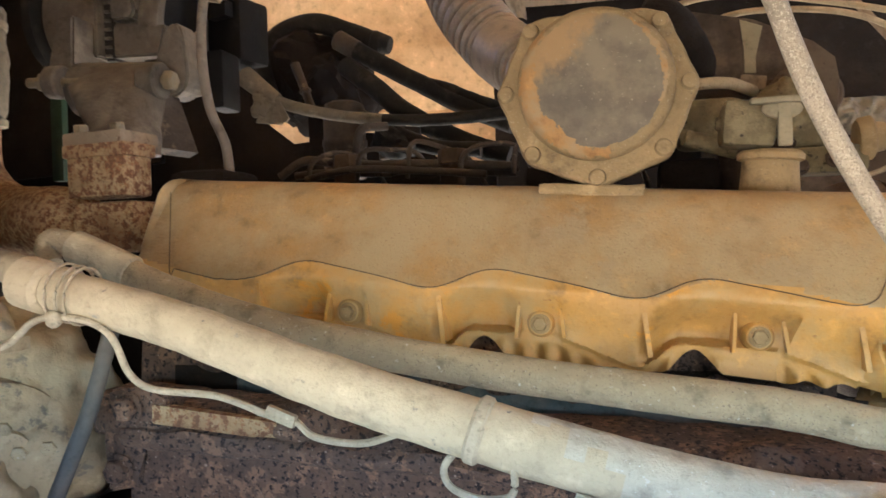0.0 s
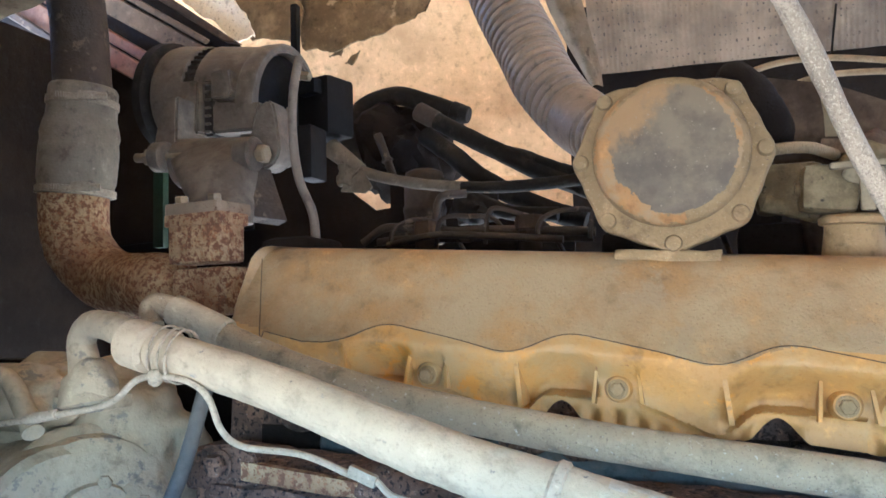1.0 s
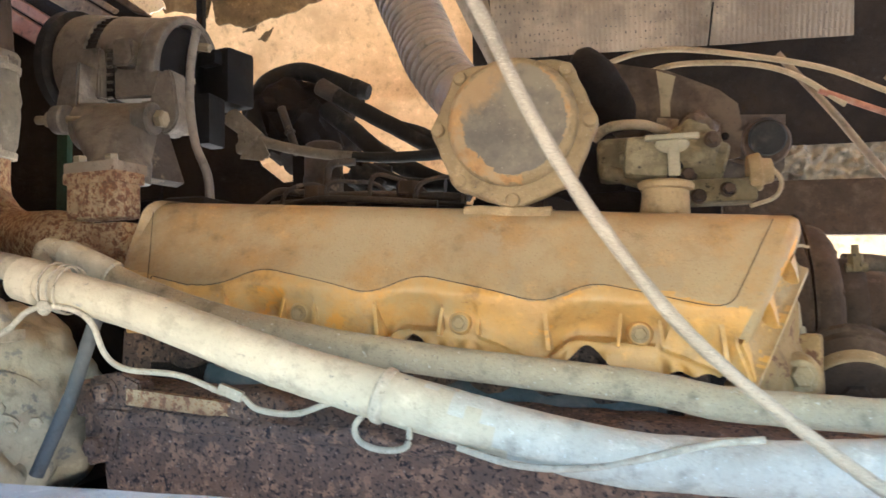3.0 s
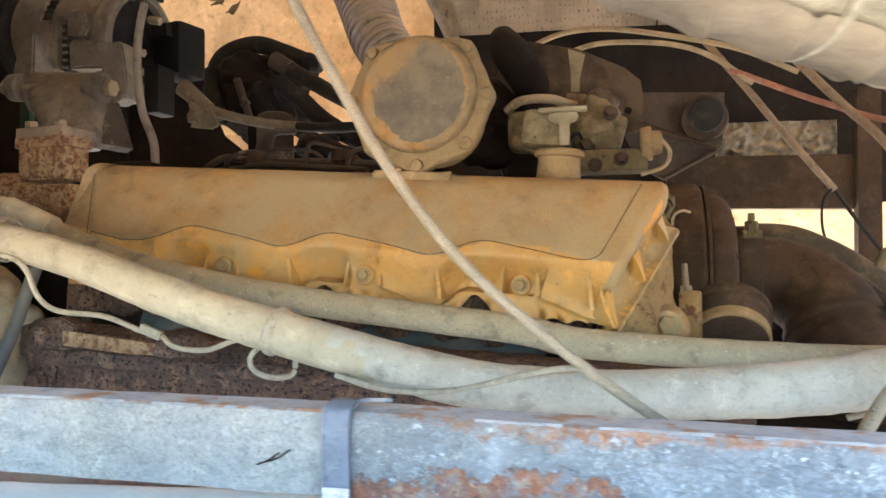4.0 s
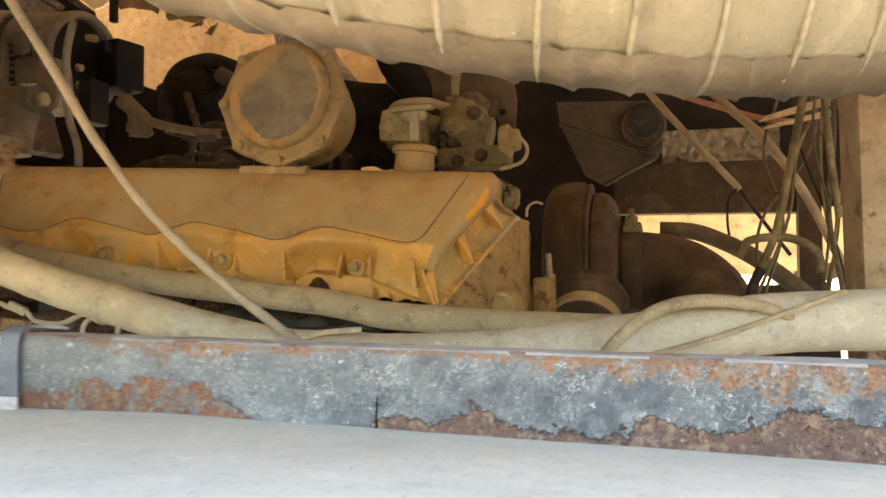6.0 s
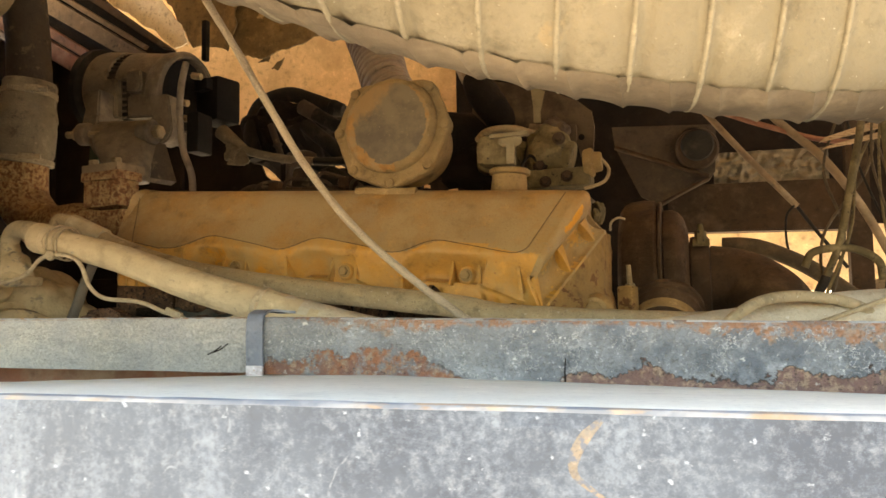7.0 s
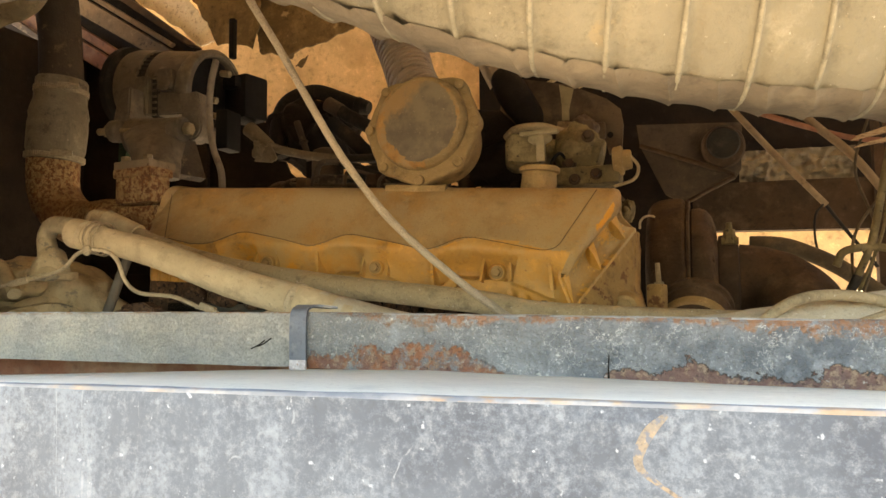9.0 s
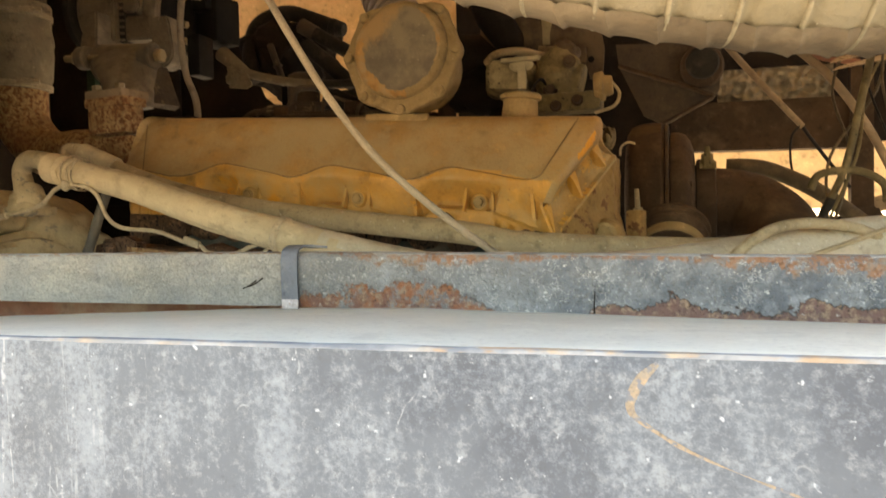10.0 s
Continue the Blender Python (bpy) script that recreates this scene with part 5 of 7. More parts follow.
# ---- hoses ----
sleeve = thing("sleeved_hose", (0.0, 0.37, 1.0), "thick hose in a dusty pale sleeve tied with wire", "hose")
b = bmesh.new()
H1 = [(-0.659, 0.385, 1.172), (-0.584, 0.375, 1.156), (-0.461, 0.365, 1.125), (-0.325, 0.355, 1.081), (-0.206, 0.350, 1.050), (-0.022, 0.355, 1.004), (0.064, 0.365, 0.993), (0.182, 0.380, 0.989), (0.325, 0.400, 0.996), (0.466, 0.440, 1.011), (0.558, 0.470, 1.022), (0.680, 0.500, 1.026)]
tube(b, H1, [0.019, 0.0205, 0.0222, 0.0235, 0.0245, 0.025, 0.025, 0.0255, 0.027, 0.031, 0.033, 0.034], 24, 14, wobble=0.0012)
# gritty rear stretch, its colour raised for the outside light falling there
hose_gritty_lit = material("gritty_lit_hose_sleeve", (0.465, 0.40, 0.285), (0.39, 0.335, 0.24), 0.8, spec=0.35, mottle=0.9, fleck=(0.52, 0.47, 0.37), fleck_at=0.66, fleck_scale=150, bump=0.7, stain=(0.24, 0.21, 0.155), stain_at=0.68, stain_scale=24, speck=(0.62, 0.58, 0.48), speck_at=0.68, speck_scale=420)
for f in b.faces:
    c = f.calc_center_median()
    f.material_index = 1 if c.x > -0.13 + 0.10 * noise.noise(c * 14) + 0.06 * noise.noise(c * 60) else 0
part("sleeve", b, [hose_dust, hose_gritty_lit], sleeve)
b = bmesh.new()
tube(b, [(-0.750, 0.420, 1.126), (-0.754, 0.420, 1.148), (-0.758, 0.420, 1.172), (-0.741, 0.415, 1.189), (-0.704, 0.400, 1.189), (-0.644, 0.385, 1.175)], [0.020, 0.017, 0.0155, 0.0155, 0.0155, 0.018], 16, 8)
part("elbow_tube", b, compressor_mat, sleeve)
for a, c, r in (((-0.659, 0.385, 1.172), (-0.618, 0.378, 1.163), 0.0255), ((-0.614, 0.378, 1.163), (-0.596, 0.376, 1.158), 0.0240)):
    b = bmesh.new()
    rod(b, a, c, r, r, 24, soft=0.2)
    part("collar", b, hose_dust, sleeve)
b = bmesh.new()
c = Vector((-0.206, 0.350, 1.050))
rod(b, c - Vector((0.006, 0, -0.002)), c + Vector((0.006, 0, -0.002)), 0.0275, 0.0275, 24)
part("cable_tie", b, wire_white, sleeve)
for f in (0.0, 0.012, 0.021):
    b = bmesh.new()
    c = Vector((-0.606 + f, 0.3775, 1.1612 - 0.22 * f))
    ring_pts = [c + Vector((0.004 * math.sin(w), math.cos(w) * 0.0265, math.sin(w) * 0.0265)) for w in [2 * math.pi * m / 20 for m in range(21)]]
    tube(b, ring_pts, 0.0014, 6, 2)
    part("wire_wrap", b, wire_white, sleeve)
b = bmesh.new()
lump(b, (-0.601, 0.356, 1.137), (0.008, 0.006, 0.009), 0.4, 90, 3)
part("wire_knot", b, wire_white, sleeve, "dusty twisted wire knot")
rear_hose = thing("rubber_hose", (0.0, 0.47, 1.0), "long dusty grey rubber hose along the engine", "hose")
b = bmesh.new()
tube(b, [(-0.692, 0.460, 1.185), (-0.703, 0.465, 1.203), (-0.693, 0.470, 1.212), (-0.644, 0.475, 1.192), (-0.559, 0.470, 1.155), (-0.429, 0.465, 1.115), (-0.254, 0.460, 1.083), (-0.100, 0.460, 1.063), (0.041, 0.465, 1.046), (0.114, 0.470, 1.031), (0.264, 0.480, 1.020), (0.448, 0.500, 1.014), (0.598, 0.550, 1.026), (0.707, 0.600, 1.047)],
     [0.012, 0.012, 0.013, 0.0155, 0.0165, 0.0175, 0.0175, 0.0175, 0.0175, 0.0175, 0.0175, 0.0175, 0.018, 0.02], 20, 12, wobble=0.0008)
part("hose", b, hose_grey, rear_hose)
b = bmesh.new()
rod(b, (-0.674, 0.473, 1.205), (-0.602, 0.474, 1.174), 0.0185, 0.0185, 20)
part("ferrule", b, compressor_mat, rear_hose)

b = bmesh.new()
tube(b, [(-0.873, 0.390, 1.077), (-0.766, 0.385, 1.093), (-0.682, 0.380, 1.108), (-0.637, 0.370, 1.133), (-0.600, 0.360, 1.139), (-0.561, 0.355, 1.135), (-0.538, 0.355, 1.120), (-0.533, 0.370, 1.086), (-0.521, 0.390, 1.068), (-0.463, 0.400, 1.061), (-0.416, 0.410, 1.042)], 0.0034, 8, 8)
tube(b, [(-0.427, 0.410, 1.045), (-0.393, 0.410, 1.039), (-0.369, 0.405, 1.025), (-0.324, 0.400, 1.022), (-0.288, 0.395, 1.033), (-0.261, 0.400, 1.042)], 0.0034, 8, 8)
tube(b, [(-0.223, 0.345, 1.036), (-0.233, 0.340, 1.022), (-0.226, 0.335, 1.009), (-0.203, 0.330, 1.003), (-0.179, 0.330, 1.007), (-0.177, 0.335, 1.028)], 0.0030, 8, 8)
box(b, (-0.403, 0.408, 1.042), (0.03, 0.008, 0.012), 0.002, Matrix.Rotation(radians(20), 4, "Y"))
rod(b, (-0.800, 0.386, 1.088), (-0.755, 0.384, 1.095), 0.0062, 0.0055, 12)
solid("white_wire", b, wire_white, "thin dusty white wire tied along the hose", "wire")
b = bmesh.new()
tube(b, [(-0.132, 0.335, 1.007), (-0.082, 0.330, 0.995), (-0.030, 0.330, 0.993), (0.024, 0.335, 1.001), (0.084, 0.338, 1.016), (0.130, 0.345, 1.020)], 0.0032, 8, 8)
solid("tie_wire", b, wire_white, "loose pale tie wire hanging on the hose", "wire")
b = bmesh.new()
tube(b, [(0.362, 0.330, 0.945), (0.376, 0.340, 0.975), (0.407, 0.355, 1.014), (0.445, 0.375, 1.041), (0.492, 0.400, 1.049), (0.547, 0.430, 1.042), (0.581, 0.450, 1.028)], 0.0068, 12, 10)
solid("looped_hose", b, hose_grey, "thin dusty hose looped over the sleeved hose", "hose")
b = bmesh.new()
tube(b, [(0.366, 0.370, 0.975), (0.434, 0.372, 0.994), (0.502, 0.390, 1.013), (0.576, 0.420, 1.038), (0.632, 0.450, 1.057)], 0.003, 8, 8)
solid("grey_wire", b, hose_grey, "thin grey wire lying on the hose", "wire")

# diagonal cable in front of the engine
b = bmesh.new()
tube(b, [(-0.103, 0.020, 1.413), (-0.078, 0.028, 1.358), (-0.048, 0.045, 1.300), (-0.021, 0.068, 1.240), (0.012, 0.078, 1.183), (0.057, 0.090, 1.123), (0.115, 0.098, 1.070), (0.166, 0.105, 1.031), (0.202, 0.110, 1.007)], 0.0039, 12, 12, wobble=0.0004)
solid("steel_cable", b, cable_mat, "speckled pale steel cable slanting across the bay", "cable")

# ---- exhaust manifold below the hoses ----
manifold = thing("exhaust_manifold", (-0.3, 0.5, 0.85), "rusty pitted cast iron exhaust manifold", "manifold")
b = bmesh.new()
rounded_bar(b, -0.615, 0.30, [(0.56, 1.010), (0.500, 1.006), (0.482, 1.000), (0.474, 0.988), (0.462, 0.984), (0.458, 0.976), (0.461, 0.966), (0.472, 0.960), (0.474, 0.950), (0.476, 0.90), (0.482, 0.86), (0.56, 0.85)], 160, wob=0.0030, sag=lambda x, y: 0.026 - 0.045 * (x + 0.6) + 0.004 * noise.noise(Vector((x * 16, y * 9, 3))))
part("log", b, rust, manifold)
for x in (-0.62, -0.42, -0.2, 0.02, 0.22):
    b = bmesh.new()
    box(b, (x, 0.53, top_z(x) - 0.27), (0.11, 0.08, 0.05), 0.012, Matrix.Rotation(radians(3.7), 4, "Y"))
    lump(b, (x, 0.50, top_z(x) - 0.265), (0.05, 0.035, 0.03), 0.25, 30, 3)
    part("port", b, rust, manifold)
b = bmesh.new()
slab(b, [(-0.579, 0.478, 1.036), (-0.438, 0.478, 1.021), (-0.435, 0.478, 1.003), (-0.579, 0.478, 1.016)], -0.012)
part("heat_shield_strip", b, rust_light, manifold, "flaked pale strip")
b = bmesh.new()
plate(b, [(p[0], p[2]) for p in ((-0.633, 0.468, 1.050), (-0.587, 0.468, 1.055), (-0.561, 0.468, 1.043), (-0.562, 0.468, 1.015), (-0.589, 0.468, 1.004), (-0.599, 0.468, 0.948), (-0.637, 0.468, 0.940), (-0.642, 0.468, 0.995))], 0.468, 0.03)
bmesh.ops.bevel(b, geom=list(b.edges), offset=0.003, segments=2, affect="EDGES")
end_flange = part("end_flange", b, rust, manifold)
for px in ((-0.607, 0.466, 1.032), (-0.620, 0.466, 0.966)):
    bolt(end_flange, px, (0, -1, 0), 0.013, 0.012, 0.017, rust)

# ---- back of the bay: wiring, injection pump, flexible hose ----
harness = thing("injection_pump", (-0.809, 1.480, 1.424), "dark grimy pump with looping black hoses", "pump")
b = bmesh.new()
lump(b, (-0.838, 1.550, 1.609), (0.16, 0.12, 0.115), 0.35, 14, 4)
box(b, (-0.777, 1.480, 1.466), (0.09, 0.09, 0.13), 0.01)
part("pump_body", b, dark_iron, harness)
b = bmesh.new()
tube(b, [(-0.913, 1.450, 1.528), (-0.934, 1.450, 1.611), (-0.914, 1.470, 1.704), (-0.822, 1.480, 1.735), (-0.728, 1.480, 1.704), (-0.644, 1.480, 1.666)], 0.024, 16)
rod(b, (-0.667, 1.480, 1.676), (-0.625, 1.480, 1.663), 0.028, 0.021, 12)
part("hose_loop", b, black_dusty, harness)
for pts, r, tip in (([(-0.724, 1.40, 1.665), (-0.631, 1.40, 1.607), (-0.542, 1.40, 1.556), (-0.419, 1.38, 1.485), (-0.320, 1.36, 1.440)], 0.0205, True),
                    ([(-0.700, 1.38, 1.600), (-0.616, 1.35, 1.534), (-0.567, 1.35, 1.490), (-0.494, 1.35, 1.443), (-0.411, 1.35, 1.402), (-0.330, 1.35, 1.372)], 0.0225, False),
                    ([(-0.575, 1.42, 1.570), (-0.474, 1.39, 1.536), (-0.414, 1.38, 1.507), (-0.320, 1.36, 1.466)], 0.0125, False),
                    ([(-0.640, 1.31, 1.470), (-0.560, 1.30, 1.430), (-0.480, 1.30, 1.395), (-0.380, 1.30, 1.385)], 0.016, False)):
    b = bmesh.new()
    tube(b, pts, r, 20, wobble=0.0012)
    black_hose = part("hose", b, black_dusty, harness)
    if tip:
        b = bmesh.new()
        d = (Vector(pts[1]) - Vector(pts[0])).normalized()
        rod(b, Vector(pts[0]) - d * 0.006, Vector(pts[0]) + d * 0.055, r * 1.12, r * 1.10, 18, soft=0.2)
        part("hose_cuff", b, alloy_dark, black_hose, "grey dusty cuff")
b = bmesh.new()
lathe(b, (-0.690, 1.335, 1.34), (0, 0, 1), [(0.040, 0), (0.046, 0.004), (0.047, 0.07), (0.049, 0.074), (0.049, 0.084), (0.046, 0.088), (0.046, 0.150), (0.042, 0.164), (0.030, 0.170), (0.012, 0.171)], 36)
part("filter_bowl", b, alloy_dark, harness, "grimy olive-brown filter bowl")
b = bmesh.new()
lump(b, (-0.563, 1.32, 1.412), (0.055, 0.045, 0.036), 0.30, 30, 4)
rod(b, (-0.600, 1.29, 1.430), (-0.572, 1.29, 1.440), 0.014, 0.012, 14)
rod(b, (-0.545, 1.28, 1.400), (-0.520, 1.28, 1.388), 0.016, 0.014, sides=6)
part("fuel_fitting", b, black_dusty, harness)
b = bmesh.new()
LINE = [(-0.770, 1.105, 1.500), (-0.762, 1.10, 1.489), (-0.716, 1.10, 1.467), (-0.648, 1.10, 1.447), (-0.565, 1.10, 1.431), (-0.458, 1.10, 1.420), (-0.367, 1.10, 1.419), (-0.270, 1.10, 1.424)]
tube(b, LINE, [0.0125, 0.0120, 0.0112, 0.0108, 0.0108, 0.0112, 0.0115, 0.0115], 14, wobble=0.0008)
for f in b.faces:
    c = f.calc_center_median()
    f.material_index = 1 if c.x > -0.50 + 0.08 * noise.noise(c * 20) else 0
solid("fuel_line", b, [cuff_grey, black_dusty], "dusty grey line crossing behind the cover, black farther on", "hose")
b = bmesh.new()
rod(b, (-0.805, 1.105, 1.530), (-0.735, 1.10, 1.474), 0.021, 0.016, 16)
lump(b, (-0.758, 1.095, 1.470), (0.026, 0.014, 0.032), 0.35, 45, 4)
slab(b, [(-0.768, 1.085, 1.455), (-0.709, 1.082, 1.430), (-0.703, 1.082, 1.438), (-0.725, 1.088, 1.475)], -0.005)
slab(b, [(-0.772, 1.084, 1.434), (-0.718, 1.080, 1.426), (-0.706, 1.083, 1.436), (-0.762, 1.087, 1.462)], -0.004)
solid("cable_lug", b, cuff_grey, "dusty torn wiring boot behind the alternator", "connector")
b = bmesh.new()
tube(b, [(-0.732, 0.860, 1.631), (-0.737, 0.850, 1.573), (-0.740, 0.850, 1.503), (-0.729, 0.850, 1.422), (-0.698, 0.840, 1.360), (-0.686, 0.830, 1.305)], 0.0078, 12)
solid("alternator_cable", b, cable_grey, "grey dusty cable hanging beside the alternator", "cable")
for pts, r in (([(-0.660, 0.95, 1.315), (-0.616, 0.95, 1.339), (-0.561, 0.95, 1.334), (-0.483, 0.95, 1.326), (-0.409, 0.95, 1.324), (-0.254, 0.95, 1.312)], 0.0075), ([(-0.541, 1.0, 1.330), (-0.540, 1.0, 1.360), (-0.534, 1.0, 1.388), (-0.520, 1.0, 1.397), (-0.490, 1.02, 1.400)], 0.0075),
               ([(-0.640, 0.97, 1.316), (-0.575, 0.97, 1.318), (-0.395, 0.96, 1.312), (-0.259, 0.96, 1.305)], 0.008), ([(-0.60, 0.92, 1.305), (-0.52, 0.92, 1.318), (-0.42, 0.92, 1.312), (-0.30, 0.92, 1.300)], 0.006)):
    b = bmesh.new()
    tube(b, pts, r, 10, wobble=0.0006)
    solid("fuel_pipe", b, alloy_dark, "dusty grey fuel pipe behind the valve cover", "pipe", "fuel pipes")
for k in range(6):
    b = bmesh.new()
    x = -0.60 + 0.085 * k
    tube(b, [(x, 0.93, 1.30), (x + 0.01, 0.93, 1.335 + 0.01 * (k % 3)), (x + 0.05, 0.95, 1.35), (x + 0.09, 0.99, 1.33 + 0.012 * (k % 2)), (x + 0.12, 1.02, 1.27)], 0.0042, 8, 6)
    solid("injector_line", b, alloy_dark, "thin grimy steel injector line", "pipe", "injector lines")
for p, q, r in (((-0.833, 1.400, 1.621), (-0.788, 1.400, 1.497), 0.018), ((-0.612, 1.360, 1.478), (-0.605, 1.360, 1.382), 0.026)):
    b = bmesh.new()
    r *= 0.6
    rod(b, p, q, r, r * 0.9, 14)
    c = (Vector(p) + Vector(q)) / 2
    rod(b, c, c + (Vector(q) - Vector(p)).normalized() * r * 0.8, r * 1.35, r * 1.35, sides=6)
    part("fitting", b, alloy_dark, harness)
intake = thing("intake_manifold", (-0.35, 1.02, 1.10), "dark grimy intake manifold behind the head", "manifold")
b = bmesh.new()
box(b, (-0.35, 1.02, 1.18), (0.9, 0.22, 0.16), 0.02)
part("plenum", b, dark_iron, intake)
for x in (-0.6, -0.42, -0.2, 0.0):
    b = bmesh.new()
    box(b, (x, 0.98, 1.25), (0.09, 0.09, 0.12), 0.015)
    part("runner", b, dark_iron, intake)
    b = bmesh.new()
    rod(b, (x + 0.06, 0.95, 1.2), (x + 0.06, 0.95, 1.33), 0.022, 0.02, 12)
    rod(b, (x + 0.06, 0.95, 1.32), (x + 0.06, 0.95, 1.345), 0.026, 0.024, sides=6)
    part("injector_nut", b, brown_steel, intake)

flex = thing("flexible_hose", (-0.333, 1.200, 1.532), "grey ribbed flexible air hose", "hose")
b = bmesh.new()
tube(b, [(-0.575, 1.46, 2.20), (-0.545, 1.42, 2.06), (-0.508, 1.36, 1.91), (-0.430, 1.30, 1.740), (-0.385, 1.25, 1.648), (-0.315, 1.20, 1.556), (-0.240, 1.12, 1.490)], [0.0535, 0.0535, 0.0525, 0.0505, 0.0475, 0.0435, 0.041], 36, 110, ridge=(0.021, 0.019, 6.0, True))
part("ribbed_tube", b, flex_mat, flex)
b = bmesh.new()
rod(b, (-0.322, 1.203, 1.564), (-0.268, 1.150, 1.514), 0.064, 0.062, 32)
part("end_cuff", b, flex_mat, flex)
b = bmesh.new()
tube(b, [(-0.193, 0.920, 1.433), (-0.126, 0.950, 1.419), (-0.058, 0.980, 1.416), (0.009, 1.020, 1.443), (0.080, 1.050, 1.479)], [0.052, 0.055, 0.058, 0.055, 0.05], 24)
lump(b, (-0.073, 0.960, 1.354), (0.10, 0.05, 0.055), 0.25, 18, 4)
solid("inlet_duct", b, dark_iron, "dark air duct behind the inlet housing", "duct")

liner = thing("heat_shield_box", (-0.031, 2.200, 1.948), "quilted foil heat shield under the hood", "heat shield", kind="structure")
b = bmesh.new()
slab(b, [(-0.427, 2.250, 1.957), (0.712, 2.250, 1.930), (0.692, 2.110, 2.274), (-0.437, 2.110, 2.463)], 0.02)
bmesh.ops.subdivide_edges(b, edges=list(b.edges), cuts=24, use_grid_fill=True)
for v in b.verts:
    v.co.y += 0.012 * noise.noise(v.co * 6)
part("panel", b, liner_mat, liner)
b = bmesh.new()
fold = [[Vector((-0.573, 2.08, 2.243)), Vector((-0.449, 2.10, 2.222))], [Vector((-0.535, 2.09, 2.13)), Vector((-0.424, 2.11, 2.11))], [Vector((-0.491, 2.10, 2.03)), Vector((-0.404, 2.12, 2.02))], [Vector((-0.452, 2.11, 1.95)), Vector((-0.388, 2.13, 1.944))], [Vector((-0.419, 2.12, 1.878)), Vector((-0.384, 2.14, 1.883))]]
fold.insert(0, [Vector((-0.68, 2.05, 2.50)), Vector((-0.53, 2.07, 2.48))])
grid_f = []
for i in range(61):
    w = i / 60 * (len(fold) - 1)
    m = min(int(w), len(fold) - 2)
    l, r = fold[m][0].lerp(fold[m + 1][0], w - m), fold[m][1].lerp(fold[m + 1][1], w - m)
    row = []
    for j in range(13):
        q = l.lerp(r, j / 12)
        q.y += -0.035 * math.sin(math.pi * j / 12) + 0.016 * noise.noise(q * 18) + 0.007 * abs(noise.noise(q * 45))
        row.append(b.verts.new(q))
    grid_f.append(row)
for ra, rb in zip(grid_f, grid_f[1:]):
    for j in range(12):
        b.faces.new((ra[j], ra[j + 1], rb[j + 1], rb[j]))
bmesh.ops.solidify(b, geom=list(b.faces), thickness=-0.004)
part("edge_fold", b, fold_foil, liner, "crinkled foil edge fold")
b = bmesh.new()
box(b, (0.285, 2.190, 1.982), (0.006, 0.01, 0.2), 0.001, Matrix.Rotation(radians(8), 4, "Y"))
part("seam", b, dark_iron, liner)

# ---- oil filler, bracket plate and valve gear to its side ----
filler = thing("oil_filler", (0.062, 0.73, top_z(0.06)), "dusty oil filler neck with T-handle cap", "filler cap")
FX, FY = 0.068, 0.715
z0 = top_z(FX)
b = bmesh.new()
lathe(b, (FX, FY, z0 - 0.02), (0.06, 0, 1), [(0.034, 0), (0.0335, 0.02), (0.031, 0.052), (0.031, 0.058), (0.0365, 0.060), (0.0370, 0.066), (0.033, 0.070), (0.02, 0.072)], 36)
part("neck", b, cap_dust, filler)
b = bmesh.new()
box(b, (FX - 0.020, FY + 0.004, z0 + 0.082), (0.060, 0.055, 0.054), 0.011, Matrix.Rotation(radians(6), 4, "Y"))
rod(b, (FX - 0.055, FY, z0 + 0.085), (FX - 0.045, FY, z0 + 0.085), 0.008, 0.01, 12)
filler_cap = part("cap", b, olive, filler)
b = bmesh.new()
box(b, (FX + 0.012, FY - 0.036, z0 + 0.103), (0.068, 0.014, 0.007), 0.002)
lump(b, (FX + 0.012, FY - 0.03, z0 + 0.094), (0.022, 0.007, 0.012), 0.05, 20, 3)
box(b, (FX + 0.014, FY - 0.033, z0 + 0.078), (0.015, 0.010, 0.052), 0.003)
part("t_handle", b, pale_paint, filler_cap, "pale T-shaped handle")

gov = thing("pump_governor", (0.16, 0.86, 1.24), "olive dusty casting with rounded lobes", "casting")
b = bmesh.new()
lump(b, (0.115, 0.860, 1.343), (0.045, 0.05, 0.055), 0.22, 26, 4)
rod(b, (0.086, 0.860, 1.349), (0.163, 0.860, 1.327), 0.042, 0.036, 24)
box(b, (0.137, 0.840, 1.287), (0.13, 0.07, 0.035), 0.008)
part("casting", b, olive, gov)
b = bmesh.new()
rod(b, (0.190, 0.820, 1.311), (0.208, 0.820, 1.312), 0.026, 0.028, 20)
rod(b, (0.206, 0.820, 1.312), (0.223, 0.820, 1.313), 0.020, 0.018, 20)
part("plug", b, cap_dust, gov)
b = bmesh.new()
tube(b, [(0.221, 0.820, 1.319), (0.235, 0.820, 1.298), (0.226, 0.820, 1.275), (0.191, 0.810, 1.262)], 0.0032, 8)
part("lead", b, hose_grey, gov)
b = bmesh.new()
box(b, (0.019, 0.860, 1.345), (0.085, 0.07, 0.065), 0.014)
rod(b, (-0.014, 0.830, 1.326), (0.051, 0.830, 1.306), 0.012, 0.012)
rod(b, (0.039, 0.850, 1.359), (0.077, 0.850, 1.348), 0.02, 0.02, 16)
part("block", b, olive, gov)

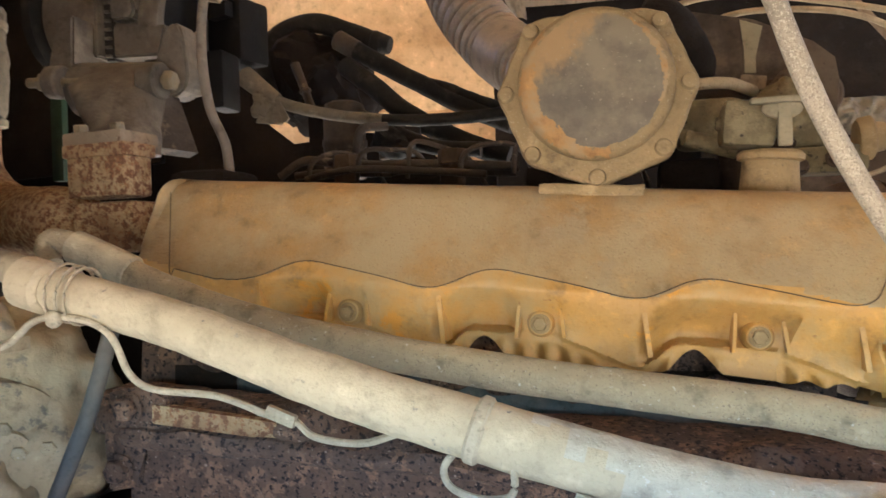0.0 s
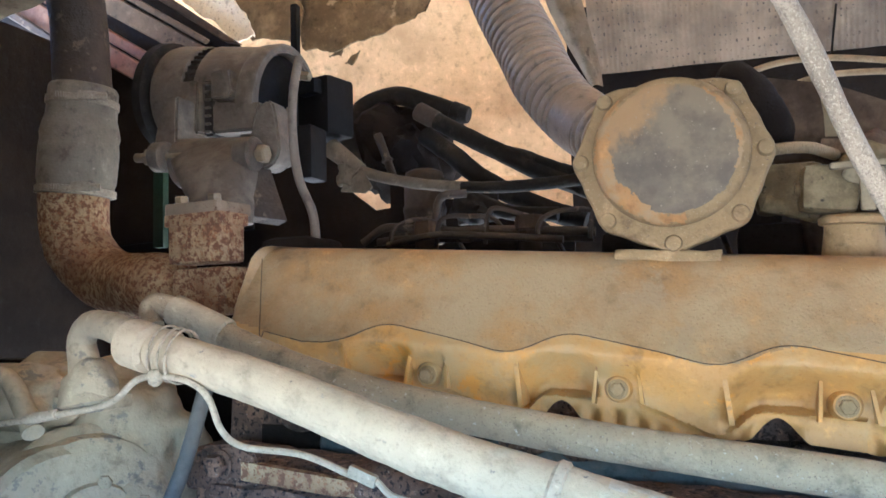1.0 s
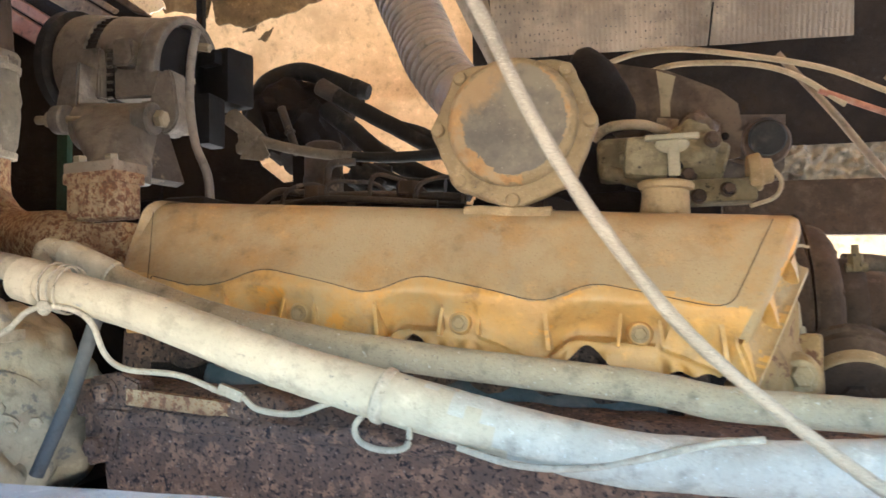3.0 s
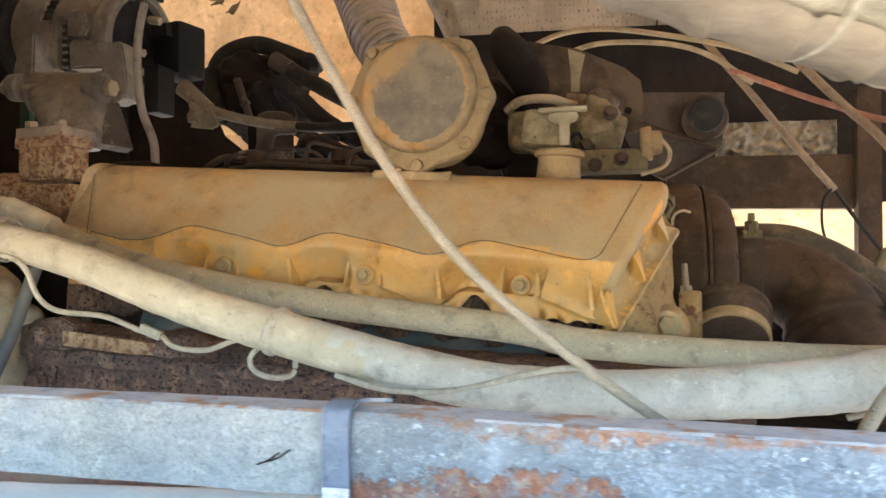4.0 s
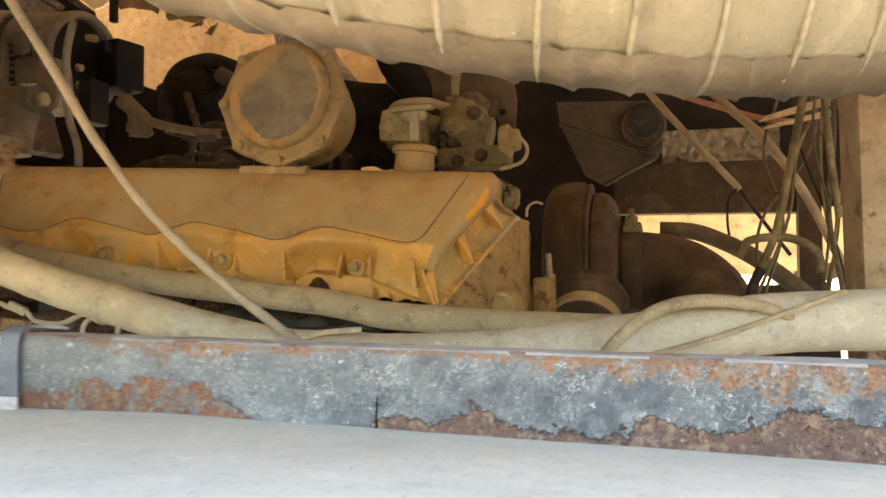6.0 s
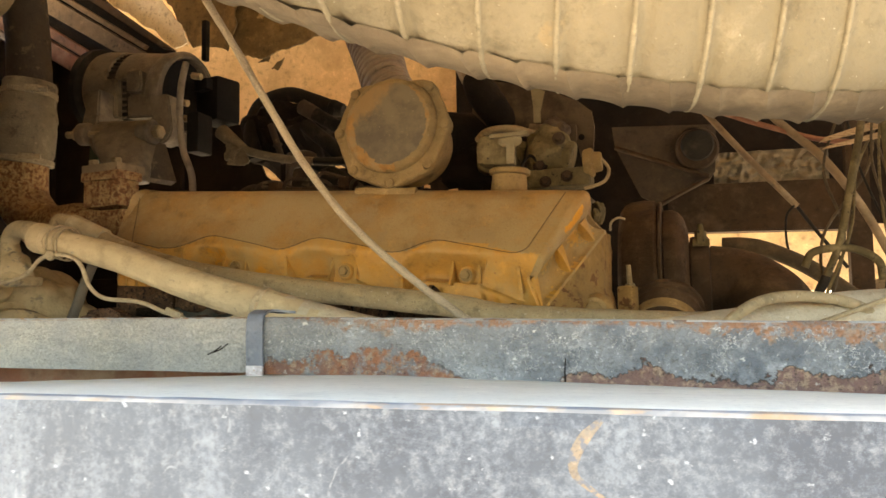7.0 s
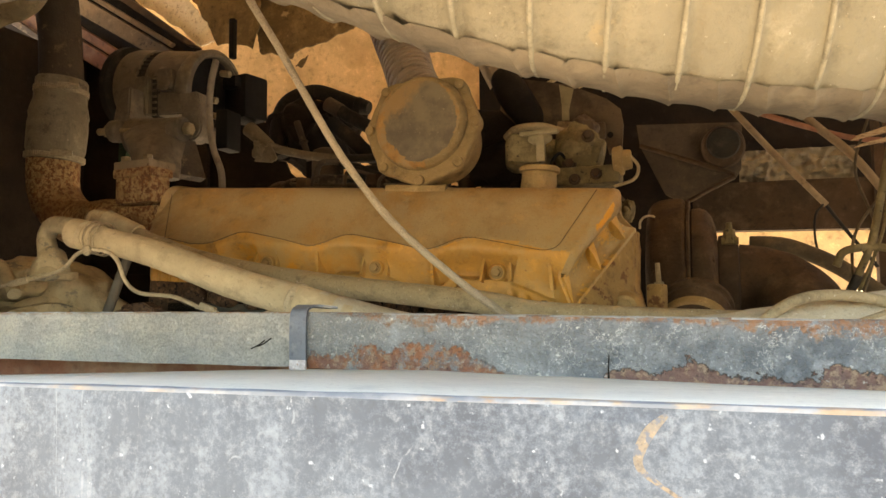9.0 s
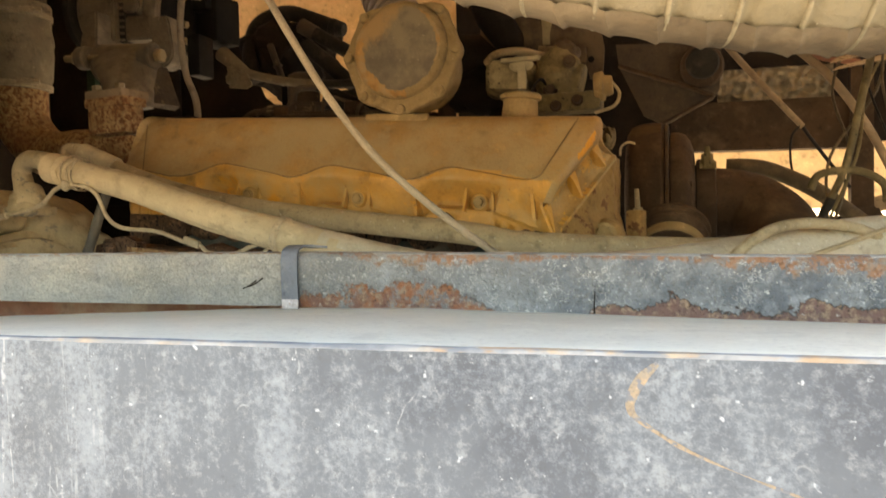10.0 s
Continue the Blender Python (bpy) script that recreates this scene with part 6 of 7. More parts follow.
for p, r, h in (((0.107, 0.820, 1.312), 0.010, 0.010), ((0.144, 0.820, 1.363), 0.009, 0.010), ((0.160, 0.800, 1.286), 0.008, 0.012), ((0.120, 0.800, 1.278), 0.008, 0.010)):
    bolt(gov, p, (0.1, -1, 0.1), r, h, r * 1.4, brown_steel)
b = bmesh.new()
tube(b, [(0.085, 0.800, 1.275), (0.078, 0.790, 1.308), (0.092, 0.800, 1.330), (0.102, 0.820, 1.321)], 0.003, 8)
part("lead", b, black_dusty, gov)
b = bmesh.new()
lump(b, (0.128, 0.870, 1.388), (0.028, 0.03, 0.03), 0.3, 40, 4)
part("rust_lobe", b, plate_mat, gov, "rust-brown lobe")
plate_thing = thing("bracket_plate", (0.1, 0.93, 1.30), "brown primed steel bracket plate with bolt hole", "bracket")
b = bmesh.new()
P = [(-0.049, 0.925, 1.532), (0.089, 0.925, 1.500), (0.167, 0.925, 1.462), (0.194, 0.925, 1.438), (0.199, 0.925, 1.407), (0.195, 0.925, 1.352), (0.170, 0.925, 1.347), (0.163, 0.925, 1.376), (0.010, 0.925, 1.391), (-0.056, 0.925, 1.460)]
plate(b, [(p[0], p[2]) for p in P], 0.925, 0.008)
steel_plate = part("plate", b, plate_mat, plate_thing, smooth=False)
b = bmesh.new()
lathe(b, (0.173, 0.924, 1.386), AXIS, [(0.0062, 0), (0.0062, 0.0012)], 20)
part("bolt_hole", b, dark_iron, steel_plate)
b = bmesh.new()
Q = [(0.071, 0.922, 1.501), (0.101, 0.922, 1.489), (0.091, 0.922, 1.446), (0.091, 0.922, 1.424), (0.076, 0.922, 1.425), (0.076, 0.922, 1.456)]
plate(b, [(p[0], p[2]) for p in Q], 0.9225, 0.002)
part("paint_run", b, pale_paint, steel_plate, "pale run of paint")
b = bmesh.new()
box(b, (0.085, 0.912, 1.408), (0.034, 0.012, 0.020), 0.002, Matrix.Rotation(radians(8), 4, "Y"))
part("tab", b, frame_tan, plate_thing)
b = bmesh.new()
box(b, (0.128, 0.915, 1.394), (0.075, 0.016, 0.035), 0.006)
part("rear_lug", b, plate_mat, plate_thing)

b = bmesh.new()
tube(b, [(-0.052, 0.902, 1.536), (-0.046, 0.90, 1.526), (-0.028, 0.895, 1.496), (-0.008, 0.900, 1.466), (0.004, 0.915, 1.445), (0.008, 0.95, 1.425)], [0.010, 0.024, 0.033, 0.034, 0.032, 0.030], 28, 10, wobble=0.002)
solid("crossover_pipe", b, dark_iron, "dark oily pipe elbow beside the inlet housing", "pipe")
b = bmesh.new()
tube(b, [(-0.030, 0.87, 1.385), (-0.009, 0.86, 1.398), (0.019, 0.86, 1.402), (0.049, 0.862, 1.400), (0.069, 0.88, 1.396), (0.085, 0.91, 1.396)], 0.0075, 16, 30, ridge=(0.0035, 0.0007, 1.5, True))
solid("braided_hose", b, hose_grey, "short braided grey hose beside the filler", "hose")

# ---- rear of the engine: exhaust, mount, crossmember ----
exhaust = thing("turbocharger", (0.38, 1.1, 0.92), "brown scaled turbocharger with band clamp and outlet elbow", "turbocharger")
TURBO = Vector((0.0, 1.16, 1.10))
b = bmesh.new()
lathe(b, TURBO + Vector((0.228, 0, 0)), (1, 0, 0), [(0.120, -0.004), (0.158, 0.0), (0.172, 0.010), (0.178, 0.026), (0.180, 0.052), (0.178, 0.072), (0.170, 0.079)], 64)
for v in b.verts:
    v.co += (v.co - TURBO - Vector((v.co.x, 0, 0))).normalized() * 0.003 * noise.noise(v.co * 24)
part("compressor_scroll", b, brown_pipe, exhaust)
b = bmesh.new()
lathe(b, TURBO + Vector((0.307, 0, 0)), (1, 0, 0), [(0.166, 0.0), (0.176, 0.002), (0.176, 0.007), (0.166, 0.009)], 64)
part("seam_ring", b, brown_pipe, exhaust)
b = bmesh.new()
lathe(b, TURBO + Vector((0.315, 0, 0)), (1, 0, 0), [(0.150, 0.0), (0.156, 0.004), (0.157, 0.020), (0.151, 0.034), (0.136, 0.045), (0.112, 0.052), (0.092, 0.054)], 64)
for v in b.verts:
    v.co += (v.co - TURBO - Vector((v.co.x, 0, 0))).normalized() * 0.003 * noise.noise(v.co * 24 + Vector((5, 0, 0)))
turbine = part("turbine_scroll", b, brown_pipe, exhaust)
for a in (20, 75, 130, 165, 200, 250, 300):
    w = radians(a)
    d = Vector((0, math.cos(w), math.sin(w)))
    bolt(turbine, TURBO + Vector((0.352, 0, 0)) + d * 0.130, (1, 0, 0), 0.008, 0.008, 0.011, brown_pipe)
b = bmesh.new()
lathe(b, TURBO + Vector((0.367, 0, 0)), (1, 0, 0), [(0.084, -0.008), (0.084, 0.003), (0.093, 0.004), (0.095, 0.008), (0.095, 0.038), (0.093, 0.042), (0.086, 0.044)], 56)
band_clamp = part("band_clamp", b, brown_steel, exhaust, "flat brown band clamp")
b = bmesh.new()
rod(b, (0.393, 1.083, 1.170), (0.393, 1.083, 1.200), 0.013, 0.012, sides=6)
rod(b, (0.393, 1.083, 1.195), (0.393, 1.083, 1.215), 0.007, 0.006, 10)
rod(b, (0.377, 1.083, 1.176), (0.411, 1.083, 1.176), 0.008, 0.008, 12)
part("clamp_nut", b, olive, band_clamp, "dusty olive clamp nut")
b = bmesh.new()
tube(b, [(0.404, 1.16, 1.098), (0.445, 1.158, 1.092), (0.490, 1.145, 1.072), (0.524, 1.105, 1.035), (0.538, 1.050, 0.985), (0.546, 0.995, 0.930), (0.548, 0.970, 0.82)], [0.076, 0.077, 0.080, 0.083, 0.084, 0.085, 0.086], 36, 12, wobble=0.0016)
part("outlet_pipe", b, brown_pipe, exhaust)
RING_AX = Vector((0.12, -0.62, -0.77)).normalized()
b = bmesh.new()
lathe(b, Vector((0.531, 1.075, 1.008)), RING_AX, [(0.080, -0.004), (0.090, 0.0), (0.092, 0.004), (0.092, 0.016), (0.088, 0.020), (0.088, 0.030), (0.091, 0.034), (0.091, 0.046), (0.085, 0.050)], 48)
part("joint_ring", b, brown_pipe, exhaust)

filt = thing("canister", (0.331, 0.870, 0.954), "brown dusty cylindrical canister with ribbed rim", "canister")
b = bmesh.new()
o = Vector((0.326, 0.885, 1.032))
CAN = Vector((-0.06, -0.80, -0.60)).normalized()
lathe(b, o - CAN * 0.02, CAN, [(0.052, 0), (0.064, 0.005), (0.0672, 0.009), (0.0672, 0.018), (0.062, 0.021), (0.0605, 0.027), (0.064, 0.030), (0.064, 0.036), (0.060, 0.041), (0.059, 0.075), (0.056, 0.081), (0.025, 0.084)], 48)
part("body", b, brown_pipe, filt)
b = bmesh.new()
lathe(b, o + CAN * 0.030, CAN, [(0.0592, 0.006), (0.0608, 0.008), (0.0608, 0.027), (0.0592, 0.029)], 48)
part("band", b, cap_dust, filt, "worn yellow band")
b = bmesh.new()
lathe(b, o + CAN * 0.063, CAN, [(0.020, 0), (0.018, 0.006), (0.011, 0.008)], sides=6)
part("hex_end", b, brown_pipe, filt)
b = bmesh.new()
rod(b, (0.262, 0.882, 1.060), (0.259, 0.882, 1.122), 0.006, 0.0045, 10)
rod(b, (0.262, 0.882, 1.072), (0.261, 0.882, 1.086), 0.010, 0.010, sides=6)
part("stud", b, steel_bolt, filt)

mount = thing("mount_bracket", (0.356, 2.000, 1.456), "dark steel gusset bracket with large bolt", "bracket")
b = bmesh.new()
P = [(0.129, 2.020, 1.666), (0.466, 2.020, 1.645), (0.457, 2.020, 1.489), (0.437, 2.020, 1.459), (0.278, 2.020, 1.386), (0.217, 2.020, 1.420), (0.138, 2.020, 1.593)]
plate(b, [(p[0], p[2]) for p in P], 2.02, 0.012)
gusset = part("gusset", b, gusset_mat, mount, smooth=False)
b = bmesh.new()
rod(b, (0.140, 2.000, 1.589), (0.437, 2.000, 1.470), 0.008, 0.008, 8)
rod(b, (0.437, 2.000, 1.466), (0.279, 2.000, 1.384), 0.007, 0.007, 8)
part("flange_edge", b, brown_steel, gusset)
b = bmesh.new()
rod(b, (0.404, 2.000, 1.582), (0.405, 1.950, 1.565), 0.054, 0.052, 28)
part("large_bolt", b, black_dusty, gusset)
b = bmesh.new()
rod(b, (0.404, 2.010, 1.570), (0.404, 1.970, 1.555), 0.068, 0.068, 28)
part("bushing", b, brown_steel, mount)

b = bmesh.new()
q = [(0.30, 2.150, 1.470), (0.877, 2.150, 1.460), (0.876, 2.150, 1.291), (0.30, 2.150, 1.305)]
plate(b, [(p[0], p[2]) for p in q], 2.15, 0.08)
bmesh.ops.bevel(b, geom=list(b.edges), offset=0.006, segments=2, affect="EDGES")
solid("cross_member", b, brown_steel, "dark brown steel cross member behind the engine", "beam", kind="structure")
b = bmesh.new()
q = [(0.861, 2.120, 1.661), (0.927, 2.120, 1.657), (0.920, 2.120, 0.837), (0.854, 2.120, 0.835)]
plate(b, [(p[0], p[2]) for p in q], 2.12, 0.05)
solid("upright_post", b, brown_steel, "brown steel upright post by the firewall", "post", kind="structure")
b = bmesh.new()
plate(b, [(0.667, 1.045), (0.69, 1.064), (0.74, 1.058), (0.772, 1.082), (0.823, 1.088), (0.842, 1.05), (0.859, 1.023), (0.865, 0.0), (0.66, 0.0)], 1.60, 0.05)
bmesh.ops.bevel(b, geom=list(b.edges), offset=0.006, segments=2, affect="EDGES")
solid("frame_leg", b, brown_steel, "rust-brown steel leg behind the turbocharger outlet", "leg", kind="structure")
b = bmesh.new()
box(b, (0.745, 0.56, 1.26), (0.165, 0.10, 0.62), 0.012)
solid("side_post", b, frame_tan, "broad dusty tan steel post beside the engine bay", "post", kind="structure")
b = bmesh.new()
bmesh.ops.create_grid(b, x_segments=90, y_segments=30, size=0.5)
for v in b.verts:
    x, z = 0.64 + v.co.x * 0.366, 1.526 + v.co.y * 0.11 - 0.008 * v.co.x
    q = Vector((x, 0, z))
    v.co = Vector((x, 2.20 + 0.026 * abs(noise.noise(q * 22)) + 0.009 * noise.noise(q * 55), z))
solid("foil_pad", b, foil, "crinkled silver foil insulation pad", "insulation")
hose_brown = material("grimy_brown_rubber", (0.05, 0.036, 0.02), (0.075, 0.054, 0.03), 0.75, dust=(0.13, 0.095, 0.055), dust_at=0.6, dust_scale=18)
for k, (pts, r, m) in enumerate((
        ([(0.331, 1.350, 1.633), (0.429, 1.350, 1.506), (0.514, 1.400, 1.410), (0.626, 1.450, 1.288)], 0.008, frame_tan),
        ([(0.620, 1.450, 1.296), (0.673, 1.450, 1.214), (0.731, 1.450, 1.131)], 0.0045, black_dusty),
        ([(0.491, 1.200, 1.534), (0.580, 1.200, 1.433), (0.652, 1.200, 1.357), (0.722, 1.200, 1.245), (0.785, 1.200, 1.105)], 0.009, frame_tan),
        ([(0.374, 1.200, 1.514), (0.506, 1.200, 1.454), (0.570, 1.200, 1.428), (0.642, 1.200, 1.401), (0.713, 1.200, 1.387)], 0.006, red_strip),
        ([(0.620, 1.445, 1.290), (0.600, 1.44, 1.262), (0.597, 1.44, 1.205), (0.601, 1.40, 1.150)], 0.003, black_dusty),
        ([(0.713, 0.950, 1.466), (0.716, 0.950, 1.365), (0.721, 0.950, 1.284), (0.735, 0.970, 1.176)], 0.006, olive),
        ([(0.706, 1.000, 1.481), (0.687, 1.000, 1.368), (0.669, 1.000, 1.284), (0.642, 1.000, 1.161), (0.615, 1.000, 1.094)], 0.007, olive),
        ([(0.445, 1.39, 1.193), (0.500, 1.39, 1.190), (0.547, 1.39, 1.178), (0.626, 1.39, 1.139), (0.700, 1.39, 1.085), (0.781, 1.39, 1.013), (0.84, 1.39, 0.95)], 0.019, hose_brown),
        ([(0.579, 1.000, 1.113), (0.597, 1.000, 1.142), (0.659, 1.000, 1.146), (0.703, 1.000, 1.122), (0.711, 1.000, 1.085)], 0.0075, olive),
        ([(0.615, 1.000, 1.094), (0.597, 1.000, 1.046), (0.623, 1.000, 1.009)], 0.009, black_dusty))):
    b = bmesh.new()
    tube(b, pts, r, 10)
    solid("loom_wire", b, m, "dusty wire hanging behind the engine", "wire", "hanging wires")

splinter_mat = material("splintered_tan_wood", (0.42, 0.29, 0.17), (0.34, 0.22, 0.12), 0.9, stretch=(1, 6, 6), speck=(0.2, 0.12, 0.06), speck_at=0.6, speck_scale=120)
for p, q, w in (((0.628, 1.07, 1.372), (0.775, 1.07, 1.404), 0.010), ((0.634, 1.075, 1.357), (0.752, 1.075, 1.377), 0.006)):
    b = bmesh.new()
    p, q = Vector(p), Vector(q)
    slab(b, [p - Vector((0, 0, w * 0.4)), q - Vector((0, 0, w)), q + Vector((0, 0, w)), p + Vector((0.012, 0, w * 0.5))], -0.012)
    solid("wood_strip", b, splinter_mat, "splintered tan wooden strip behind the engine", "strip", "wooden strips", smooth=False)

rnd = random.Random(5)
W0, W1 = Vector((0.669, 1.050, 1.370)), Vector((0.759, 1.050, 1.365))
L0, L1 = Vector((0.588, 1.000, 1.046)), Vector((0.761, 1.000, 1.048))
for k in range(9):
    p, q = W0.lerp(W1, rnd.random()), L0.lerp(L1, rnd.random())
    p = p + Vector((0, 0.1 * rnd.random(), 0.06))
    mids = [p.lerp(q, f) + Vector((rnd.uniform(-0.03, 0.03), rnd.uniform(-0.03, 0.03), 0)) for f in (0.3, 0.65)]
    b = bmesh.new()
    tube(b, [p, mids[0], mids[1], q, q + Vector((rnd.uniform(-0.03, 0.03), 0.02, -0.05))], rnd.choice((0.0025, 0.003, 0.0045)), 8, 8)
    solid("loom_wire", b, rnd.choice((hose_brown, olive, hose_brown, black_dusty)), "dusty wire hanging behind the engine", "wire", "hanging wires")
b = bmesh.new()
tube(b, [(-0.088, 1.300, 1.594), (0.016, 1.300, 1.640), (0.115, 1.300, 1.648), (0.239, 1.300, 1.627), (0.404, 1.300, 1.583), (0.524, 1.300, 1.524)], 0.006, 10)
solid("grey_tube", b, hose_grey, "thin grey tube running under the hood", "tube")
b = bmesh.new()
tube(b, [(0.011, 1.200, 1.553), (0.094, 1.200, 1.583), (0.174, 1.200, 1.585), (0.269, 1.200, 1.572), (0.342, 1.200, 1.542), (0.419, 1.200, 1.483)], 0.0055, 10)
solid("grey_tube", b, hose_grey, "thin grey tube running under the hood", "tube")

# ---- frame strips at the upper front of the bay ----
def strip(name, corners, y, depth, mat, label, category, kind="", group=""):
    b = bmesh.new()
    plate(b, [(p[0], p[2]) for p in corners], y, depth)
    bmesh.ops.bevel(b, geom=list(b.edges), offset=0.004, segments=1, affect="EDGES")
    return solid(name, b, mat, label, category, group, kind, smooth=False)


dull_red = material("dull_red_oxide", (0.17, 0.082, 0.052), (0.115, 0.060, 0.040), 0.8, dust=(0.21, 0.135, 0.09), dust_at=0.58, dust_scale=6)
dull_tan = material("dull_tan_steel", (0.14, 0.098, 0.06), (0.10, 0.07, 0.044), 0.85, stain=(0.05, 0.034, 0.022), stain_at=0.62)
# near-black sheet added to give the upper corner its shade
strip("dark_upper_sheet", [(-2.75, 1.800, 2.80), (-2.40, 1.800, 2.785), (-2.272, 1.800, 2.725), (-1.826, 1.800, 2.307), (-1.513, 1.800, 2.079), (-1.465, 1.800, 1.943), (-1.462, 1.800, 1.462), (-2.75, 1.800, 1.40)], 1.80, 0.02, dark_iron,
      "near-black sheet added for the shade behind the front strips", "panel", "structure")
for q, y, depth, m, lab in (
        ([(-2.952, 1.700, 2.724), (-2.945, 1.700, 2.609), (-1.649, 1.700, 1.854), (-1.650, 1.700, 1.915)], 1.70, 0.05, dull_red, "red oxide steel strip under the hood"),
        ([(-2.986, 1.720, 2.805), (-2.983, 1.720, 2.754), (-1.667, 1.720, 1.934), (-1.667, 1.720, 1.973)], 1.72, 0.04, dull_red, "red oxide steel strip under the hood"),
        ([(-2.618, 1.740, 2.697), (-2.613, 1.740, 2.596), (-1.617, 1.740, 2.005), (-1.596, 1.740, 2.059)], 1.74, 0.03, dull_tan, "tan steel strip under the hood"),
        ([(-2.286, 1.720, 2.533), (-2.284, 1.720, 2.503), (-1.585, 1.720, 2.062), (-1.570, 1.720, 2.075)], 1.72, 0.02, dull_tan, "grey steel strip under the hood"),
        ([(-2.307, 1.760, 2.642), (-2.171, 1.760, 2.514), (-1.541, 1.760, 2.077), (-1.481, 1.760, 2.061), (-1.792, 1.760, 2.285)], 1.76, 0.03, brown_steel, "brown steel strip under the hood"),
        ([(-2.559, 1.660, 2.411), (-2.557, 1.660, 2.368), (-2.154, 1.660, 2.120), (-2.155, 1.660, 2.148)], 1.66, 0.03, alloy_dark, "dark steel strip under the hood"),
        ([(-2.489, 1.620, 2.035), (-2.487, 1.620, 1.991), (-2.124, 1.620, 1.815), (-2.125, 1.620, 1.853)], 1.62, 0.03, brown_steel, "brown steel strip under the hood")):
    strip("hood_strip", q, y, depth, m, lab, "strip", "", "hood strips")


def ragged(corners, amp, seed, n=14):
    """An (x, z) outline torn along its edges."""
    out = []
    pts = [Vector((p[0], p[2])) for p in corners]
    for i, p in enumerate(pts):
        q = pts[(i + 1) % len(pts)]
        d = (q - p).normalized()
        for k in range(n):
            c = p.lerp(q, k / n)
            w = amp * (noise.noise(Vector((c.x * 14, c.y * 14, seed))) + 0.6 * noise.noise(Vector((c.x * 45, c.y * 45, seed))))
            out.append(c + Vector((-d.y, d.x)) * w)
    return [(p.x, p.y) for p in out]


# brown of the liner's stain, darkened further for the shade beside the torn lip
stain_and_shade = material("stained_shaded_liner", (0.15, 0.108, 0.054), (0.10, 0.073, 0.038), 0.95, dust=(0.25, 0.18, 0.095), dust_at=0.58, dust_scale=7, stain=(0.33, 0.25, 0.145), stain_at=0.64, stain_scale=9)
pale_liner = material("pale_woven_liner", (0.84, 0.76, 0.60), (0.76, 0.67, 0.50), 0.9, through_light=0.2, speck=(0.45, 0.36, 0.24), speck_at=0.62, speck_scale=110)
for q, y, m, lab, sd in (([(-2.005, 1.840, 2.478), (-1.861, 1.840, 2.337), (-1.697, 1.840, 2.222), (-1.533, 1.840, 2.099), (-1.471, 1.840, 2.110), (-1.511, 1.840, 2.193), (-1.595, 1.840, 2.285), (-1.712, 1.840, 2.426)], 1.84, pale_liner, "pale torn lip of the hood liner", 1.0),
                         ([(-1.996, 2.220, 2.672), (-1.805, 2.220, 2.381), (-1.739, 2.220, 2.260), (-1.624, 2.220, 2.253), (-1.549, 2.220, 2.216), (-1.511, 2.220, 2.336), (-1.523, 2.220, 2.587)], 2.22, stain_and_shade, "dark torn hood liner, stained, with shade painted in", 2.0),
                         ([(-1.572, 2.260, 2.638), (-1.560, 2.260, 2.313), (-1.523, 2.260, 2.205), (-1.424, 2.260, 2.177), (-1.233, 2.260, 2.212), (-1.027, 2.260, 2.278), (-0.911, 2.260, 2.517)], 2.26, stain_and_shade, "dark torn hood liner, stained, with shade painted in", 3.0),
                         ([(-1.435, 2.280, 2.171), (-1.374, 2.280, 2.203), (-1.382, 2.280, 2.164)], 2.28, stain_and_shade, "dark torn hood liner, stained, with shade painted in", 4.0),
                         ([(-1.367, 2.280, 2.135), (-1.302, 2.280, 2.176), (-1.338, 2.280, 2.127)], 2.28, stain_and_shade, "dark torn hood liner, stained, with shade painted in", 5.0)):
    b = bmesh.new()
    plate(b, ragged(q, 0.014, sd), y, 0.008)
    bmesh.ops.triangulate(b, faces=[f for f in b.faces if len(f.verts) > 4])
    solid("hood_liner", b, m, lab, "hood liner", "hood liners", smooth=False)
b = bmesh.new()
box(b, (-1.310, 1.200, 1.481), (0.03, 0.02, 0.25), 0.003)
solid("green_post", b, green_paint, "dark green painted steel post", "post")
b = bmesh.new()
box(b, (-0.999, 1.300, 1.871), (0.017, 0.02, 0.125), 0.003)
solid("hood_stop", b, black, "black rubber hood stop", "stop")
drain_grey = material("grey_plastic_hose", (0.075, 0.072, 0.065), (0.105, 0.098, 0.088), 0.8, spec=0.1, dust=(0.14, 0.125, 0.10), dust_at=0.6)
b = bmesh.new()
tube(b, [(-0.623, 0.470, 1.129), (-0.620, 0.450, 1.095), (-0.624, 0.430, 1.041), (-0.638, 0.420, 0.996), (-0.658, 0.410, 0.941)], 0.0085, 12)
solid("drain_hose", b, drain_grey, "grey hose beside the compressor", "hose")

# ---- fabric air duct in the foreground ----
duct = thing("air_duct", (0.35, -0.08, 1.16), "large dusty beige fabric air duct with spiral ribs", "duct")
b = bmesh.new()
rings = []
STEPS, SEG = 480, 80


def power(v, e):
    return math.copysign(abs(v) ** e, v)


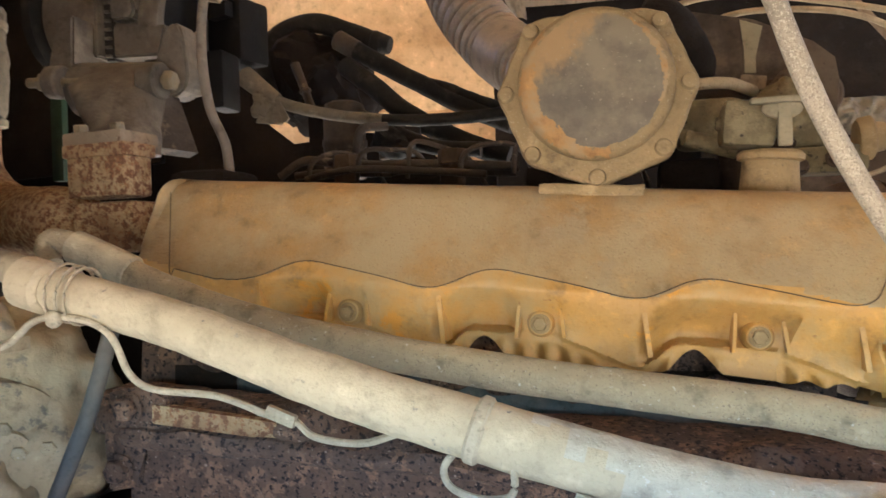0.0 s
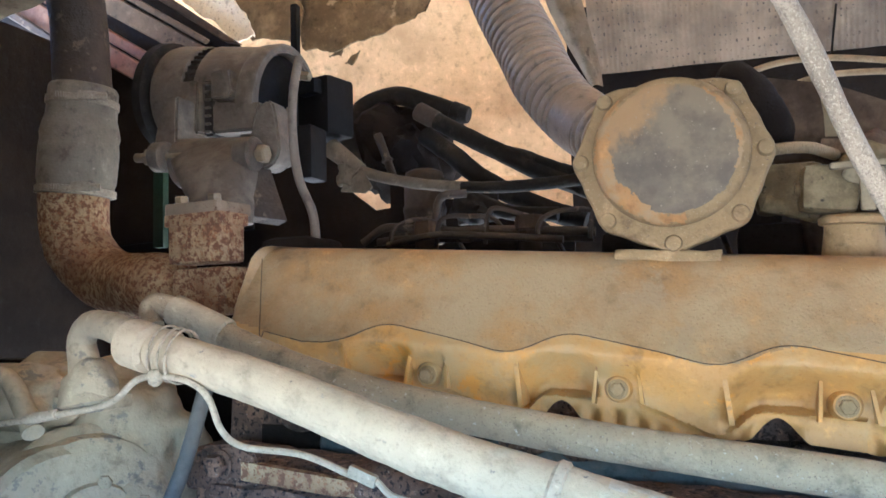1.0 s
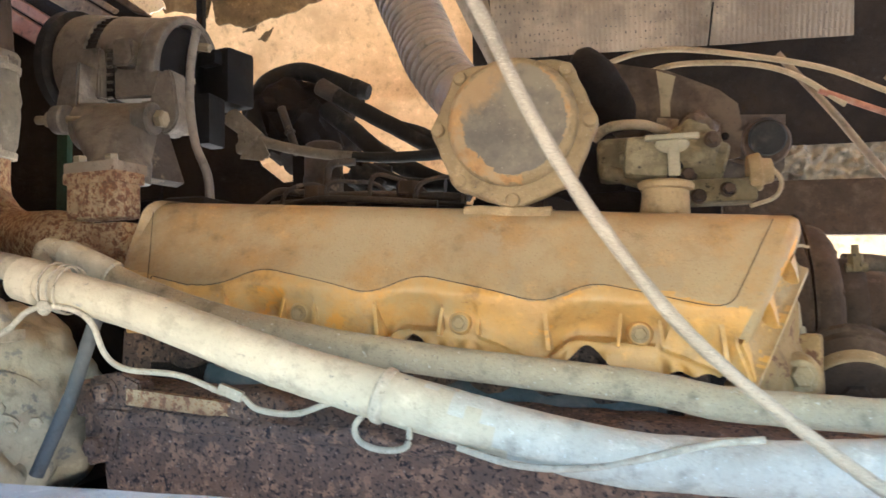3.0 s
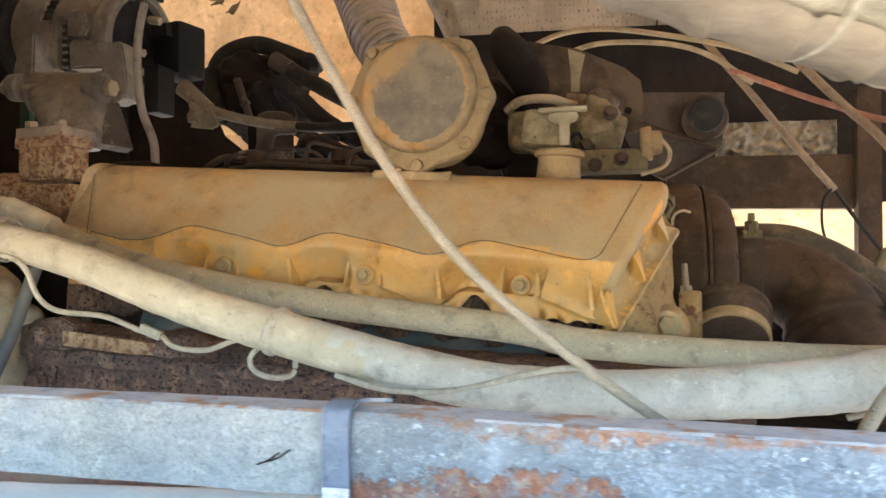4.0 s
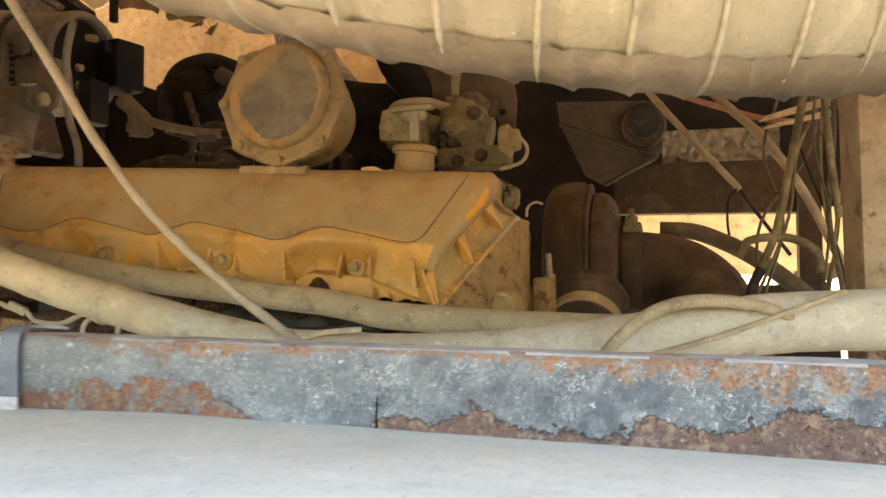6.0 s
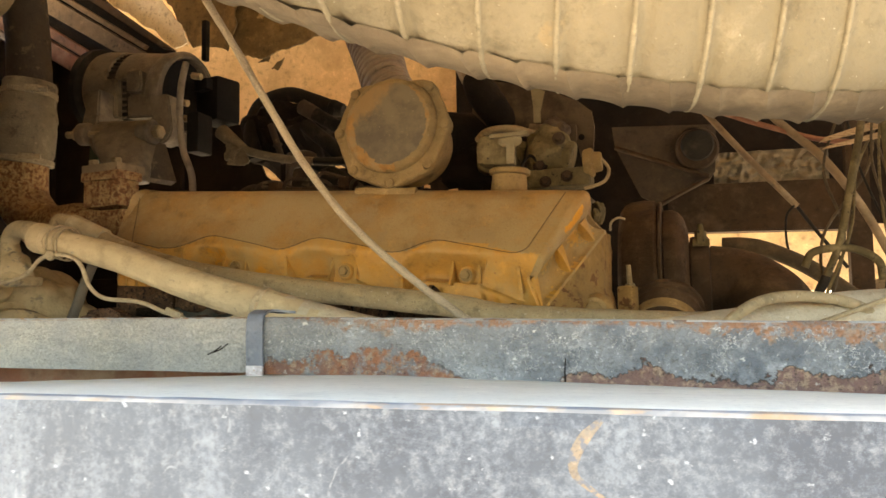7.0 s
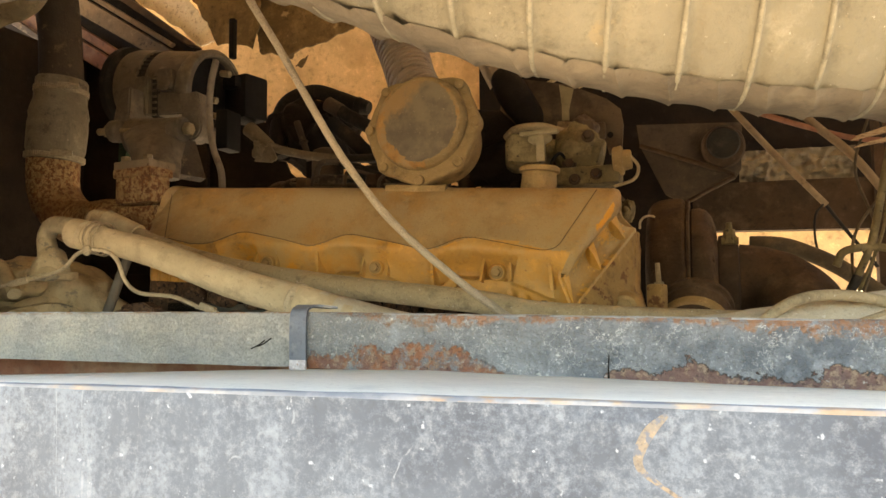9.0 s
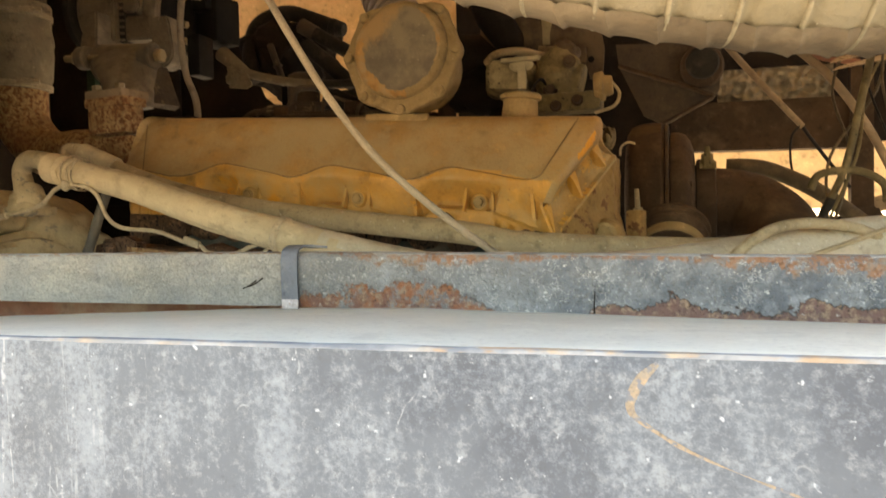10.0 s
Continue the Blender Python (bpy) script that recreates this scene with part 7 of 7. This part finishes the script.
for i in range(STEPS + 1):
    s = -0.34 + 0.94 * i / STEPS
    c = Vector((0.31 + s, -0.029 + 0.573 * s + 0.333 * s * s, 1.309 - 0.136 * s + 0.548 * s * s))
    ring = []
    for k in range(SEG):
        a = 2 * math.pi * k / SEG
        ca, sa = math.cos(a), math.sin(a)
        ph = (s / 0.0466 - 2.0 * k / SEG) % 1.0
        near = min(ph, 1 - ph)
        swell = 0.75 + 0.6 * noise.noise(Vector((s * 9, ca * 1.5, sa)))
        k2 = 1 + 0.024 * math.exp(-(near / 0.055) ** 2) - (0.026 * math.exp(-((ph - 0.15) / 0.10) ** 2) + 0.010 * math.exp(-((ph - 0.88) / 0.07) ** 2)) * swell - 0.012 * (1 - math.sin(math.pi * ph)) + 0.016 * noise.noise(Vector((s * 16, ca * 2.4, sa * 2.4))) + 0.006 * noise.noise(Vector((s * 60, ca * 7, sa * 7)))
        u, w = power(ca, 0.9) * 0.100 * k2, power(sa, 0.9) * 0.1115 * k2
        ring.append(b.verts.new(c + Vector((0.0, -u, w - 0.088 * u))))
    rings.append(ring)
for p, q in zip(rings, rings[1:]):
    for k in range(SEG):
        b.faces.new((p[k], p[(k + 1) % SEG], q[(k + 1) % SEG], q[k]))
b.faces.new(rings[0]), b.faces.new(list(reversed(rings[-1])))
part("fabric_tube", b, duct_mat, duct)
b = bmesh.new()
for strand in (0, 1):
    helix = []
    for i in range(11 * 48):
        a = 2 * math.pi * i / 48
        s = -0.3728 + 0.0466 * strand + 0.0932 * i / 48
        if s > 0.6 or s < -0.34:
            continue
        c = Vector((0.31 + s, -0.029 + 0.573 * s + 0.333 * s * s, 1.309 - 0.136 * s + 0.548 * s * s))
        k2 = 1.012 + 0.016 * noise.noise(Vector((s * 16, math.cos(a) * 2.4, math.sin(a) * 2.4)))
        u, w = power(math.cos(a), 0.9) * 0.100 * k2, power(math.sin(a), 0.9) * 0.1115 * k2
        helix.append(c + Vector((0.0, -u, w - 0.088 * u)))
    tube(b, helix, 0.0022, 10, 1)
rib_mesh = b
# darker, browner strip wrapped round the duct's underside
flap_mat = material("brown_lower_fabric", (0.15, 0.115, 0.075), (0.115, 0.088, 0.058), 0.85, mottle=0.7, fleck=(0.42, 0.36, 0.27), fleck_at=0.72, fleck_scale=420, dust=(0.20, 0.155, 0.10), dust_at=0.56, dust_scale=14)
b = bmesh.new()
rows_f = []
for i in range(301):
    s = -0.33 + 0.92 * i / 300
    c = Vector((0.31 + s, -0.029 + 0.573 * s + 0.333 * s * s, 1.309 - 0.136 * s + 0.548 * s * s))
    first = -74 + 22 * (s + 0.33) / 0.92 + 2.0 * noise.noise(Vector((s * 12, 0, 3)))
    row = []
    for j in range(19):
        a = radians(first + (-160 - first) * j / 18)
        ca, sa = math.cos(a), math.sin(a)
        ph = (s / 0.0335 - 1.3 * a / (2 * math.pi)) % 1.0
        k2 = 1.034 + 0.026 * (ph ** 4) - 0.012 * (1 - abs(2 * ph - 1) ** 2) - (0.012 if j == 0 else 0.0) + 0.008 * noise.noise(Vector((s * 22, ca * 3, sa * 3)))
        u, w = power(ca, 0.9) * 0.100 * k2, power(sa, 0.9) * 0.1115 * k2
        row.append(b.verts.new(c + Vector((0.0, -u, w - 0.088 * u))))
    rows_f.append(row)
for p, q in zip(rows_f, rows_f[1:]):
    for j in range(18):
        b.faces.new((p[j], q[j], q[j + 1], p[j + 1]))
part("lower_flap", b, flap_mat, duct, "darker brown fabric under the duct")
b = rib_mesh
part("spiral_rib", b, duct_rib, duct, "spiral rib slightly paler than the duct")

# fender over the opening: rolled dusty lip and an added unseen panel above it
mud_mat = material("dried_mud_on_steel", (0.105, 0.080, 0.052), (0.078, 0.060, 0.040), 0.95, bump=1.0, grain=140, speck=(0.07, 0.05, 0.035), speck_at=0.68, speck_scale=110, fleck=(0.155, 0.122, 0.083), fleck_at=0.6, fleck_scale=60)
fender = thing("fender", (-0.6, -0.33, 1.19), "dust-caked rolled fender lip with an added unseen panel blocking skylight", "fender")
b = bmesh.new()
tube(b, [(-1.7, -0.33, 1.215), (-0.9, -0.33, 1.205), (-0.4, -0.33, 1.200), (-0.1, -0.33, 1.2015), (0.013, -0.33, 1.2035), (0.055, -0.33, 1.2015), (0.105, -0.33, 1.2025), (0.150, -0.33, 1.201), (0.30, -0.33, 1.21), (0.6, -0.33, 1.30)], 0.0125, 16, wobble=0.0022)
part("lip", b, mud_mat, fender, "rolled lip caked with dried mud")
# panel out of view, added to hold skylight off the bay's upper left
b = bmesh.new()
rows_p = []
for x, z in ((-1.7, 1.215), (-1.2, 1.209), (-0.9, 1.205), (-0.4, 1.20), (-0.1, 1.2015), (0.15, 1.201), (0.30, 1.21), (0.6, 1.30), (1.0, 1.55), (1.4, 1.62)):
    rows_p.append([b.verts.new((x, -0.335 - dy, z + dz)) for dy, dz in ((0.0, 0.004), (0.02, 0.05), (0.015, 0.2), (-0.05, 0.45), (-0.25, 0.62), (-0.55, 0.72), (-0.55, 0.705), (-0.25, 0.605), (-0.062, 0.445), (0.003, 0.2), (0.008, 0.05), (-0.012, 0.004))])
for p, q in zip(rows_p, rows_p[1:]):
    for k in range(12):
        b.faces.new((p[k], q[k], q[(k + 1) % 12], p[(k + 1) % 12]))
b.faces.new(rows_p[0]), b.faces.new(list(reversed(rows_p[-1])))
part("panel", b, mud_mat, fender)

# upright split in the rail's paint with a lifted flake beside it
b = bmesh.new()
plate(b, [(0.2762, 0.979), (0.2778, 0.979), (0.2775, 0.990), (0.2782, 0.998), (0.2774, 0.998), (0.2766, 0.989)], RY - 0.0008, 0.001)
part("paint_split", b, dark_iron, rail, "dark upright split in the paint")
for p, q in (((-0.055, 1.000), (-0.040, 1.008)), ((-0.048, 1.002), (-0.033, 1.010))):
    b = bmesh.new()
    tube(b, [(p[0], RY - 0.0003, p[1]), ((p[0] + q[0]) / 2, RY - 0.0006, (p[1] + q[1]) / 2 - 0.001), (q[0], RY - 0.0003, q[1])], 0.0006, 6, 4)
    part("paint_scratch", b, dark_iron, rail, "dark short scratch")

# rubbed scratch on the bumper face
b = bmesh.new()
tube(b, [(0.337, -0.260, 0.988), (0.330, -0.260, 0.981), (0.325, -0.260, 0.972), (0.325, -0.260, 0.965), (0.332, -0.260, 0.959), (0.349, -0.260, 0.949), (0.371, -0.260, 0.940), (0.397, -0.260, 0.931)], [0.0006, 0.0016, 0.0019, 0.0017, 0.0011, 0.0006, 0.0004, 0.0002], 8, 10, wobble=0.0011)
for v in b.verts:
    v.co.y = -0.2602 + (v.co.y + 0.2602) * 0.15
part("rust_scratch", b, bumper_edge, bumper, "tan curved scratch through the paint")

# near-black sheets that close the back of the bay, added for its deep shade
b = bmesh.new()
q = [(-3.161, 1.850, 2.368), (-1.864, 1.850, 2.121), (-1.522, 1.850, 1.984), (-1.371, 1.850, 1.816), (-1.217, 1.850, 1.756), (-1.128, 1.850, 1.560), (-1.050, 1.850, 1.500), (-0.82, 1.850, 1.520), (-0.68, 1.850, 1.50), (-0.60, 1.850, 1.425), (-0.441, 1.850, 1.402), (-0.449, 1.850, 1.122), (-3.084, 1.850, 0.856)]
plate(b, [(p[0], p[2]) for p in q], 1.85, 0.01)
solid("dark_left_sheet", b, dark_iron, "near-black sheet added for the shade at the left behind the engine", "fender", kind="structure")
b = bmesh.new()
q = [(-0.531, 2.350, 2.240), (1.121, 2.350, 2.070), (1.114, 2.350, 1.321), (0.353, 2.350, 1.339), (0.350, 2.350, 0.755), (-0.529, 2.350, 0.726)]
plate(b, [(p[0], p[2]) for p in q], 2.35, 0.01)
solid("dark_rear_sheet", b, dark_iron, "near-black sheet added for the deep shade behind the engine", "panel", kind="structure")
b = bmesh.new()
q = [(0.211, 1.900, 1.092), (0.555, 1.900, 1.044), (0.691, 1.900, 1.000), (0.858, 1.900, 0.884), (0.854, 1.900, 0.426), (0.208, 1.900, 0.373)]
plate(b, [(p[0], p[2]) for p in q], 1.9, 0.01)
solid("dark_low_sheet", b, dark_iron, "near-black sheet added for the shade behind the exhaust", "panel", kind="structure")
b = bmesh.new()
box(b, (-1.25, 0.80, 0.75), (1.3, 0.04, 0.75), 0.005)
solid("dark_low_sheet", b, dark_iron, "near-black sheet added for the shade below the compressor", "panel", kind="structure")
b = bmesh.new()
rod(b, (0.20, 1.02, 0.66), (1.3, 1.02, 0.62), 0.25, 0.18, 36)
rod(b, (0.20, 1.02, 0.66), (0.32, 1.02, 0.655), 0.28, 0.27, 36)
solid("gearbox", b, dark_iron, "dark oily gearbox bell housing", "gearbox")
